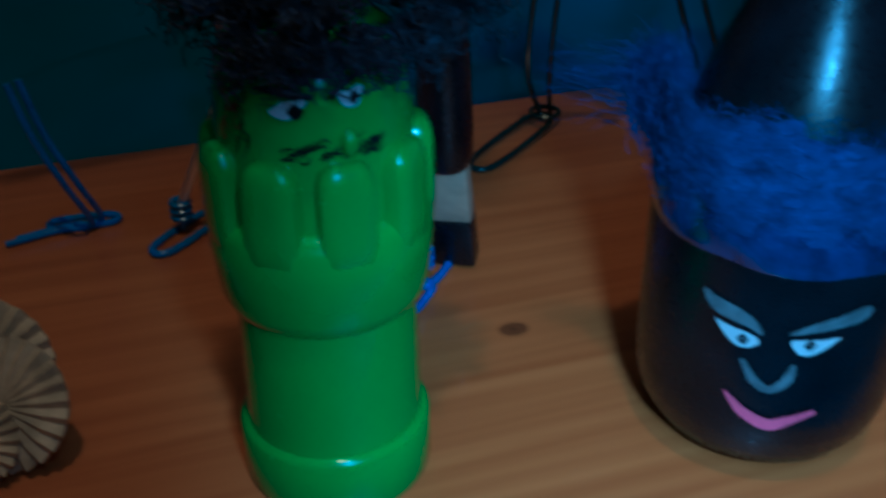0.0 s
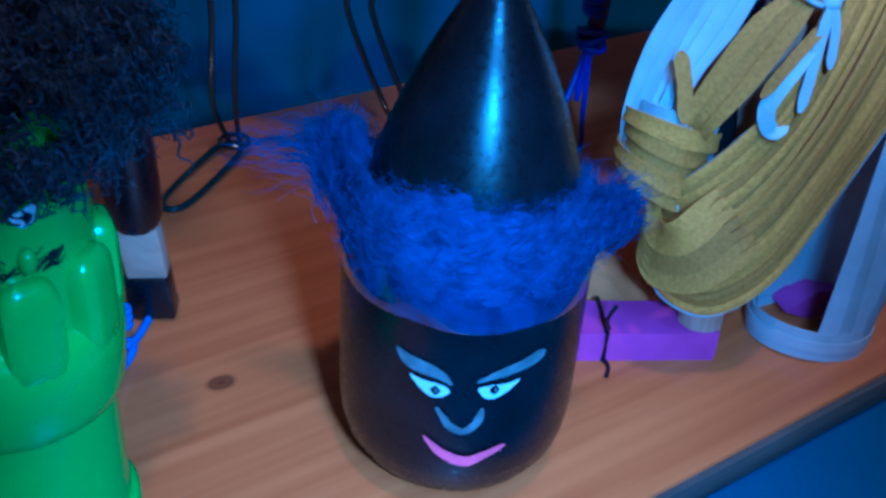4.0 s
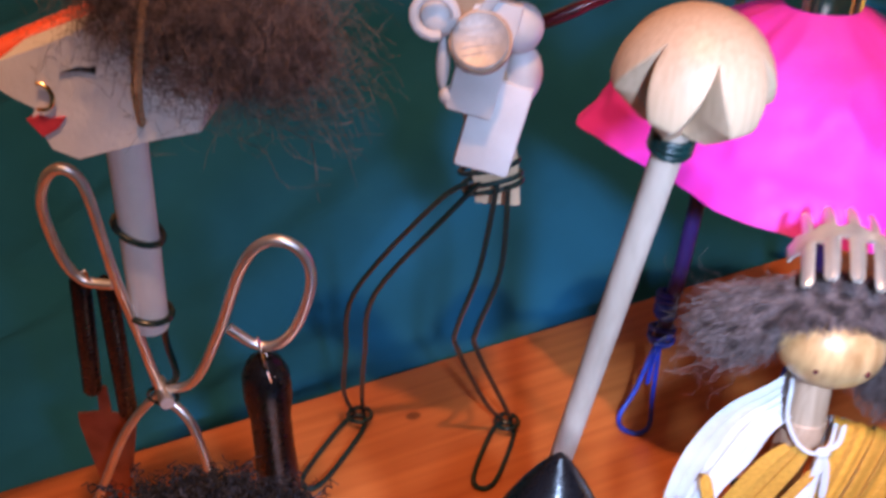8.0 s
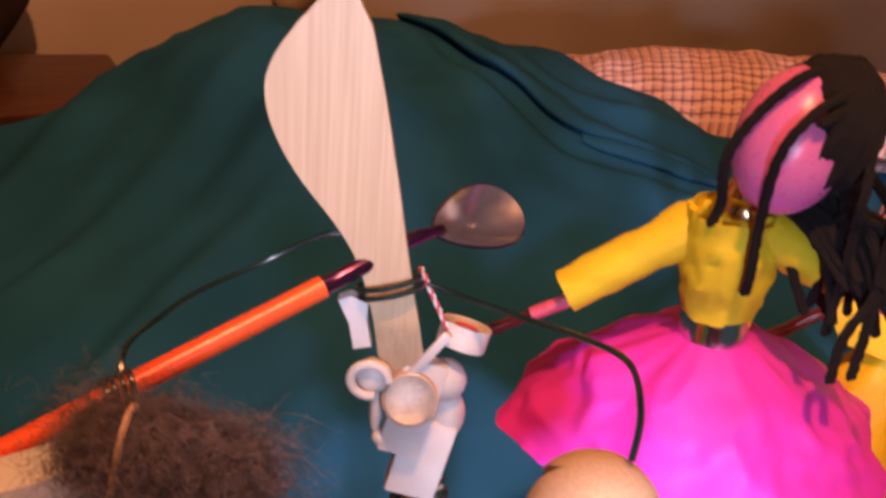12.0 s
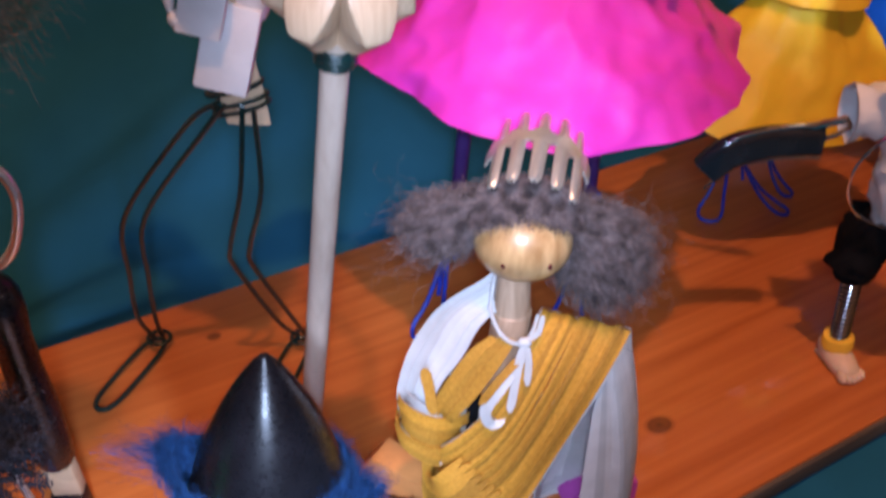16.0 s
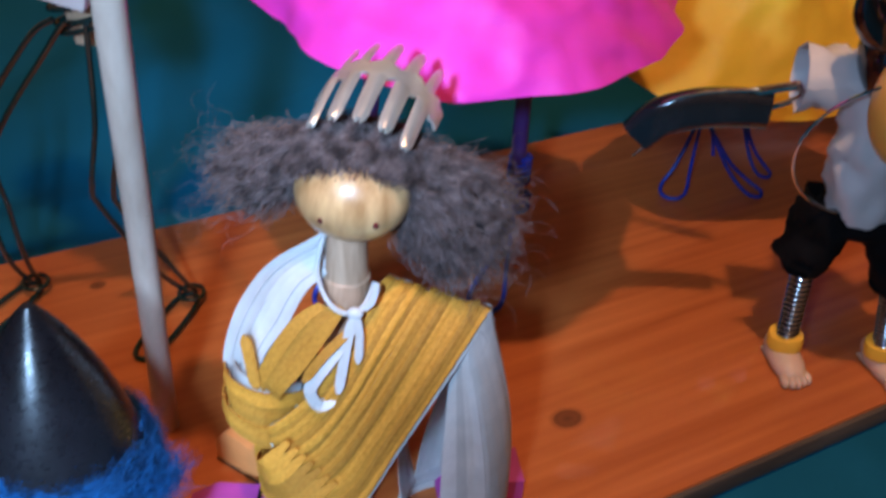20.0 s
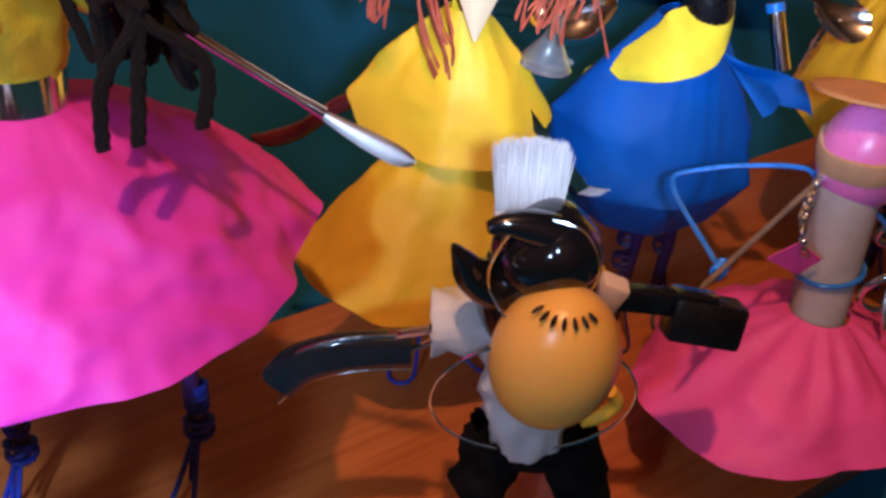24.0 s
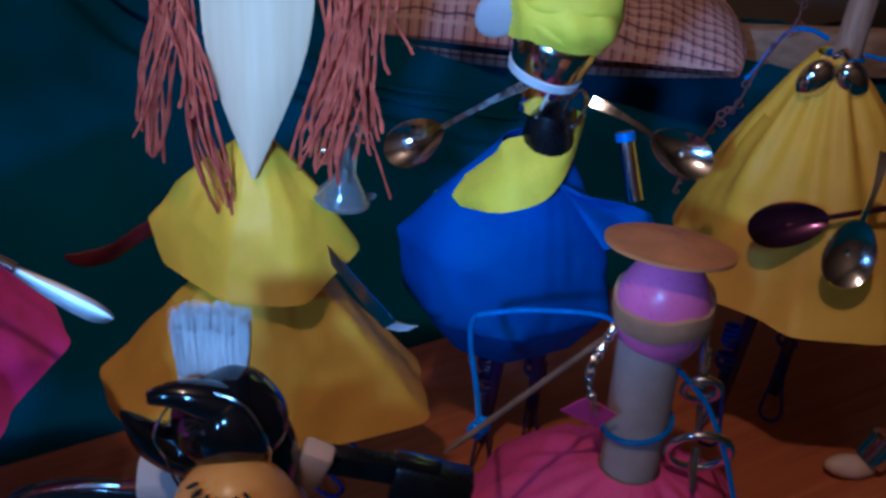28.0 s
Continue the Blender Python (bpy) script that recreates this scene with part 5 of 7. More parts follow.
def cord_foot(s, ankle, toes, material=None, r=0.0015):
    """Long loops of cord that stand in for a foot: wound on the leg, knotted and let down to the board."""
    material = material or BLUE_CORD
    a = Vector(ankle)
    for k in range(5):
        c = a + Vector((0, 0, 0.066 + 0.0034 * k))
        s.tube([c + Vector((0.0056 * math.cos(w), 0.0056 * math.sin(w), 0.0012 * math.sin(w + k))) for w in [i * 0.6283 for i in range(10)]], r * 1.1, material, 6, True)
    knot = a + Vector((0, 0, 0.052))
    for k in range(3):
        c = knot + Vector((0, 0, 0.0032 * (k - 1)))
        s.tube([c + Vector((0.0074 * math.cos(w), 0.0068 * math.sin(w), 0.0022 * math.sin(w + 2 * k))) for w in [i * 0.5236 for i in range(12)]], r * 1.15, material, 6, True)
    for q, wide in toes:
        end = Vector((q[0], q[1], r))
        flat = Vector((end.x - knot.x, end.y - knot.y, 0)).normalized()
        side = Vector((-flat.y, flat.x, 0)) * wide
        bend = knot.lerp(end, 0.5) + Vector((0, 0, -0.008))
        s.tube(spline([knot, bend + side * 0.35, knot.lerp(end, 0.86) + Vector((0, 0, -0.004)) + side * 0.62, end + flat * 0.003 + side * 0.32, end + flat * 0.003 - side * 0.32, knot.lerp(end, 0.86) + Vector((0, 0, -0.004)) - side * 0.62, bend - side * 0.35, knot + Vector((0, 0, 0.002))], 6), r, material, 6)
    d = Vector((toes[-1][0][0] - a.x, toes[-1][0][1] - a.y, 0)).normalized()
    s.tube(spline([knot, knot + d * 0.008 + Vector((0, 0, -0.010)), knot + d * 0.013 + Vector((0, 0, -0.030))], 5), r, material, 6)


def pink_figure():
    """Doll in a pink paper skirt and yellow jacket with a pink egg head and black braids."""
    s = Shape()
    for foot, hip, toes in (((0.533, 0.184, 0.0), (0.525, 0.180, 0.20), (((0.500, 0.158), 0.016),)), ((( 0.448, 0.215, 0.0)), (0.452, 0.205, 0.20), (((0.420, 0.198), 0.015),))):
        s.tube([Vector(foot) + Vector((0, 0, 0.046)), Vector(foot).lerp(Vector(hip), 0.5), hip], 0.0045, PURPLELEG, 12)
        cord_foot(s, foot, toes)
    hem = [(0.379, 0.226, 0.194), (0.386, 0.120, 0.192), (0.415, 0.075, 0.190), (0.474, 0.066, 0.189), (0.531, 0.081, 0.189), (0.583, 0.141, 0.197), (0.580, 0.200, 0.202), (0.535, 0.255, 0.204), (0.440, 0.268, 0.200)]
    faceted(s, [ring(0.4685, 0.168, 0.2640, 0.0170), hem], PINK, 2.1, 40, 200, 6, 0.007, 0.0010, 0.0020, ridges=0.0085)
    s.lathe(((0.0165, 0.263), (0.0182, 0.2635), (0.0184, 0.2785), (0.0168, 0.279)), Matrix.Translation((0.4685, 0.168, 0)), STEEL, 40)

    def bodice(u, v):
        w = 2 * math.pi * (1 - u)
        r = 0.0165 + 0.0055 * v + 0.0025 * math.sin(math.pi * v)
        q = Vector((0.468 + r * 1.12 * math.cos(w), 0.168 + r * math.sin(w), 0.277 + 0.058 * v))
        return q + Vector((math.cos(w), math.sin(w), 0)) * crumple(q, 130, 0.0030, 5)
    s.sheet(bodice, 48, 14, LEMON, 0.0006)
    s.lathe(((0.0, 0.327), (0.0215, 0.329), (0.018, 0.336), (0.010, 0.338)), Matrix.Translation((0.468, 0.168, 0)), LEMON, 32, lambda r, z, w: (r * (1 + 0.08 * math.sin(5 * w)), z + 0.002 * math.sin(3 * w)))
    for a, b, r0, r1, seed in (((0.456, 0.184, 0.321), (0.4055, 0.2165, 0.2780), 0.0155, 0.0125, 1.0), ((0.480, 0.158, 0.326), (0.5150, 0.1345, 0.3040), 0.0165, 0.0145, 4.0)):
        a, b = Vector(a), Vector(b)
        m = upright(a, b - a)
        n = (b - a).length

        def sleeve(u, v, m=m, n=n, r0=r0, r1=r1, seed=seed):
            w = 2 * math.pi * u
            r = r0 + (r1 - r0) * v
            q = m @ Vector((r * math.cos(w), r * 0.85 * math.sin(w), n * v - 0.006 * (1 - v)))
            return q + Vector((0, 0, crumple(q, 90, 0.0025, seed)))
        s.sheet(sleeve, 36, 10, LEMON, 0.0006)
    # left arm: a slim dark red handle
    s.tube(spline([(0.430, 0.202, 0.293), (0.405, 0.217, 0.271), (0.385, 0.230, 0.2575), (0.366, 0.243, 0.2455), (0.358, 0.248, 0.2425)], 5), [0.003] * 12 + [0.0036] * 9, DARKRED, 12)
    s.tube([(0.409, 0.2145, 0.2735), (0.392, 0.2255, 0.2620)], 0.0038, PINKPAINT, 12)
    # neck: bottle top with gilt and blue
    s.lathe(((0.0115, 0.330), (0.0125, 0.338), (0.0105, 0.342), (0.0125, 0.346), (0.010, 0.352), (0.0, 0.353)), Matrix.Translation((0.467, 0.163, 0)), GOLDEN, 28)
    s.ball(pose(0.462, 0.152, 0.326) @ Matrix.Diagonal((0.006, 0.004, 0.006, 1)), BLUE_CORD, 14, 8)
    s.tube(spline([(0.492, 0.148, 0.322), (0.498, 0.138, 0.312), (0.506, 0.131, 0.303), (0.510, 0.129, 0.308)], 5), 0.0010, BLACK, 6)
    # egg head
    m = pose(0.4695, 0.1475, 0.3765, -14, 14, FACE)
    s.ball(m @ Matrix.Diagonal((0.0268, 0.0262, 0.0365, 1)), PINKEGG, 36, 24, lambda d: 1 + 0.06 * d.z - 0.02 * d.z * d.z)
    rng = random.Random(21)
    crown = m @ Vector((0.006, 0.004, 0.0375))
    s.ball(m @ pose(0.0110, 0.0005, 0.0125) @ Matrix.Diagonal((0.0268, 0.0290, 0.0335, 1)), YARN, 40, 26, lambda d: 1 + 0.05 * math.sin(14 * d.x + 9 * d.y) + 0.08 * noise.noise(d * 5))

    def braid(path, r=0.0026):
        p = spline(path, 7)
        for ph in (0.0, 2.09, 4.19):
            q = []
            for i, c in enumerate(p):
                w = i * 1.1 + ph
                q.append(c + Vector((0.84 * math.cos(w), -0.54 * math.cos(w), 0.5 * math.sin(w))) * r * 0.45)
            s.tube(q, r * 0.72, YARN, 6)
    out = lambda u, d, z: (m @ Vector((u, d, z)))  # noqa: E731
    braid([crown, out(-0.014, -0.018, 0.030), out(-0.026, -0.016, 0.010), out(-0.031, -0.010, -0.014), (0.4445, 0.160, 0.346), (0.4425, 0.162, 0.334)])
    braid([crown, out(0.006, -0.022, 0.030), out(-0.008, -0.030, 0.016), out(-0.016, -0.030, -0.006), (0.4505, 0.140, 0.343), (0.4535, 0.141, 0.315), (0.4565, 0.144, 0.302)])
    braid([crown, out(0.016, -0.016, 0.030), out(0.004, -0.027, 0.020), out(-0.004, -0.031, 0.012)])
    for k in range(44):
        a = rng.uniform(-0.45, 2.2)
        d = Vector((math.cos(a) * 0.031, math.sin(a) * 0.030 - 0.006))
        low = rng.uniform(0.282, 0.335)
        side = m @ Vector((d.x, d.y, 0.010))
        mid = m @ Vector((d.x * 1.12, d.y * 1.1 - 0.004, -0.018))
        end = Vector((0.497 + rng.uniform(-0.012, 0.022), 0.118 + rng.uniform(-0.022, 0.020), low))
        braid([crown, m @ Vector((d.x * 0.6, d.y * 0.6, 0.033)), side, mid, mid.lerp(end, 0.55) + Vector((0.002, 0, 0.004)), end], 0.0025)
    for end in ((0.4775, 0.100, 0.2705), (0.4890, 0.097, 0.2710), (0.5085, 0.086, 0.2780)):
        braid([crown, out(0.020, -0.012, 0.030), out(0.030, -0.012, 0.004), (0.4985, 0.105, 0.352), (0.4950, 0.100, 0.318), Vector(end) + Vector((0.003, 0.001, 0.024)), end])
    return s.done("skirt_figure", label="doll in a pink paper skirt, yellow jacket and black yarn braids", category="doll", group="figures on the board", origin=(0.48, 0.17, 0))


def table_knife():
    root = empty("table_knife", (0.56, 0.100, 0.242), "small bright table knife stuck in a yellow sleeve", "knife")
    a, b, c = Vector((0.505, 0.1385, 0.3095)), Vector((0.5640, 0.0985, 0.2655)), Vector((0.5985, 0.0755, 0.2430))
    s = Shape()
    s.tube([a, a.lerp(b, 0.3), a.lerp(b, 0.85), b], [0.0022, 0.0022, 0.0019, 0.0026], STEEL, 12)
    s.done("handle", root)
    s = Shape()
    way = (c - b).normalized()
    flat = Vector((-0.337, -0.808, 0.483))  # where the flat of the blade looks
    side = way.cross(flat).normalized()
    side = side if side.z < 0 else -side
    flat = side.cross(way) if side.cross(way).z > 0 else way.cross(side)

    def blade(u, v):
        half = 0.0055 * math.sin(min(1.0, 0.12 + 1.0 * v) * math.pi / 2 + 0.25) * (1 if v < 0.75 else max(0.05, math.sqrt(max(0, 1 - ((v - 0.75) / 0.25) ** 2))))
        k = 2 * u - 1
        return b + way * (0.042 * v) + side * half * k * (1 if u > 0.5 else 0.55) - flat * (0.0009 * k * k + 0.0022 * (v - 0.5) ** 2)
    s.sheet(blade, 8, 24, SATIN, 0.0009)
    s.done("blade", root, "rounded steel blade")
    return root


def ribbon(s, path, wide, material, n=8, up=(0.0, 0.0, 1.0), front=None):
    """A thin strip along a smooth path; across it lies level to the wanted up."""
    p = spline(path, n)
    across = []
    for i in range(len(p)):
        d = (p[min(i + 1, len(p) - 1)] - p[max(i - 1, 0)]).normalized()
        a = Vector(up) if front is None else Vector(front).cross(d)
        a = a - d * a.dot(d)
        across.append(a.normalized() if a.length > 1e-5 else d.orthogonal().normalized())
    w = len(p) - 1

    def fn(u, v):
        i = min(w, int(round(v * w)))
        taper = min(1.0, 0.35 + 4 * v, 0.35 + 4 * (1 - v))
        return p[i] + across[i] * wide * taper * (u - 0.5)
    s.sheet(fn, 1, w, material, 0.0005)


def strips(s, m, rng, inner, outer, count, material, gap=0.02, ends=0.0, lift=0.0006, skip=()):
    """A wide band of bark strips laid side by side between an inner and an outer edge."""
    a, b = spline([m @ Vector(q) for q in inner], 7), spline([m @ Vector(q) for q in outer], 7)
    n = len(a) - 1
    for k in range(count):
        if k in skip:
            continue
        t0, t1 = (k - 0.12) / count + gap * rng.random(), (k + 1.12) / count - gap * rng.random()
        off = rng.uniform(-1, 1) * lift
        first, last = rng.random() * ends, 1 - rng.random() * ends
        wave = rng.uniform(0, 6)

        def fn(u, v, t0=t0, t1=t1, off=off, first=first, last=last, wave=wave):
            k = (first + (last - first) * v) * n
            i = min(n - 1, int(k))
            p, q = a[i].lerp(a[i + 1], k - i), b[i].lerp(b[i + 1], k - i)
            along = (a[i + 1] - a[i]) + (b[i + 1] - b[i])
            out = along.cross(q - p)
            out = out.normalized() if out.length > 1e-12 else Vector((0, 0, 1))
            return p.lerp(q, t0 + (t1 - t0) * u) + out * (off + 0.0004 * math.sin(9 * v + wave) + 0.0003 * math.sin(math.pi * u))
        s.sheet(fn, 3, 34, material, 0.00045)


def strip_figure():
    """Bead-headed doll wrapped in bands of ochre and white strips, with wild grey hair."""
    s = Shape()
    m = local(0.3600, 0.0370, 0.0)
    rng = random.Random(31)
    # body peg, neck and head
    s.tube([m @ Vector((-0.004, 0.012, 0.0)), m @ Vector((-0.004, 0.010, 0.07)), m @ Vector((-0.003, 0.002, 0.148))], [0.0085, 0.008, 0.0072], WOODPALE, 20)
    s.lathe(((0.0080, 0.140), (0.0088, 0.147), (0.0086, 0.152), (0.0080, 0.1525), (0.0076, 0.157), (0.0070, 0.168), (0.0072, 0.176)), m @ Matrix.Translation((-0.002, 0.001, 0.0)), WOODPALE, 28)
    s.ball(m @ pose(0.0, 0.0, 0.1875, -12, 3, 0) @ Matrix.Diagonal((0.0200, 0.0180, 0.0162, 1)), WOODWARM, 36, 22, lambda d: 1 + 0.05 * d.z * d.z)
    for u in (-0.0085, 0.0095):
        s.ball(m @ pose(u, -0.0155, 0.1850) @ Matrix.Diagonal((0.0011, 0.0011, 0.0013, 1)), DARKRED, 10, 6)
    # black tube added inside the loop to darken the open gap there
    s.tube(spline([m @ Vector((-0.018, 0.004, 0.112)), m @ Vector((-0.016, 0.002, 0.095)), m @ Vector((-0.018, 0.004, 0.074))], 5), 0.0050, CLOTHBLACK, 12)
    # the broad ochre sash, from the far shoulder down across the front and round under the near arm
    inner = [(0.012, 0.020, 0.120), (0.013, 0.013, 0.141), (0.0104, 0.002, 0.1480), (0.0024, -0.011, 0.1375), (-0.0058, -0.018, 0.1196), (-0.0168, -0.0185, 0.1029), (-0.0280, -0.0150, 0.0880), (-0.0325, -0.004, 0.0780), (-0.028, 0.008, 0.0740), (-0.016, 0.016, 0.076)]
    outer = [(0.046, 0.020, 0.106), (0.049, 0.012, 0.130), (0.0492, 0.003, 0.1385), (0.0360, -0.010, 0.1160), (0.0200, -0.017, 0.0830), (0.0060, -0.018, 0.0500), (-0.0110, -0.0135, 0.0330), (-0.0262, -0.004, 0.0350), (-0.028, 0.008, 0.0440), (-0.018, 0.016, 0.052)]
    strips(s, m, rng, inner, outer, 19, GOLDSTRIP, 0.003, 0.03, 0.0008)
    strips(s, m, rng, [Vector(q) + Vector((0, 0.0034, -0.002)) for q in inner], [Vector(q) + Vector((0.0008, 0.0030, -0.003)) for q in outer], 9, WHITESTRIP, 0.03, 0.03, 0.0005)
    # loose ends of the sash that curl round at its foot
    for k in range(7):
        t = k / 6
        ribbon(s, [m @ Vector((-0.002 - 0.018 * t, -0.0195, 0.066 + 0.020 * t)), m @ Vector((-0.018 - 0.012 * t, -0.0195, 0.050 + 0.022 * t)), m @ Vector((-0.031 - 0.003 * t, -0.011, 0.045 + 0.022 * t)), m @ Vector((-0.034, 0.000, 0.050 + 0.020 * t)), m @ Vector((-0.028, 0.010, 0.056 + 0.016 * t))], 0.0052, GOLDSTRIP, 6, front=m.to_3x3() @ Vector((-0.3, -1.0, 0.15)))
    # the near loop: strips that run level round the arm and tuck in behind the sash
    high = [(-0.024, 0.024, 0.096), (-0.040, 0.014, 0.101), (-0.0475, 0.002, 0.1035), (-0.0420, -0.0105, 0.1055), (-0.0310, -0.0130, 0.1030), (-0.0200, -0.005, 0.0980), (-0.014, 0.006, 0.094)]
    low = [(-0.026, 0.024, 0.074), (-0.043, 0.014, 0.080), (-0.0490, 0.002, 0.0835), (-0.0455, -0.0095, 0.0800), (-0.0325, -0.0130, 0.0735), (-0.0220, -0.006, 0.0700), (-0.015, 0.006, 0.068)]
    strips(s, m, rng, high, low, 5, GOLDSTRIP, 0.03, 0.04, 0.0011)
    strips(s, m, rng, [Vector(q) + Vector((0.0015, 0.002, 0.0022)) for q in high], [Vector(q) + Vector((0.0015, 0.002, 0)) for q in low], 3, WHITESTRIP, 0.03, 0.0, 0.0004)
    # white mantle on the near shoulder
    strips(s, m, rng, [(-0.001, 0.008, 0.158), (-0.0072, -0.002, 0.1545), (-0.0154, -0.006, 0.1480), (-0.0223, -0.0085, 0.1336), (-0.0300, -0.0090, 0.1200), (-0.0345, -0.008, 0.1040), (-0.034, -0.004, 0.090)],
           [(-0.006, 0.014, 0.166), (-0.0135, 0.008, 0.1620), (-0.0312, 0.006, 0.1489), (-0.0427, 0.004, 0.1294), (-0.0482, 0.002, 0.1080), (-0.0480, 0.004, 0.0920), (-0.045, 0.006, 0.080)], 5, WHITESTRIP, 0.02, 0.0, 0.0009)
    # ochre leaves under the mantle
    strips(s, m, rng, [(0.0, -0.010, 0.1460), (-0.006, -0.0145, 0.1360), (-0.015, -0.0165, 0.1200), (-0.0235, -0.0145, 0.1050), (-0.025, -0.010, 0.096)],
           [(-0.006, -0.008, 0.1480), (-0.018, -0.0115, 0.1400), (-0.0275, -0.0130, 0.1240), (-0.0335, -0.0125, 0.1080), (-0.034, -0.009, 0.098)], 3, GOLDSTRIP, 0.05, 0.12, 0.0008)
    ribbon(s, [m @ Vector(q) for q in ((-0.0375, -0.0085, 0.1270), (-0.0350, -0.0115, 0.1170), (-0.0330, -0.0130, 0.1050))], 0.0048, GOLDSTRIP, 6, front=m.to_3x3() @ Vector((-0.2, -1, 0.3)))
    ribbon(s, [m @ Vector(q) for q in ((0.002, -0.013, 0.1370), (-0.0055, -0.0190, 0.1270), (-0.0115, -0.0205, 0.1150), (-0.0080, -0.0200, 0.1070), (-0.001, -0.016, 0.110))], 0.0052, WHITESTRIP, 7, front=m.to_3x3() @ Vector((-0.4, -1, 0.5)))
    ribbon(s, [m @ Vector(q) for q in ((0.002, -0.014, 0.1390), (-0.007, -0.0195, 0.1300), (-0.014, -0.0205, 0.1180))], 0.0036, GOLDSTRIP, 6, front=m.to_3x3() @ Vector((-0.4, -1, 0.4)))
    # white strips that fan from the far shoulder to a hoop standing on the board
    hoop = Vector((0.0440, 0.0230, 0.0))

    def rim(a, z=0.0):
        return hoop + Vector((0.0235 * math.cos(a), 0.0195 * math.sin(a), z))
    for k in range(15):
        a0 = -1.75 + 4.2 * k / 15
        for_off = rng.uniform(-0.0006, 0.0006)

        def fan(u, v, a0=a0, off=for_off):
            a = a0 + 0.33 * (u - 0.1)
            top = Vector((0.0500 - 0.012 * max(0.0, 0.3 - a) / 2.0, 0.003 + 0.006 * math.sin(a), 0.1375 - 0.020 * max(0.0, 0.2 - a) / 2.0))
            q = top.lerp(rim(a, 0.012), v ** 0.95)
            bow = math.sin(math.pi * v) * (0.0055 if a > -0.9 else 0.002)
            return m @ (q + Vector((math.cos(a), math.sin(a) * 0.8, 0)) * (bow + off))
        s.sheet(fan, 3, 22, WHITESTRIP, 0.0005)
    for k in range(3):
        z, grow = 0.0006 + 0.0042 * k, 0.0007 * (k % 2)
        s.sheet(lambda u, v, z=z, grow=grow: m @ (hoop + Vector(((0.0240 + grow) * math.cos(2 * math.pi * u), (0.0200 + grow) * math.sin(2 * math.pi * u), z + 0.0046 * v + 0.0006 * math.sin(4 * math.pi * u)))), 48, 1, WHITESTRIP, 0.0005)
    strips(s, m, rng, [(0.020, 0.004, 0.098), (0.018, 0.006, 0.070), (0.0185, 0.018, 0.035), (0.0215, 0.022, 0.010)], [(0.014, 0.016, 0.098), (0.016, 0.026, 0.070), (0.022, 0.034, 0.035), (0.026, 0.036, 0.010)], 4, WHITESTRIP, 0.02)
    # neckerchief: a thin band round the neck, knotted at one side with three tails
    s.tube(spline([m @ Vector(q) for q in ((-0.0085, 0.008, 0.170), (-0.0105, -0.002, 0.166), (-0.0110, -0.007, 0.156), (-0.0060, -0.0115, 0.1475), (0.0010, -0.0125, 0.1445), (0.0060, -0.010, 0.1475), (0.0085, -0.004, 0.153))], 6), 0.0009, WHITESTRIP, 8)
    s.ball(m @ pose(0.0030, -0.0125, 0.1450) @ Matrix.Diagonal((0.0030, 0.0022, 0.0026, 1)), WHITESTRIP, 14, 8)
    for path, wide in ((((0.0025, -0.0135, 0.1450), (0.0010, -0.0160, 0.1360), (-0.0005, -0.0190, 0.1230), (-0.0015, -0.0205, 0.1140)), 0.0036), (((0.0035, -0.0135, 0.1450), (0.0050, -0.0155, 0.1370), (0.0050, -0.0180, 0.1270)), 0.0030), (((0.0045, -0.0115, 0.1460), (0.0085, -0.0105, 0.1490), (0.0100, -0.0080, 0.1560)), 0.0022)):
        ribbon(s, [m @ Vector(q) for q in path], wide, WHITESTRIP, 6, front=m.to_3x3() @ Vector((0.1, -1.0, 0.4)))
    # hair: two soft wings and a cap, of fine crimped fibres
    s.ball(m @ pose(0.002, 0.0100, 0.1985) @ Matrix.Diagonal((0.0215, 0.0150, 0.0095, 1)), GREY_WOOL, 24, 14, lambda d: 1 + 0.15 * noise.noise(d * 3))
    for count, c, size, lean in ((2900, (-0.035, 0.008, 0.1860), (0.0195, 0.017, 0.0165), -1), (4300, (0.037, 0.008, 0.1720), (0.0240, 0.017, 0.0290), 1), (2300, (0.002, 0.006, 0.2020), (0.0260, 0.017, 0.0070), 0)):
        for _ in range(count):
            d = Vector((rng.gauss(0, 1), rng.gauss(0, 1), rng.gauss(0, 1))).normalized() * rng.random() ** 0.42
            end = Vector(c) + Vector((d.x * size[0], d.y * size[1], d.z * size[2]))
            root = Vector((lean * rng.uniform(0.004, 0.019) + (rng.uniform(-0.016, 0.016) if not lean else 0), rng.uniform(-0.004, 0.014), 0.1985 + rng.uniform(-0.006, 0.006)))
            if not lean and end.y < -0.004:
                end.z = max(end.z, 0.1965)
            mid = root.lerp(end, 0.45) + Vector((0, 0, 0.004)) * rng.random()
            p = spline([m @ root, m @ mid, m @ end], 7)
            ph, amp, turn = rng.uniform(0, 6), rng.uniform(0.0008, 0.0034), rng.uniform(0.5, 1.3) * rng.choice((-1, 1))
            p = [q + Vector((math.cos(ph + turn * i), math.sin(ph + turn * i), math.cos(ph * 2 + turn * i * 0.8))) * amp * min(1, i / 4) for i, q in enumerate(p)]
            s.tube(p, [0.00011] * (len(p) - 2) + [0.00009, 0.00006], GREY_WOOL, 3)
    for _ in range(1500):  # locks combed forward over the crown
        side = rng.uniform(-1, 1)
        p = [Vector((0.010 * side, 0.008, 0.2075)), Vector((0.016 * side + rng.gauss(0, 0.002), -0.002 + rng.gauss(0, 0.002), 0.2065 - 0.003 * side * side)), Vector((0.020 * side + rng.gauss(0, 0.003), -0.0095 + rng.gauss(0, 0.002), 0.2010 - 0.003 * side * side + rng.gauss(0, 0.0012)))]
        ph = rng.uniform(0, 6)
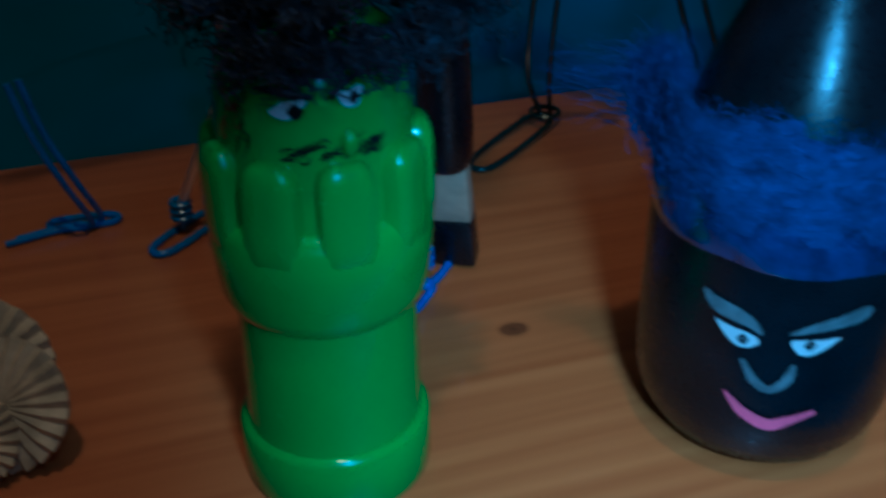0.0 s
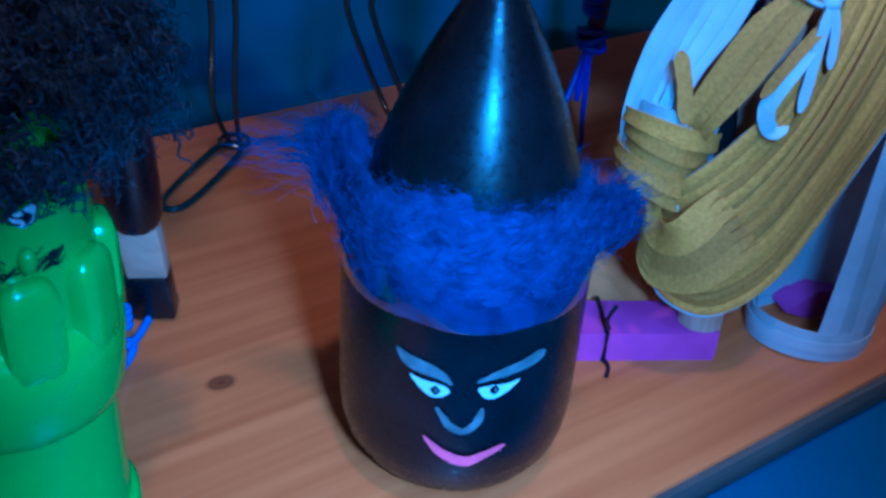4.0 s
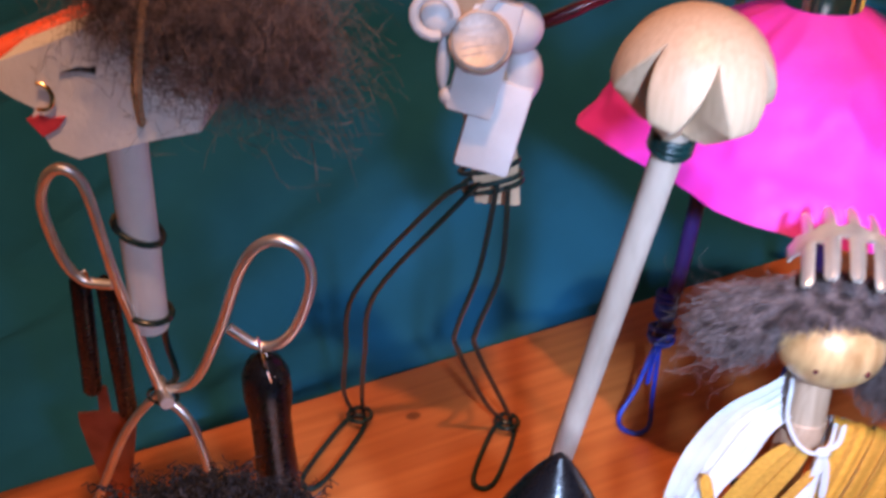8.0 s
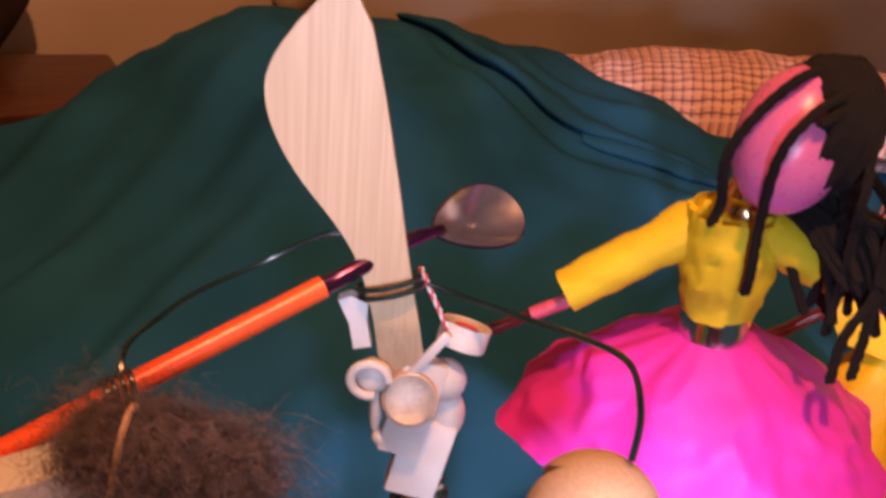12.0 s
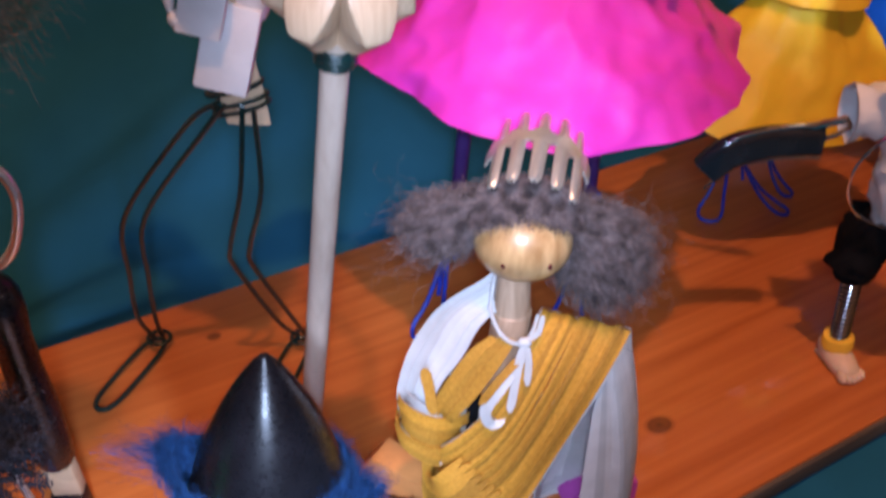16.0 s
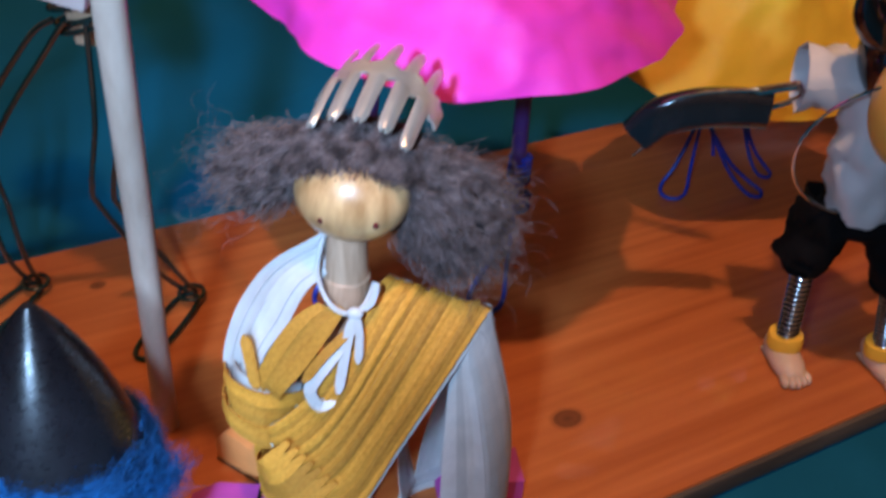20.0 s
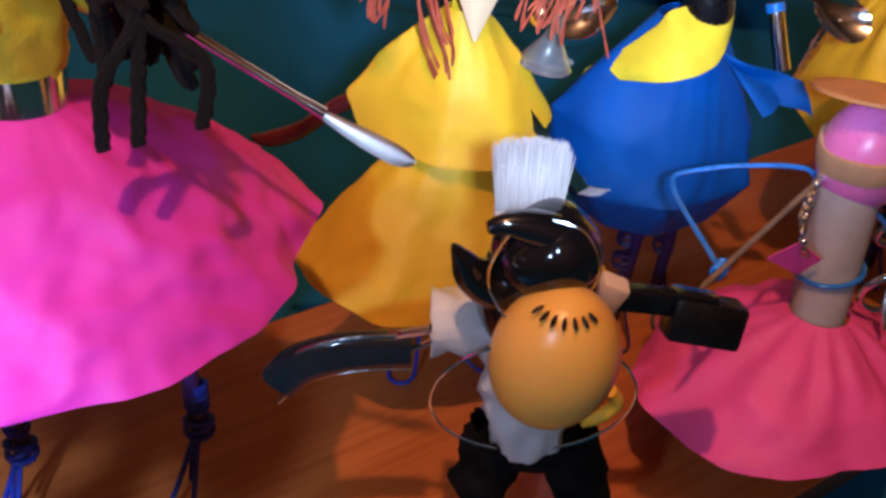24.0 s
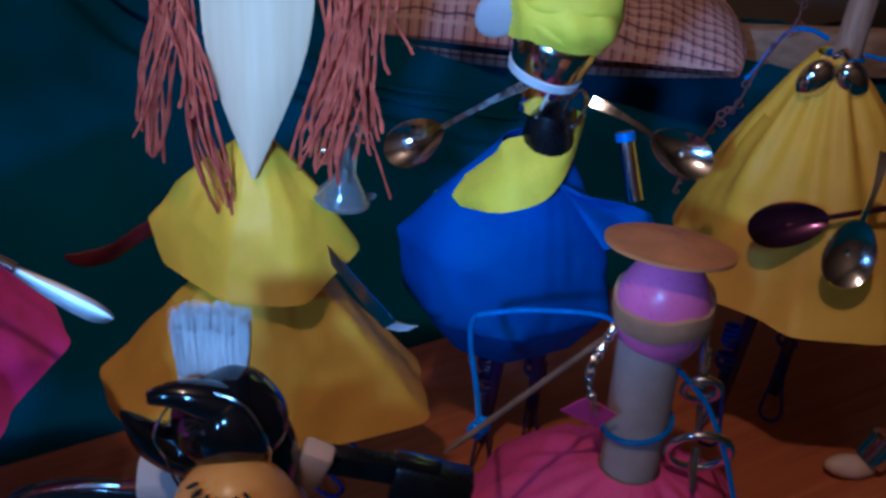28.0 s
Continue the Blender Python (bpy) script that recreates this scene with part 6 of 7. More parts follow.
        q = [c + Vector((math.sin(ph + i), math.cos(ph + 1.3 * i), math.sin(ph - i))) * 0.0008 for i, c in enumerate(spline([m @ c for c in p], 4))]
        s.tube(q, 0.00011, GREY_WOOL, 3)
    for _ in range(260):  # stray fibres
        lean = rng.choice((-1, 1, 1))
        root = m @ Vector((lean * rng.uniform(0.03, 0.05), rng.uniform(-0.006, 0.016), rng.uniform(0.150, 0.200) if lean > 0 else rng.uniform(0.172, 0.202)))
        curly(s, rng, root, m.to_3x3() @ Vector((lean * rng.uniform(0.2, 1), rng.gauss(0, 0.5), rng.gauss(-0.1, 0.5))), rng.uniform(0.010, 0.024), GREY_WOOL, 0.00009, 0.1, 0.004, 1.2, 9, 3)
    return s.done("strip_figure", label="bead-headed doll wrapped in ochre and white strips, grey woolly hair", category="doll", group="figures on the board", origin=(0.36, 0.04, 0))


def hair_comb():
    """A bright comb bent over the wool: an arched waist band with long tines to the front and the back."""
    root = empty("hair_comb", (0.3745, 0.0505, 0.2235), "bright metal hair comb with two rows of tines in grey wool", "comb")
    mid = Vector((0.3760, 0.0500, 0.2235))
    along = Vector((0.68, 0.73, 0.09)).normalized()
    up = along.cross(Vector((-0.77, 0.63, 0.06))).normalized()
    side = up.cross(-along).normalized()
    if side.x < 0:
        side = -side
    R = 0.0220

    def bent(x, y):
        return mid + side * (R * math.sin(x / R)) + up * (R * math.cos(x / R) - R - 6.4 * y * y) + along * y
    s = Shape()
    s.sheet(lambda u, v: bent(-0.0285 + 0.057 * u, (0.0062 - 0.0020 * math.cos(u * 10 * math.pi) * (0.08 < u < 0.92)) * (v - 0.5) * 1.5), 60, 4, COMBM, 0.0011)
    s.done("spine", root)
    for row, far in ((-1, 0.0250), (1, 0.0225)):
        for k in range(5):
            x = -0.0172 + 0.0086 * k

            def tine(u, v, x=x, row=row, far=far):
                half = 0.0024 * (1 - 0.22 * v) * (1 if v < 0.86 else math.sqrt(max(0.02, 1 - ((v - 0.86) / 0.14) ** 2)))
                return bent(x + half * (2 * u - 1), row * (0.0042 + (far - 0.0042) * v)) - up * 0.0011 * (2 * u - 1) ** 2
            s = Shape()
            s.sheet(tine, 8, 16, COMBM, 0.0010)
            s.done("tine", root)
    return root


def purple_shoe(place, turn, long, label, with_cord):
    root = empty("foam_block", (place[0], place[1], 0), label, "block", "purple blocks")
    s = Shape()
    s.slab(((-long / 2, 0.004), (-long / 2 + 0.010, 0.0), (long / 2, 0.0), (long / 2, 0.0125), (-long / 2 + 0.012, 0.0125)), pose(place[0], place[1], 0.0, 0, 0, turn), 0.021, PURPLE)
    s.done("block", root)
    if with_cord:
        s = Shape()
        m = pose(place[0], place[1], 0.0, 0, 0, turn) @ Matrix.Translation((-0.006, 0, 0))
        s.tube([m @ Vector(q) for q in ((0, -0.0114, 0.001), (0, -0.0114, 0.0132), (0.001, 0.0114, 0.0132), (0.001, 0.0114, 0.001))], 0.0009, BLACK, 8, True)
        s.tube(spline([m @ Vector(q) for q in ((0, -0.0118, 0.016), (-0.002, -0.014, 0.022), (0.001, -0.0125, 0.027))], 5), 0.0008, BLACK, 6)
        s.tube(spline([m @ Vector(q) for q in ((0, -0.0118, 0.002), (0.001, -0.016, 0.0012), (-0.001, -0.021, 0.0010))], 5), 0.0008, BLACK, 6)
        s.done("cord", root, "thin knotted black cord")
    return root


def wooden_wedge():
    s = Shape()
    m = pose(0.3470, 0.0930, 0.0, 0, 0, -62)
    s.slab(((-0.026, 0.001), (0.024, 0.001), (0.024, 0.006), (0.010, 0.018), (-0.020, 0.022), (-0.026, 0.014)), m, 0.018, LEATHER)
    root = empty("wedge", (0.347, 0.093, 0), "orange-brown wooden wedge edged in black, behind the purple block", "wedge")
    s.done("body", root)
    s = Shape()
    s.tube([m @ Vector((x, -0.0085, 0.0011)) for x in (-0.026, 0.0, 0.024)], 0.0011, BLACK, 6)
    s.done("cord", root, "black cord along its foot")
    return root


def egg_figure():
    """Little man with an orange egg for a head, black helmet, white shirt, black shorts and spring legs."""
    s = Shape()
    eye = Vector((-0.54, -0.84, 0))
    m = pose(0.6175, 0.0083, 0.1855, 16, 2, FACE)
    s.ball(m @ Matrix.Diagonal((0.0262, 0.0250, 0.0370, 1)), EGGSHELL, 40, 26, lambda d: 1 - 0.05 * d.z)
    for k in range(7):
        a = (k - 3) * 0.34 - 0.15
        q = Vector((0.0112 * math.sin(a) * 1.1 - 0.0015, -0.0108 * math.cos(a), 0.0340))
        s.ball(m @ Matrix.Translation(q) @ pose(0, 0, 0, 24, 0, math.degrees(a)) @ Matrix.Diagonal((0.0009, 0.0028, 0.0009, 1)), BLACK, 10, 6)
    # glossy helmet: a rounded shell with one hooked horn and a beaked crest
    h = pose(0.6185, 0.0248, 0.2255, 20, 0, FACE)
    s.ball(h @ pose(0.003, 0.002, -0.002) @ Matrix.Diagonal((0.0225, 0.0205, 0.0190, 1)), GLOSS, 36, 24, lambda d: 1 + 0.10 * math.sin(4 * d.x + 1) * max(0, d.z) - 0.10 * max(0, -d.x) * max(0, d.z))
    s.ball(pose(0.6255, 0.0314, 0.2000, 0, 0, FACE) @ Matrix.Diagonal((0.0255, 0.0180, 0.0330, 1)), GLOSS, 28, 18)
    horn = spline([h @ Vector(q) for q in ((-0.004, -0.003, -0.018), (-0.017, -0.004, -0.017), (-0.026, -0.005, -0.010), (-0.031, -0.005, 0.000), (-0.035, -0.004, 0.008))], 6)
    s.tube(horn, [0.0120 * (1 - (i / (len(horn) - 1)) ** 1.3) + 0.0007 for i in range(len(horn))], GLOSS, 16)
    crest = spline([h @ Vector(q) for q in ((0.008, 0.000, 0.008), (-0.004, -0.001, 0.015), (-0.014, -0.002, 0.0185), (-0.023, -0.004, 0.0185))], 6)
    s.tube(crest, [0.0095 * (1 - 0.75 * (i / (len(crest) - 1)) ** 1.2) for i in range(len(crest))], GLOSS, 16)
    for sx in (-1, 1):
        s.tube(spline([h @ Vector(q) for q in ((sx * 0.020, -0.012, -0.010), (sx * 0.021, -0.012, 0.006), (sx * 0.013, -0.005, 0.019), (0.0, -0.001, 0.0205))], 6), 0.0006, STEEL, 6)
        s.tube(spline([h @ Vector(q) for q in ((sx * 0.020, -0.012, -0.010), (sx * 0.012, -0.022, -0.016), (0.0, -0.025, -0.015))], 6), 0.0006, STEEL, 6)
    # torso, sleeves, arms
    def shirt(u, v):
        w = 2 * math.pi * (1 - u)
        r = 0.0185 + 0.006 * v * (1 - v) * 4 * 0.5
        q = Vector((0.6420 - 0.010 * v + r * math.cos(w), 0.0420 + 0.002 * v + r * 0.85 * math.sin(w), 0.102 + 0.090 * v))
        return q + Vector((math.cos(w), math.sin(w), 0)) * crumple(q, 95, 0.0045, 8)
    s.sheet(shirt, 40, 16, WHITE, 0.0006)
    for a, b, r0, r1 in (((0.622, 0.050, 0.174), (0.598, 0.0660, 0.173), 0.0125, 0.0150),):
        a, b = Vector(a), Vector(b)
        k = upright(a, b - a)
        n = (b - a).length

        def sleeve(u, v):
            w = 2 * math.pi * u
            q = k @ Vector(((r0 + (r1 - r0) * v) * math.cos(w), (r0 + (r1 - r0) * v) * math.sin(w), n * v))
            return q + Vector((0, 0, 1)) * crumple(q, 110, 0.004, 2)
        s.sheet(sleeve, 30, 8, WHITE, 0.0006)
    s.block((0.0130, 0.0100, 0.0230), pose(0.6530, 0.0200, 0.1930, 10, 22, FACE), SKIN, 0.0022)
    s.block((0.034, 0.0080, 0.0110), pose(0.6730, 0.0180, 0.1870, 0, 6, FACE), BLACK, 0.0010)
    s.tube(spline([(0.598, 0.066, 0.168), (0.590, 0.075, 0.163), (0.586, 0.080, 0.160)], 5), 0.0022, STEEL, 8)
    # hand, yellow
    s.tube(spline([(0.662, 0.0150, 0.142), (0.668, 0.0150, 0.132), (0.664, 0.0200, 0.122), (0.656, 0.0240, 0.120)], 5), 0.0034, YELLOWBAND, 10)
    # shorts
    for leg, hip, knee in ((0, (0.632, 0.050, 0.094), (0.6255, 0.0525, 0.066)), (1, (0.656, 0.0350, 0.094), (0.6665, 0.0270, 0.058))):
        hip, knee = Vector(hip), Vector(knee)
        k = upright(hip + Vector((0, 0, 0.012)), knee - hip)
        n = (knee - hip).length + 0.010

        def shorts(u, v):
            w = 2 * math.pi * u
            r = 0.0165 - 0.003 * v
            q = k @ Vector((r * math.cos(w), r * math.sin(w), n * v))
            return q + Vector((math.cos(w), math.sin(w), 0.3)) * crumple(q, 120, 0.0045, 3 + leg)
        s.sheet(shorts, 32, 10, CLOTHBLACK, 0.0008)
        s.ball(Matrix.Translation(knee) @ Matrix.Diagonal((0.0120, 0.0110, 0.005, 1)), CLOTHBLACK, 16, 8)
    s.ball(local(0.644, 0.0425, 0.099) @ Matrix.Diagonal((0.0255, 0.0175, 0.0130, 1)), CLOTHBLACK, 24, 12, lambda d: 1 + 0.08 * noise.noise(d * 4))
    # spring legs and rubber feet
    for top, low, heel, toe in (((0.6255, 0.0520, 0.070), (0.6285, 0.0500, 0.016), (0.6320, 0.0600), (0.6215, 0.0290)), ((0.6670, 0.0265, 0.062), (0.6735, 0.0215, 0.016), (0.6790, 0.0330), (0.6720, 0.0010))):
        top, low = Vector(top), Vector(low)
        s.tube([top + Vector((0, 0, 0.006)), low - Vector((0, 0, 0.004))], 0.0048, CLEAR_BAND, 12)
        d = (low - top).normalized()
        a = d.orthogonal().normalized()
        b = d.cross(a)
        n = 190
        s.tube([top.lerp(low, i / n) + (a * math.cos(i * 0.55) + b * math.sin(i * 0.55)) * 0.0056 for i in range(n + 1)], 0.00085, STEEL, 5)
        s.lathe(((0.0062, -0.005), (0.0092, -0.0035), (0.0096, 0.001), (0.0090, 0.0045), (0.0058, 0.0050)), upright(low, -d), YELLOWBAND, 24, lambda r, z, w: (r * (1 + 0.08 * math.sin(3 * w)), z + 0.001 * math.sin(2 * w)))
        heel, toe = Vector((*heel, 0)), Vector((*toe, 0))
        f = (toe - heel)
        ang = math.degrees(math.atan2(f.y, f.x)) + 90
        long = f.length
        mid = heel.lerp(toe, 0.42)
        s.ball(pose(mid.x, mid.y, 0.0062, 8, 0, ang) @ Matrix.Diagonal((0.0088, long * 0.56, 0.0080, 1)), SKIN, 28, 16, lambda q: 1 + 0.16 * max(0, -q.y) * abs(q.x))
        for i in range(5):
            u = (-0.0068 + 0.0034 * i)
            tip = pose(toe.x, toe.y, 0, 0, 0, ang) @ Vector((u, 0.0035 + 0.0012 * abs(i - 1.5) - 0.003, 0.0036))
            s.ball(pose(tip.x, tip.y, tip.z, 0, 0, ang) @ Matrix.Diagonal((0.0021, 0.0046, 0.0034, 1)), SKIN, 12, 8)
        s.block((0.012, long * 0.9, 0.0016), pose(mid.x, mid.y, 0.0008, 0, 0, ang), SKIN, 0.0004)
    # brush head-dress
    return s.done("egg_figure", label="little man with orange egg face, black helmet, shorts and spring legs", category="doll", group="figures on the board", origin=(0.64, 0.04, 0))


def wire_hoop():
    s = Shape()
    c, u, v = Vector((0.6215, 0.0215, 0.150)), Vector((0.84, -0.54, 0)), Vector((-0.18, -0.28, 0.94))
    s.tube([c + u * 0.0440 * math.cos(w) + v * 0.0470 * math.sin(w) for w in [i * 0.0982 for i in range(64)]], 0.0007, STEEL, 6, True)
    return s.done("wire_hoop", label="thin bright steel wire hoop hung on the egg-headed figure", category="hoop")


def paint_brush():
    root = empty("paint_brush", (0.621, 0.038, 0.226), "flat white-bristled brush standing in a black helmet", "brush")
    m = pose(0.6215, 0.0380, 0.2300, -6, -1, FACE)
    s = Shape()
    s.block((0.0265, 0.0085, 0.012), m @ Matrix.Translation((0, 0, 0.001)), WHITE, 0.001)
    s.done("ferrule", root, "white painted ferrule")
    s = Shape()
    s.block((0.0262, 0.0080, 0.020), m @ Matrix.Translation((0, 0, 0.016)), BRISTLE, 0.001)
    rng = random.Random(5)
    for k in range(900):
        x, y = rng.uniform(-0.0128, 0.0128), rng.uniform(-0.0038, 0.0038)
        q = m @ Vector((x, y, 0.006))
        e = m @ Vector((x * 1.12 + rng.gauss(0, 0.0006), y * 1.3 + rng.gauss(0, 0.0006), 0.0345 + rng.uniform(-0.002, 0.0012) - 12 * x * x))
        s.tube([q, q.lerp(e, 0.6), e], [0.00028, 0.00026, 0.00012], BRISTLE, 3)
    s.done("bristles", root, "soft white bristles")
    return root


def bottle_opener():
    root = empty("bottle_opener", (0.568, 0.092, 0.13), "dark glossy curved handle with chrome edge, held out on a wire", "opener")
    p = [(0.5440, 0.1075, 0.1310), (0.5530, 0.1018, 0.1425), (0.5670, 0.0926, 0.1492), (0.5820, 0.0830, 0.1520), (0.5945, 0.0752, 0.1525)]
    q = spline(p, 8)
    n = Vector((-0.54, -0.84, 0))

    def body(u, v):
        i = min(len(q) - 1, int(round(v * (len(q) - 1))))
        d = (q[min(i + 1, len(q) - 1)] - q[max(i - 1, 0)]).normalized()
        side = d.cross(n).normalized()
        w = 2 * math.pi * u
        ease = 0.86 + 0.14 * math.sin(math.pi * min(1.0, v + 0.12))
        flat = lambda c, e: math.copysign(abs(c) ** e, c)  # noqa: E731
        return q[i] + side * 0.0100 * ease * flat(math.cos(w), 0.55) + n * 0.0052 * flat(math.sin(w), 0.7)
    s = Shape()
    s.sheet(body, 32, len(q) - 1, BLADE)
    rows = [[body(k / 32, e) for k in range(32)] for e in (0.0, 1.0)]
    for ring_of in rows:
        s.add(ring_of, [tuple(range(32))], BLADE)
    s.done("handle", root)
    s = Shape()
    s.tube([c + Vector((-0.0015, -0.0025, 0.0098)) for c in q], 0.0011, STEEL, 8)
    s.tube([c + Vector((-0.0015, -0.0025, -0.0094)) for c in q], 0.0007, STEEL, 8)
    s.done("trim", root, "thin chrome trim")
    s = Shape()
    s.tube(spline([(0.594, 0.076, 0.152), (0.600, 0.070, 0.157), (0.604, 0.0665, 0.162), (0.600, 0.0680, 0.1680)], 6), 0.0014, STEEL, 8)
    s.done("hook", root, "twisted steel hook")
    return root


def pocket_torch():
    root = empty("marker_cap", (0.700, 0.003, 0.158), "squared black plastic cap held out by the egg-headed figure", "plastic cap")
    s = Shape()
    s.block((0.034, 0.017, 0.0210), pose(0.6990, 0.0020, 0.1760, -14, 10, FACE), BLACK, 0.0028)
    s.done("body", root)
    s = Shape()
    s.block((0.020, 0.010, 0.004), pose(0.6945, 0.0060, 0.1885, -14, 10, FACE), GLOSS, 0.001)
    s.done("clip", root)
    return root


def yellow_figure():
    """Doll with a wooden spoon face, rust yarn hair, and yellow paper cape over a yellow skirt."""
    s = Shape()
    for foot in ((0.708, 0.224), (0.748, 0.232)):
        s.tube([(foot[0], foot[1], 0.046), (foot[0] - 0.006, foot[1] - 0.012, 0.13)], 0.0042, PURPLELEG, 12)
    cord_foot(s, (0.7080, 0.224, 0), (((0.680, 0.210), 0.014), ((0.738, 0.188), 0.013)), None, 0.0013)
    cord_foot(s, (0.748, 0.232, 0), (((0.762, 0.205), 0.012),), None, 0.0013)
    faceted(s, [ring(0.692, 0.178, 0.205, 0.016), [(0.611, 0.226, 0.120), (0.607, 0.189, 0.112), (0.628, 0.153, 0.100), (0.690, 0.128, 0.098), (0.764, 0.114, 0.104), (0.785, 0.165, 0.106), (0.755, 0.235, 0.106), (0.670, 0.252, 0.104)]], YELLOW, 0.6, 24, 150, 4, 0.0, 0.0003, ridges=0.004)
    faceted(s, [ring(0.692, 0.181, 0.262, 0.009), [(0.645, 0.220, 0.211), (0.646, 0.206, 0.189), (0.664, 0.158, 0.187), (0.688, 0.144, 0.185), (0.702, 0.140, 0.185), (0.742, 0.160, 0.198), (0.740, 0.200, 0.206), (0.690, 0.232, 0.214)]], YELLOW, 3.3, 20, 140, 3, 0.003, 0.0003, ridges=0.003)
    for k in range(3):
        a = 2.4 * k
        s.slab(((-0.006, 0), (0.006, 0), (0.003, 0.022), (-0.003, 0.020)), pose(0.694 + 0.006 * math.cos(a), 0.181 + 0.006 * math.sin(a), 0.246, 10 * math.cos(a), 12 * math.sin(a), FACE + 40 * k), 0.0007, YELLOW)
    # face: the bowl of a wooden spoon, point down
    m = pose(0.6895, 0.1700, 0.0, 0, 0, FACE)

    def face(u, v):
        z = 0.251 + 0.177 * v
        half = 0.0010 + 0.0251 * math.sin(min(1.0, v / 0.50) * math.pi / 2) ** 1.08
        if v > 0.74:
            half = 0.0261 * math.sqrt(max(0.0, 1 - ((v - 0.74) / 0.26) ** 2))
        k = 2 * u - 1
        lean = -0.012 * (v - 0.3) - 0.0135 * (1 - v) ** 3
        return m @ Vector((k * half + 0.0003 + 0.0042 * v + 0.0100 * v * v, lean - 0.007 * (1 - k * k) * min(1, half / 0.02), z))
    s.sheet(face, 16, 48, SPOONWOOD, 0.004)
    rng = random.Random(41)

    def yarn(path, r):
        p = spline(path, 7)
        ph, sway = rng.uniform(0, 6), rng.uniform(0.0010, 0.0036)
        p = [c + Vector((math.sin(i * 0.55 + ph), -math.sin(i * 0.5 + ph), 0.3 * math.sin(i * 0.7))) * sway * min(1, i / 8) for i, c in enumerate(p)]
        for turn in (0, math.pi):
            s.tube([c + Vector((0.84 * math.cos(i * 1.5 + turn), -0.54 * math.cos(i * 1.5 + turn), 0.3 * math.sin(i * 1.5 + turn))) * r * 0.72 for i, c in enumerate(p)], r * 0.62, REDYARN, 5)

    def lock(count, shape, spread, low, r=0.0008):
        """One bunch of yarn ends that falls together and frays at the tip."""
        for _ in range(count):
            e = [rng.gauss(0, spread) for _ in range(3)]
            drop = rng.uniform(*low)
            q = [Vector(c) + Vector((e[0] * (0.4 + 0.35 * i), e[1], 0.0)) for i, c in enumerate(shape)]
            q[-1].z += drop
            q[-2].z += drop * 0.5
            yarn([m @ Vector((0.004, 0.0, 0.424))] + [m @ c for c in q], r * rng.uniform(0.75, 1.2))
    # thin locks hang apart on one side, a thick bunch on the other
    lock(9, ((-0.020, -0.004, 0.412), (-0.036, -0.003, 0.372), (-0.043, -0.004, 0.325), (-0.054, -0.005, 0.272)), 0.0022, (-0.014, 0.014))
    lock(8, ((-0.018, -0.004, 0.412), (-0.031, -0.004, 0.372), (-0.037, -0.006, 0.320), (-0.050, -0.008, 0.258)), 0.0018, (-0.004, 0.012))
    lock(12, ((-0.016, -0.004, 0.412), (-0.029, -0.003, 0.372), (-0.030, -0.004, 0.310), (-0.014, -0.012, 0.246)), 0.0019, (-0.018, 0.016))
    lock(20, ((0.024, -0.004, 0.412), (0.043, -0.003, 0.372), (0.046, -0.006, 0.322), (0.040, -0.010, 0.262)), 0.0030, (-0.010, 0.030))
    lock(16, ((0.024, -0.006, 0.412), (0.042, -0.006, 0.372), (0.041, -0.009, 0.318), (0.028, -0.012, 0.266)), 0.0028, (-0.010, 0.034))
    lock(9, ((0.028, -0.004, 0.412), (0.050, -0.003, 0.376), (0.055, -0.004, 0.330), (0.056, -0.006, 0.282)), 0.0030, (-0.012, 0.036))
    lock(5, ((-0.022, -0.004, 0.412), (-0.040, -0.004, 0.366), (-0.030, -0.006, 0.318), (-0.022, -0.010, 0.286)), 0.0040, (-0.012, 0.010))
    lock(7, ((0.026, -0.008, 0.412), (0.046, -0.010, 0.380), (0.060, -0.008, 0.352), (0.066, -0.008, 0.330)), 0.0045, (-0.016, 0.020), 0.0006)
    lock(8, ((0.022, -0.010, 0.412), (0.038, -0.010, 0.366), (0.046, -0.012, 0.310), (0.054, -0.012, 0.262)), 0.0050, (-0.020, 0.020), 0.0007)
    for place, mt in (((-0.026, -0.004, 0.282), DARKRED), ((0.034, 0.004, 0.262), GOLDEN)):
        s.ball(m @ Matrix.Translation(place) @ Matrix.Diagonal((0.0065, 0.0065, 0.0075, 1)), mt, 16, 10)
    # dark red arm
    s.tube(spline([(0.668, 0.212, 0.206), (0.648, 0.227, 0.199), (0.628, 0.241, 0.181), (0.613, 0.251, 0.1745), (0.605, 0.256, 0.1760)], 6), [0.0046] * 12 + [0.0050] * 6 + [0.0045, 0.004, 0.0036, 0.003, 0.0026, 0.002, 0.001], DARKRED, 12)
    return s.done("spoon_faced_figure", label="doll with wooden spoon face, rust yarn hair and yellow paper cape", category="doll", group="figures on the board", origin=(0.69, 0.18, 0))


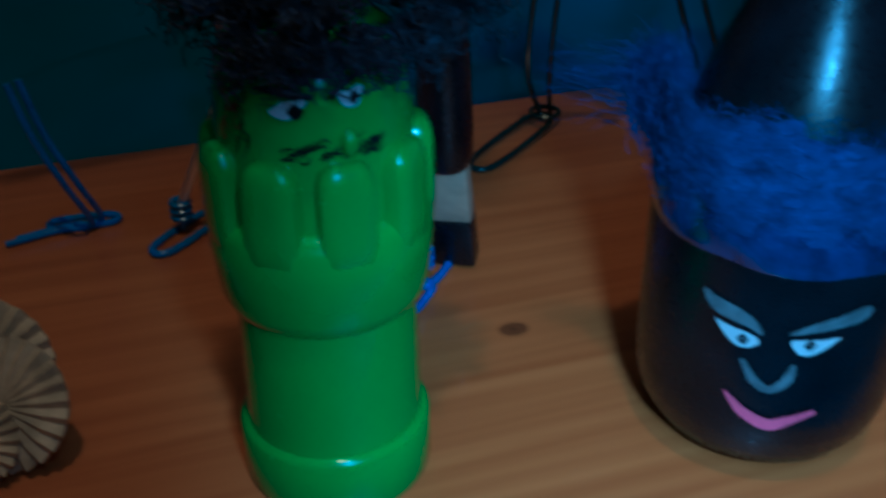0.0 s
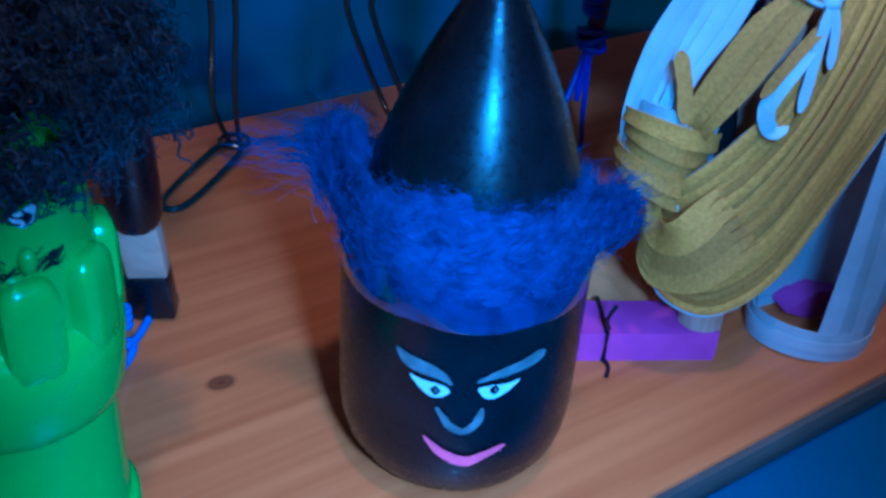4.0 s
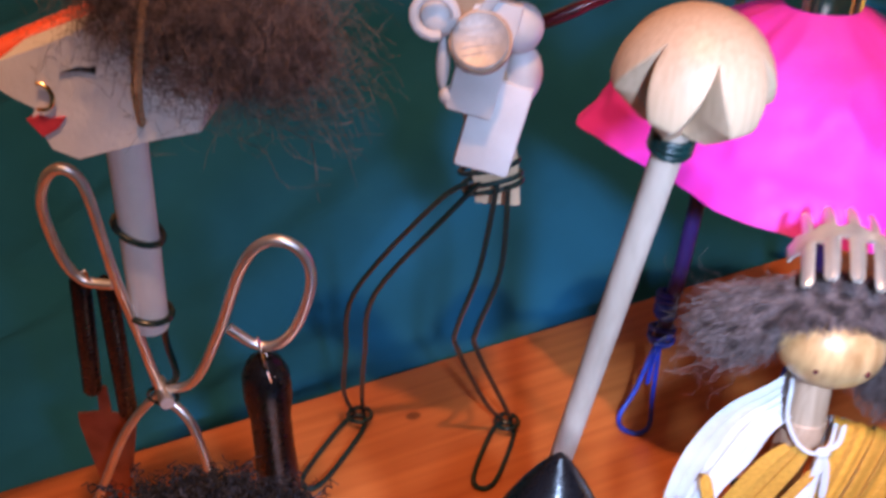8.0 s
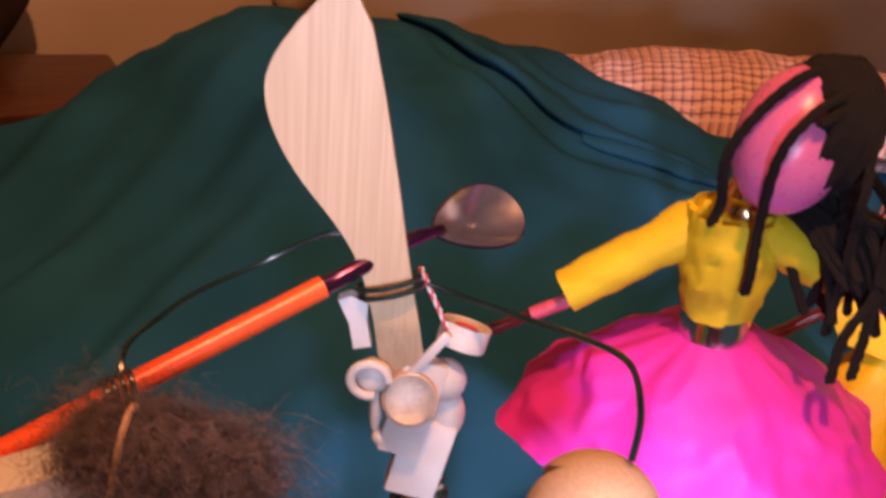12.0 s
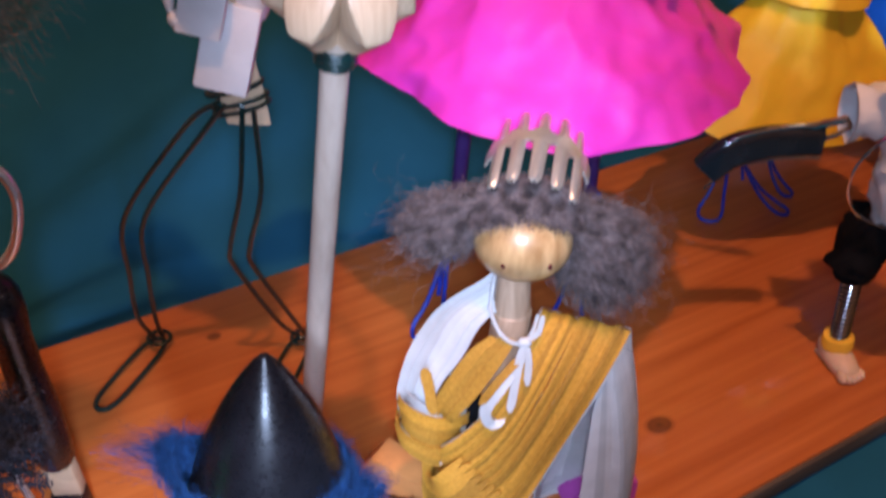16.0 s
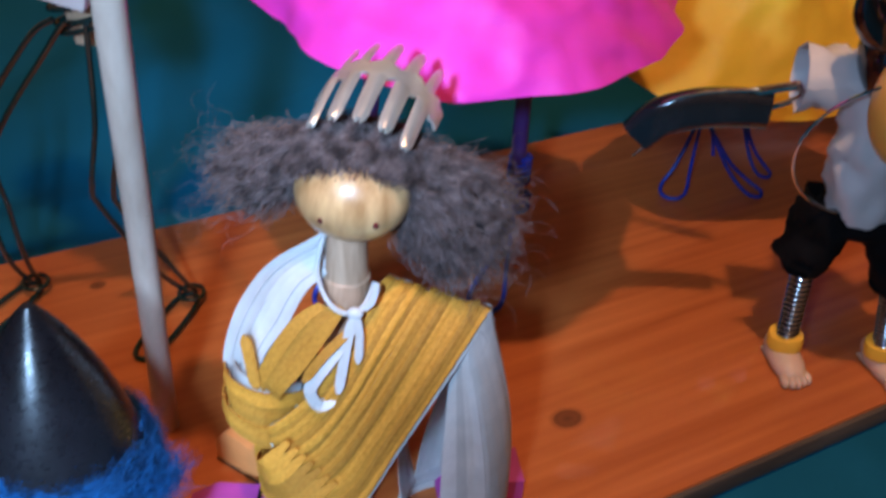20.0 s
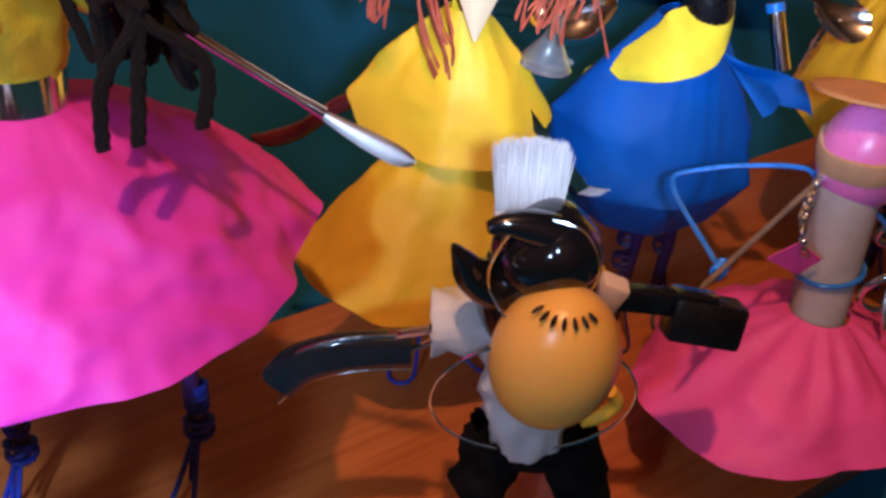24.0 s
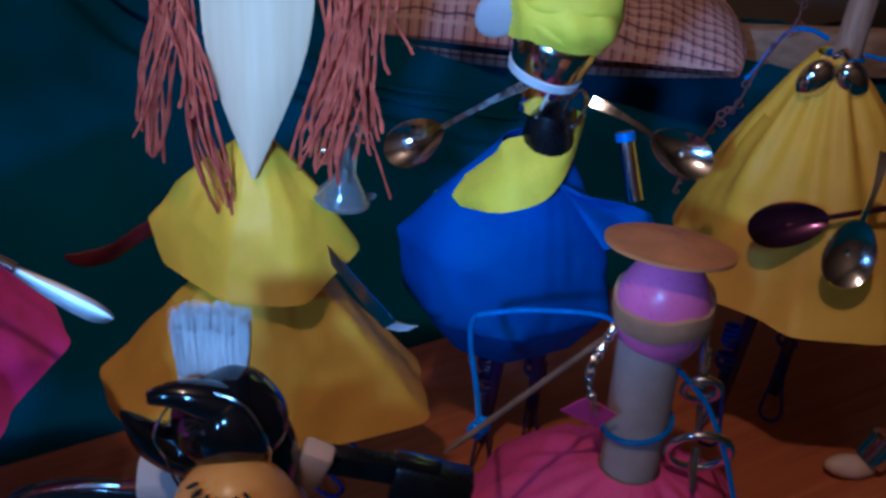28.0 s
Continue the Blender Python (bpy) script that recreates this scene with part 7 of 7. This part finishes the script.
def small_fork():
    root = empty("small_fork", (0.742, 0.138, 0.156), "small bright steel fork poking from a yellow paper cape", "fork")
    a, b, c = Vector((0.7180, 0.1555, 0.2080)), Vector((0.7395, 0.1405, 0.1745)), Vector((0.7475, 0.1350, 0.1620))
    s = Shape()
    s.sheet(lambda u, v: a.lerp(b, v) + Vector((0.45, -0.2, 0.28)) * (0.0045 * (1 + 0.35 * v)) * (u - 0.5) * 2, 4, 10, STEEL, 0.0012)
    s.sheet(lambda u, v: b.lerp(c, v) + Vector((0.45, -0.2, 0.28)) * 0.0066 * (u - 0.5) * 2, 4, 6, STEEL, 0.0012)
    s.done("handle", root)
    for k in range(3):
        q = c + Vector((0.45, -0.2, 0.28)) * 0.0048 * (k - 1)
        s = Shape()
        s.tube([q - Vector((0.003, -0.002, -0.005)), q, q + Vector((0.006, -0.004, -0.0015)), q + Vector((0.011, -0.0075, -0.001))], [0.0011, 0.0011, 0.0009, 0.0004], SATIN, 6)
        s.done("tine", root)
    return root


def funnel():
    root = empty("funnel", (0.7315, 0.166, 0.229), "tiny clear plastic funnel hanging mouth down among rust yarn", "funnel")
    m = pose(0.7310, 0.1600, 0.2300, 8, 6, 0)
    s = Shape()
    s.lathe(((0.0140, 0.0), (0.0148, 0.0006), (0.0140, 0.0016), (0.0046, 0.0175), (0.0028, 0.046), (0.0020, 0.046), (0.0036, 0.0172), (0.0128, 0.0012)), m, HAZEGLASS, 32)
    s.done("cone", root)
    s = Shape()
    s.tube([m @ Vector((0.0165 + 0.0026 * math.cos(w), -0.001 + 0.002 * math.sin(w), 0.0008)) for w in [i * 0.6283 for i in range(10)]], 0.0007, HAZEGLASS, 6, True)
    s.done("eye", root, "small moulded hanging eye")
    return root


def spoon(name, label, bowl_at, end_at, bowl_size, material, face, plate=False, category="spoon", neck=0.0016):
    """A spoon from its bowl's centre to the end of its handle; face: where the hollow looks."""
    c, e = Vector(bowl_at), Vector(end_at)
    way = (e - c).normalized()
    up = Vector(face)
    up = (up - way * up.dot(way)).normalized()
    side = up.cross(way)
    root = empty(name, (c.x, c.y, min(c.z, e.z) - 0.006), label, category, "spoons")
    a, b, deep = bowl_size
    s = Shape()

    def bowl(u, v):
        w = 2 * math.pi * u
        return c + way * (a * v * math.cos(w)) + side * (b * v * math.sin(w) * (1 - 0.14 * math.cos(w))) - up * deep * (1 - v * v)
    s.sheet(bowl, 40, 10, material, 0.0009)
    s.done("bowl", root)
    s = Shape()
    start = c + way * (a * 0.96)
    n = (e - start).length

    def stem(u, v):
        half = neck * (1 + 0.9 * step((v - 0.35) / 0.6))
        return start + way * (n * v) + side * half * (2 * u - 1) + up * (0.004 * math.sin(math.pi * v) - 0.0002)
    s.sheet(stem, 4, 18, material, 0.0013)
    s.done("handle", root)
    if plate:
        s = Shape()
        k0 = start + way * (n * 0.72) + up * 0.0043
        for k in range(7):
            s.add([k0 + way * (0.0026 * k + dx) + side * dy for dx, dy in ((0, -0.0014), (0.0015, -0.0014), (0.0015, 0.0014), (0, 0.0014))], [(0, 1, 2, 3)], BLACK)
        s.done("stamp", root, "row of tiny dark stamped marks")
    return root


def blue_figure():
    """Doll with a steel cup for a head, lemon headscarf and collar, and a blue paper skirt."""
    s = Shape()
    x, y = 0.8700, 0.1780
    for dx in (-0.02, 0.02):
        s.tube([(x + dx, y + 0.01, 0.002), (x + dx * 0.8, y, 0.10)], 0.0045, PURPLELEG, 12)
        # cords take the dark rod colour, for the shade under the skirt
        cord_foot(s, (x + dx, y + 0.01, 0), (((x + dx - 0.02, y - 0.02), 0.010),), PURPLELEG, 0.0012)
    faceted(s, [ring(0.868, 0.184, 0.228, 0.020), [(0.795, 0.223, 0.167), (0.814, 0.176, 0.158), (0.850, 0.150, 0.158), (0.905, 0.152, 0.160), (0.935, 0.200, 0.160), (0.875, 0.262, 0.160)], [(0.804, 0.226, 0.122), (0.806, 0.182, 0.118), (0.838, 0.146, 0.116), (0.908, 0.142, 0.116), (0.940, 0.200, 0.118), (0.875, 0.264, 0.122)], [(0.824, 0.218, 0.090), (0.826, 0.188, 0.086), (0.846, 0.164, 0.084), (0.898, 0.160, 0.084), (0.920, 0.200, 0.086), (0.875, 0.244, 0.090)]], BLUEP, 1.2, 30, 140, 6, 0.002, 0.0006, ridges=0.004)
    s.sheet(lambda u, v: Vector((0.868, 0.156, 0.213)).lerp(Vector((0.918, 0.128, 0.194)), u) + Vector((0.010, -0.004, -0.034 - 0.012 * math.sin(5 * u))) * v * u + Vector((-0.3, -0.6, 0)) * 0.006 * math.sin(6 * u + 3 * v), 14, 8, BLUEP, 0.0008)
    s.sheet(lambda u, v: Vector((0.868, 0.156, 0.213)).lerp(Vector((0.885, 0.128, 0.178)), u) + Vector((0.026, 0.004, 0.006)) * v * u + Vector((-0.3, -0.6, 0)) * 0.005 * math.sin(5 * v), 12, 8, BLUEP, 0.0008)
    # wide lemon collar draped over the chest
    low = spline([(0.8235, 0.2260, 0.1815), (0.8245, 0.1890, 0.1910), (0.8300, 0.1580, 0.2010), (0.8530, 0.1490, 0.2080), (0.8770, 0.1595, 0.2205), (0.9040, 0.1840, 0.2390)], 6)
    high = spline([(0.8255, 0.2265, 0.1840), (0.8312, 0.2031, 0.2044), (0.8403, 0.1849, 0.2254), (0.8467, 0.1808, 0.2350), (0.8807, 0.1728, 0.2393), (0.8942, 0.1858, 0.2446)], 6)

    def collar(u, v):
        i = min(len(low) - 1, int(round(u * (len(low) - 1))))
        q = low[i].lerp(high[i], v)
        return q + Vector((-0.45, -0.75, 0.3)) * (0.006 * math.sin(math.pi * v) + 0.002 + crumple(q, 90, 0.0022, 9))
    s.sheet(collar, len(low) - 1, 10, LEMON, 0.0007)
    s.lathe(((0.013, 0.222), (0.0155, 0.235), (0.012, 0.252)), Matrix.Translation((x - 0.002, y - 0.006, 0)), BLACK, 24)
    # steel cup head, rim up under the scarf
    m = pose(0.8590, 0.1800, 0.2530, 6, 15, FACE)
    s.lathe(((0.0, 0.0), (0.0105, 0.0), (0.0135, 0.002), (0.0205, 0.024), (0.0245, 0.045), (0.0230, 0.048)), m, STEEL, 44)
    s.lathe(((0.0198, 0.0215), (0.0208, 0.0218), (0.0218, 0.0268), (0.0208, 0.0275)), m, WHITE, 44)
    s.ball(m @ pose(-0.002, 0.004, 0.066) @ Matrix.Diagonal((0.0315, 0.0285, 0.0200, 1)), LEMON, 48, 32, lambda d: 1 + 0.035 * math.sin(9 * d.z - 3 * d.x + 2 * math.sin(3 * d.x)) + 0.06 * noise.noise(d * 2.4))

    for rx, ry, high, r, wide in ((16, 10, 0.060, 0.0300, 0.017), (-12, -16, 0.068, 0.0295, 0.016), (8, -30, 0.072, 0.0270, 0.016), (-22, 14, 0.076, 0.0245, 0.016)):
        turn = pose(-0.002, 0.003, high, rx, ry, 0)

        def wrap(u, v, turn=turn, r=r, wide=wide):
            w = 2 * math.pi * u
            q = Vector((r * math.cos(w), 0.92 * r * math.sin(w), wide * (v - 0.5)))
            q *= 1 + 0.10 * math.sin(math.pi * v) - 0.05 + 0.020 * math.sin(9 * v + 2 * math.sin(w + rx)) + 0.05 * noise.noise(Vector((2 * math.cos(w), 2 * math.sin(w), v + r * 900)))
            return m @ turn @ q
        s.sheet(wrap, 64, 10, LEMON)

    def scarf(u, v):
        w = -2.6 + 5.2 * u
        r = 0.0262 + 0.004 * math.sin(math.pi * v) + 0.0012 * math.sin(7 * w + 3 * v)
        return m @ Vector((r * math.sin(w), -r * math.cos(w) * 0.95, 0.053 + 0.020 * v - 0.014 * max(0, math.sin(-w)) ** 2 * (1 - v)))
    s.sheet(scarf, 40, 8, LEMON, 0.0009)
    s.ball(m @ pose(-0.035, -0.002, 0.050, 0, 18, 0) @ Matrix.Diagonal((0.0125, 0.0035, 0.0165, 1)), CORK, 20, 12)
    s.tube([m @ Vector((0.0235 + 0.0055 * math.cos(w), -0.006, 0.010 + 0.0125 * math.sin(w))) for w in [i * 0.4189 for i in range(15)]], 0.0013, STEEL, 8, True)
    s.ball(m @ pose(0.004, -0.0150, 0.010, 24, 0, 0) @ Matrix.Diagonal((0.0010, 0.0008, 0.014, 1)), WHITE, 10, 8)
    # chrome tube under the right spoon
    s.tube([(0.9193, 0.1463, 0.195), (0.9176, 0.1600, 0.2290)], 0.0052, STEEL, 20)
    s.tube([(0.9176, 0.1600, 0.2290), (0.9174, 0.1620, 0.2340)], 0.0060, BLUE_WIRE, 16)
    return s.done("cup_headed_figure", label="doll with steel cup head, lemon headscarf and blue paper skirt", category="doll", group="figures on the board", origin=(x, y, 0))


def drop_figure():
    """Doll in a wide yellow dress, a bare wooden neck, steel drop ear-rings and a blue wire collar."""
    s = Shape()
    x, y = 1.0480, 0.1250
    for dx in (-0.03, 0.03):
        s.tube([(x + dx, y + 0.01, 0.002), (x + dx * 0.8, y, 0.10)], 0.0045, PURPLELEG, 12)
        cord_foot(s, (x + dx, y + 0.01, 0), (((x + dx - 0.025, y - 0.01), 0.012),), None, 0.0013)
    faceted(s, [ring(x - 0.004, y + 0.002, 0.278, 0.011), [(1.000, 0.195, 0.142), (0.957, 0.130, 0.141), (0.947, 0.105, 0.141), (0.965, 0.073, 0.140), (0.966, 0.052, 0.139), (1.013, 0.019, 0.139), (1.085, 0.018, 0.140), (1.140, 0.080, 0.142), (1.135, 0.185, 0.144), (1.065, 0.232, 0.144)]], YELLOW, 4.4, 22, 150, 3, 0.004, 0.0034)
    faceted(s, [ring(x, y, 0.236, 0.040), [(1.010, 0.180, 0.186), (0.980, 0.120, 0.182), (0.988, 0.086, 0.178), (1.022, 0.055, 0.176), (1.080, 0.052, 0.176), (1.116, 0.090, 0.180), (1.110, 0.170, 0.184)]], YELLOW, 0.4, 12, 120, 3, 0.002, 0.0020)
    s.tube([(x, y, 0.240), (x + 0.004, y - 0.004, 0.330)], 0.0085, WOODPALE, 20)
    m = local(x, y, 0, FACE)
    for u, tilt in ((-0.0176, 32), (0.0004, -30)):
        s.ball(m @ pose(u, -0.020, 0.2705, 0, tilt, 0) @ Matrix.Diagonal((0.0092, 0.0062, 0.0130, 1)), CHROME, 28, 18, lambda d: 1 - 0.28 * d.z)
    s.tube([m @ Vector(q) for q in ((-0.0125, -0.0215, 0.2815), (-0.0085, -0.0225, 0.2860), (-0.0040, -0.0215, 0.2815))], 0.0021, CHROME, 10)
    s.tube([Vector((x + 0.001, y - 0.001, 0.276)) + Vector((0.0108 * math.cos(w), 0.0108 * math.sin(w), 0.001 * math.sin(2 * w))) for w in [i * 0.449 for i in range(14)]], 0.0015, BLUE_WIRE, 8, True)
    rng = random.Random(51)
    left = spline([m @ Vector(q) for q in ((-0.0105, 0.0, 0.2860), (-0.0230, 0.0, 0.2910), (-0.0362, 0.0, 0.2880), (-0.0497, 0.0, 0.2645), (-0.0552, 0.0, 0.2578))], 8)
    s.tube(left, 0.0014, BLUE_WIRE, 8)
    # a dry curly tendril wound down the wire, and a stem of it that climbs above
    twig = spline([m @ Vector(q) for q in ((-0.0380, -0.001, 0.2870), (-0.0490, -0.002, 0.2660), (-0.0565, -0.001, 0.2424), (-0.0640, 0.0, 0.2320), (-0.0690, 0.0, 0.2262), (-0.0790, 0.0, 0.2030), (-0.0860, 0.0, 0.1800))], 8)
    stem = spline([m @ Vector(q) for q in ((-0.0380, -0.001, 0.2870), (-0.0311, 0.0, 0.2958), (-0.0302, 0.0, 0.3100), (-0.0240, 0.0, 0.3155), (-0.0120, 0.0, 0.3135), (-0.0060, 0.002, 0.3230))], 8)
    for line in (twig, stem):
        s.tube(line, 0.0008, TENDRIL, 6)
        for q in line[3::3]:
            r, a = rng.uniform(0.0016, 0.0034), rng.uniform(0, 6.28)
            c = q + Vector((r * math.cos(a), 0, r * math.sin(a)))
            s.tube([c + Vector((0.84, -0.54, 0)) * r * (1 - k * 0.05) * math.cos(a + 3.14 + k * 0.6) + Vector((0, 0, 1)) * r * (1 - k * 0.05) * math.sin(a + 3.14 + k * 0.6) + Vector((-0.3, -0.5, 0)) * 0.0003 * k for k in range(12)], 0.0005, TENDRIL, 5)
    s.tube(spline([(x + 0.010, y - 0.008, 0.278), (x + 0.030, y - 0.035, 0.272), (x + 0.036, y - 0.048, 0.245), (x + 0.030, y - 0.060, 0.236)], 6), 0.0014, BLUE_WIRE, 8)
    return s.done("dress_figure", label="doll in a wide yellow paper dress with steel drop ear-rings", category="doll", group="figures on the board", origin=(x, y, 0))


def hat_figure():
    """Doll with a grey card tube body, pink egg head, tan band, leather disc hat and rose paper skirt."""
    s = Shape()
    a, b = Vector((0.8330, 0.0260, 0.090)), Vector((0.8422, 0.0348, 0.190))
    faceted(s, [ring(0.8335, 0.0260, 0.116, 0.0170), [(0.763, 0.088, 0.064), (0.743, 0.062, 0.063), (0.740, 0.029, 0.062), (0.746, -0.002, 0.062), (0.770, -0.024, 0.062), (0.830, -0.045, 0.062), (0.895, -0.025, 0.062), (0.920, 0.030, 0.063), (0.900, 0.100, 0.066), (0.820, 0.118, 0.066)]], ROSEP, 2.7, 22, 160, 3, 0.006, 0.0024, ridges=0.005)
    for q in ((0.812, 0.045), (0.850, 0.040)):
        s.tube([(q[0], q[1], 0.0), (q[0], q[1] - 0.004, 0.085)], 0.0050, CORK, 14)
    s.tube([a, a.lerp(b, 0.5), b], [0.0148, 0.0158, 0.0166], CORK, 36)
    s.ball(pose(0.8458, 0.0342, 0.2060, 0, 0, FACE) @ Matrix.Diagonal((0.0238, 0.0232, 0.0310, 1)), PINKEGG, 36, 22, lambda d: 1 - 0.05 * d.z)
    wrap = [(0.0240 * math.sqrt(1 - (z / 0.031) ** 2) * (1 - 0.05 * z / 0.031) + e, z) for z, e in ((-0.0085, -0.0006), (-0.0080, 0.0008), (-0.004, 0.0011), (0.001, 0.0011), (0.0045, 0.0009), (0.0050, -0.0006))]
    s.lathe(wrap, pose(0.8458, 0.0342, 0.2085, 6, -4, FACE), TANBAND, 48, lambda r, z, w: (r, z + 0.0012 * math.sin(3 * w) + 0.0008 * math.sin(5 * w + 1)))
    hat = pose(0.8485, 0.0392, 0.2366, -11, 4, FACE) @ Matrix.Diagonal((1.07, 1.07, 1, 1))
    s.lathe(((0.0, -0.0012), (0.0250, -0.0020), (0.0298, -0.0010), (0.0300, 0.0010), (0.0250, 0.0020), (0.0100, 0.0046), (0.0, 0.0052)), hat, LEATHER, 48)
    s.tube([a.lerp(b, 0.50) + Vector((0.0178 * math.cos(w), 0.0178 * math.sin(w), 0.0035 * math.cos(w + 0.6))) for w in [i * 0.3142 for i in range(20)]], 0.0015, BLUE_WIRE, 8, True)
    s.tube(spline([(0.8360, 0.0480, 0.178), (0.8290, 0.0540, 0.192), (0.8050, 0.0780, 0.189), (0.7850, 0.0960, 0.182), (0.7770, 0.0980, 0.179), (0.7680, 0.0850, 0.1755), (0.7520, 0.0520, 0.1735), (0.7400, 0.0305, 0.1740)], 6), 0.0014, BLUE_WIRE, 8)
    for k in range(3):
        c = Vector((0.7360 + 0.0024 * k, 0.0272 + 0.0008 * k, 0.1735 + 0.0006 * k))
        s.tube([c + Vector((0.0030 * math.cos(w) * 0.6, -0.0030 * math.cos(w) * 0.7, 0.0034 * math.sin(w))) for w in [i * 0.6283 for i in range(10)]], 0.0013, BLUE_WIRE, 6, True)
    s.tube(spline([(0.8480, 0.0189, 0.177), (0.8598, 0.0071, 0.1596), (0.8625, -0.0080, 0.1393), (0.8625, -0.0204, 0.1180), (0.8650, -0.0300, 0.086)], 6), 0.0014, BLUE_WIRE, 8)
    s.slab(((-0.012, 0.0), (0.010, -0.006), (0.014, 0.010), (-0.004, 0.018)), pose(0.8060, 0.0360, 0.150, 20, 15, FACE), 0.0008, ROSEP)
    return s.done("hat_figure", label="doll with grey card tube body, pink egg head and leather hat", category="doll", group="figures on the board", origin=(0.832, 0.03, 0))


def skewer():
    a, b = Vector((0.7165, 0.0218, 0.1722)), Vector((0.8230, 0.0420, 0.1925))
    s = Shape()
    s.tube([a, a.lerp(b, 0.06), a.lerp(b, 0.5), b], [0.0005, 0.0015, 0.0016, 0.0016], SKEWERWOOD, 12)
    return s.done("skewer", label="pointed wooden skewer tied with blue wire", category="skewer")


def charm_chain(points, label):
    """A hanging chain of small bright links and beads."""
    root = empty("charm_chain", points[-1], label, "chain", "bright chains")
    p = spline(points, 6)
    for i, q in enumerate(p[:-1]):
        d = (p[i + 1] - q).normalized()
        s = Shape()
        if i % 4 == 3:
            s.ball(Matrix.Translation(q) @ Matrix.Diagonal((0.0027, 0.0027, 0.0027, 1)), STEEL, 10, 6)
            s.done("bead", root)
        else:
            m = upright(q, d) @ pose(0, 0, 0, 0, 0, 90 * (i % 2))
            s.tube([m @ Vector((0.0016 * math.cos(w), 0, 0.0032 * math.sin(w))) for w in [k * 0.7854 for k in range(8)]], 0.0008, STEEL, 5, True)
            s.done("link", root)
    return root


def small_scissors():
    root = empty("small_scissors", (0.866, 0.004, 0.085), "small bright nail scissors hanging by their handles on a chain", "scissors")
    u = Vector((0.84, -0.54, 0))
    for c, r in ((Vector((0.8560, 0.0020, 0.1340)), 0.0160), (Vector((0.8610, 0.0130, 0.1640)), 0.0090)):
        s = Shape()
        s.tube([c + u * r * math.cos(w) + Vector((-0.2, -0.3, 0.9)) * r * 1.1 * math.sin(w) for w in [i * 0.2618 for i in range(24)]], 0.0021, STEEL, 10, True)
        s.done("ring", root)
    s = Shape()
    s.tube([(0.8570, 0.0060, 0.1440), (0.8600, 0.0110, 0.1560)], 0.0017, STEEL, 8)
    s.tube([(0.8612, 0.0150, 0.1730), (0.8640, 0.0190, 0.1820), (0.8680, 0.0220, 0.1900)], [0.0018, 0.0014, 0.0008], STEEL, 8)
    s.tube([(0.8560, 0.0040, 0.1350), (0.8530, 0.0010, 0.1250), (0.8500, -0.0040, 0.1150)], [0.0020, 0.0024, 0.0010], STEEL, 8)
    s.done("shank", root)
    return root


def ringed_foot():
    root = empty("ringed_foot", (1.060, 0.044, 0), "cream rubber foot with a bright steel cuff on the board", "foot")
    s = Shape()
    s.ball(pose(1.0570, 0.0460, 0.0075, 0, 10, -20) @ Matrix.Diagonal((0.0200, 0.0090, 0.0080, 1)), SKIN, 24, 14, lambda d: 1 + 0.1 * d.x)
    s.done("foot", root)
    s = Shape()
    s.lathe(((0.0095, 0.0), (0.0115, 0.001), (0.0120, 0.020), (0.0100, 0.022)), pose(1.0720, 0.0420, 0.010, 0, 30, -20), STEEL, 28)
    s.done("cuff", root, "bright steel cuff")
    return root


pink_figure()
table_knife()
strip_figure()
hair_comb()
purple_shoe((0.3360, 0.0660), -29.5, 0.074, "purple foam block tied round with thin black cord", True)
purple_shoe((0.4300, 0.0450), -20, 0.040, "purple foam block half hidden by a white strip loop", False)
wooden_wedge()
egg_figure()
wire_hoop()
paint_brush()
bottle_opener()
pocket_torch()
yellow_figure()
small_fork()
funnel()
blue_figure()
drop_figure()
hat_figure()
skewer()
TOVIEW = (-0.4, -0.7, 0.55)
spoon("teaspoon", "bright steel teaspoon with stamped handle, held above the blue skirt", (0.7930, 0.1970, 0.2360), (0.8560, 0.1640, 0.2780), (0.0190, 0.0125, 0.006), STEEL, TOVIEW, True)
spoon("teaspoon", "bright steel teaspoon with a beaded rim beside a chrome tube", (0.9200, 0.1150, 0.2400), (0.8800, 0.1500, 0.2640), (0.0195, 0.0130, 0.006), STEEL, TOVIEW)
spoon("teaspoon", "dark plum metal spoon laid across a yellow paper dress", (0.9760, 0.0770, 0.2000), (1.0530, 0.0420, 0.2150), (0.0240, 0.0130, 0.005), PURPLEM, TOVIEW)
spoon("teaspoon", "tarnished steel spoon hanging bowl down over a yellow paper dress", (0.9893, 0.0415, 0.1955), (1.0090, 0.0520, 0.2500), (0.0200, 0.0150, 0.006), STEEL, TOVIEW)
charm_chain([(0.8240, 0.0420, 0.196), (0.8120, 0.0370, 0.188), (0.8030, 0.0320, 0.178), (0.8055, 0.0270, 0.160)], "bright little chain hanging beside the card tube figure")
charm_chain([(0.8600, 0.0260, 0.196), (0.8688, 0.0222, 0.182), (0.8640, 0.0160, 0.172), (0.8600, 0.0125, 0.164)], "bright little chain that carries small scissors")
small_scissors()
ringed_foot()
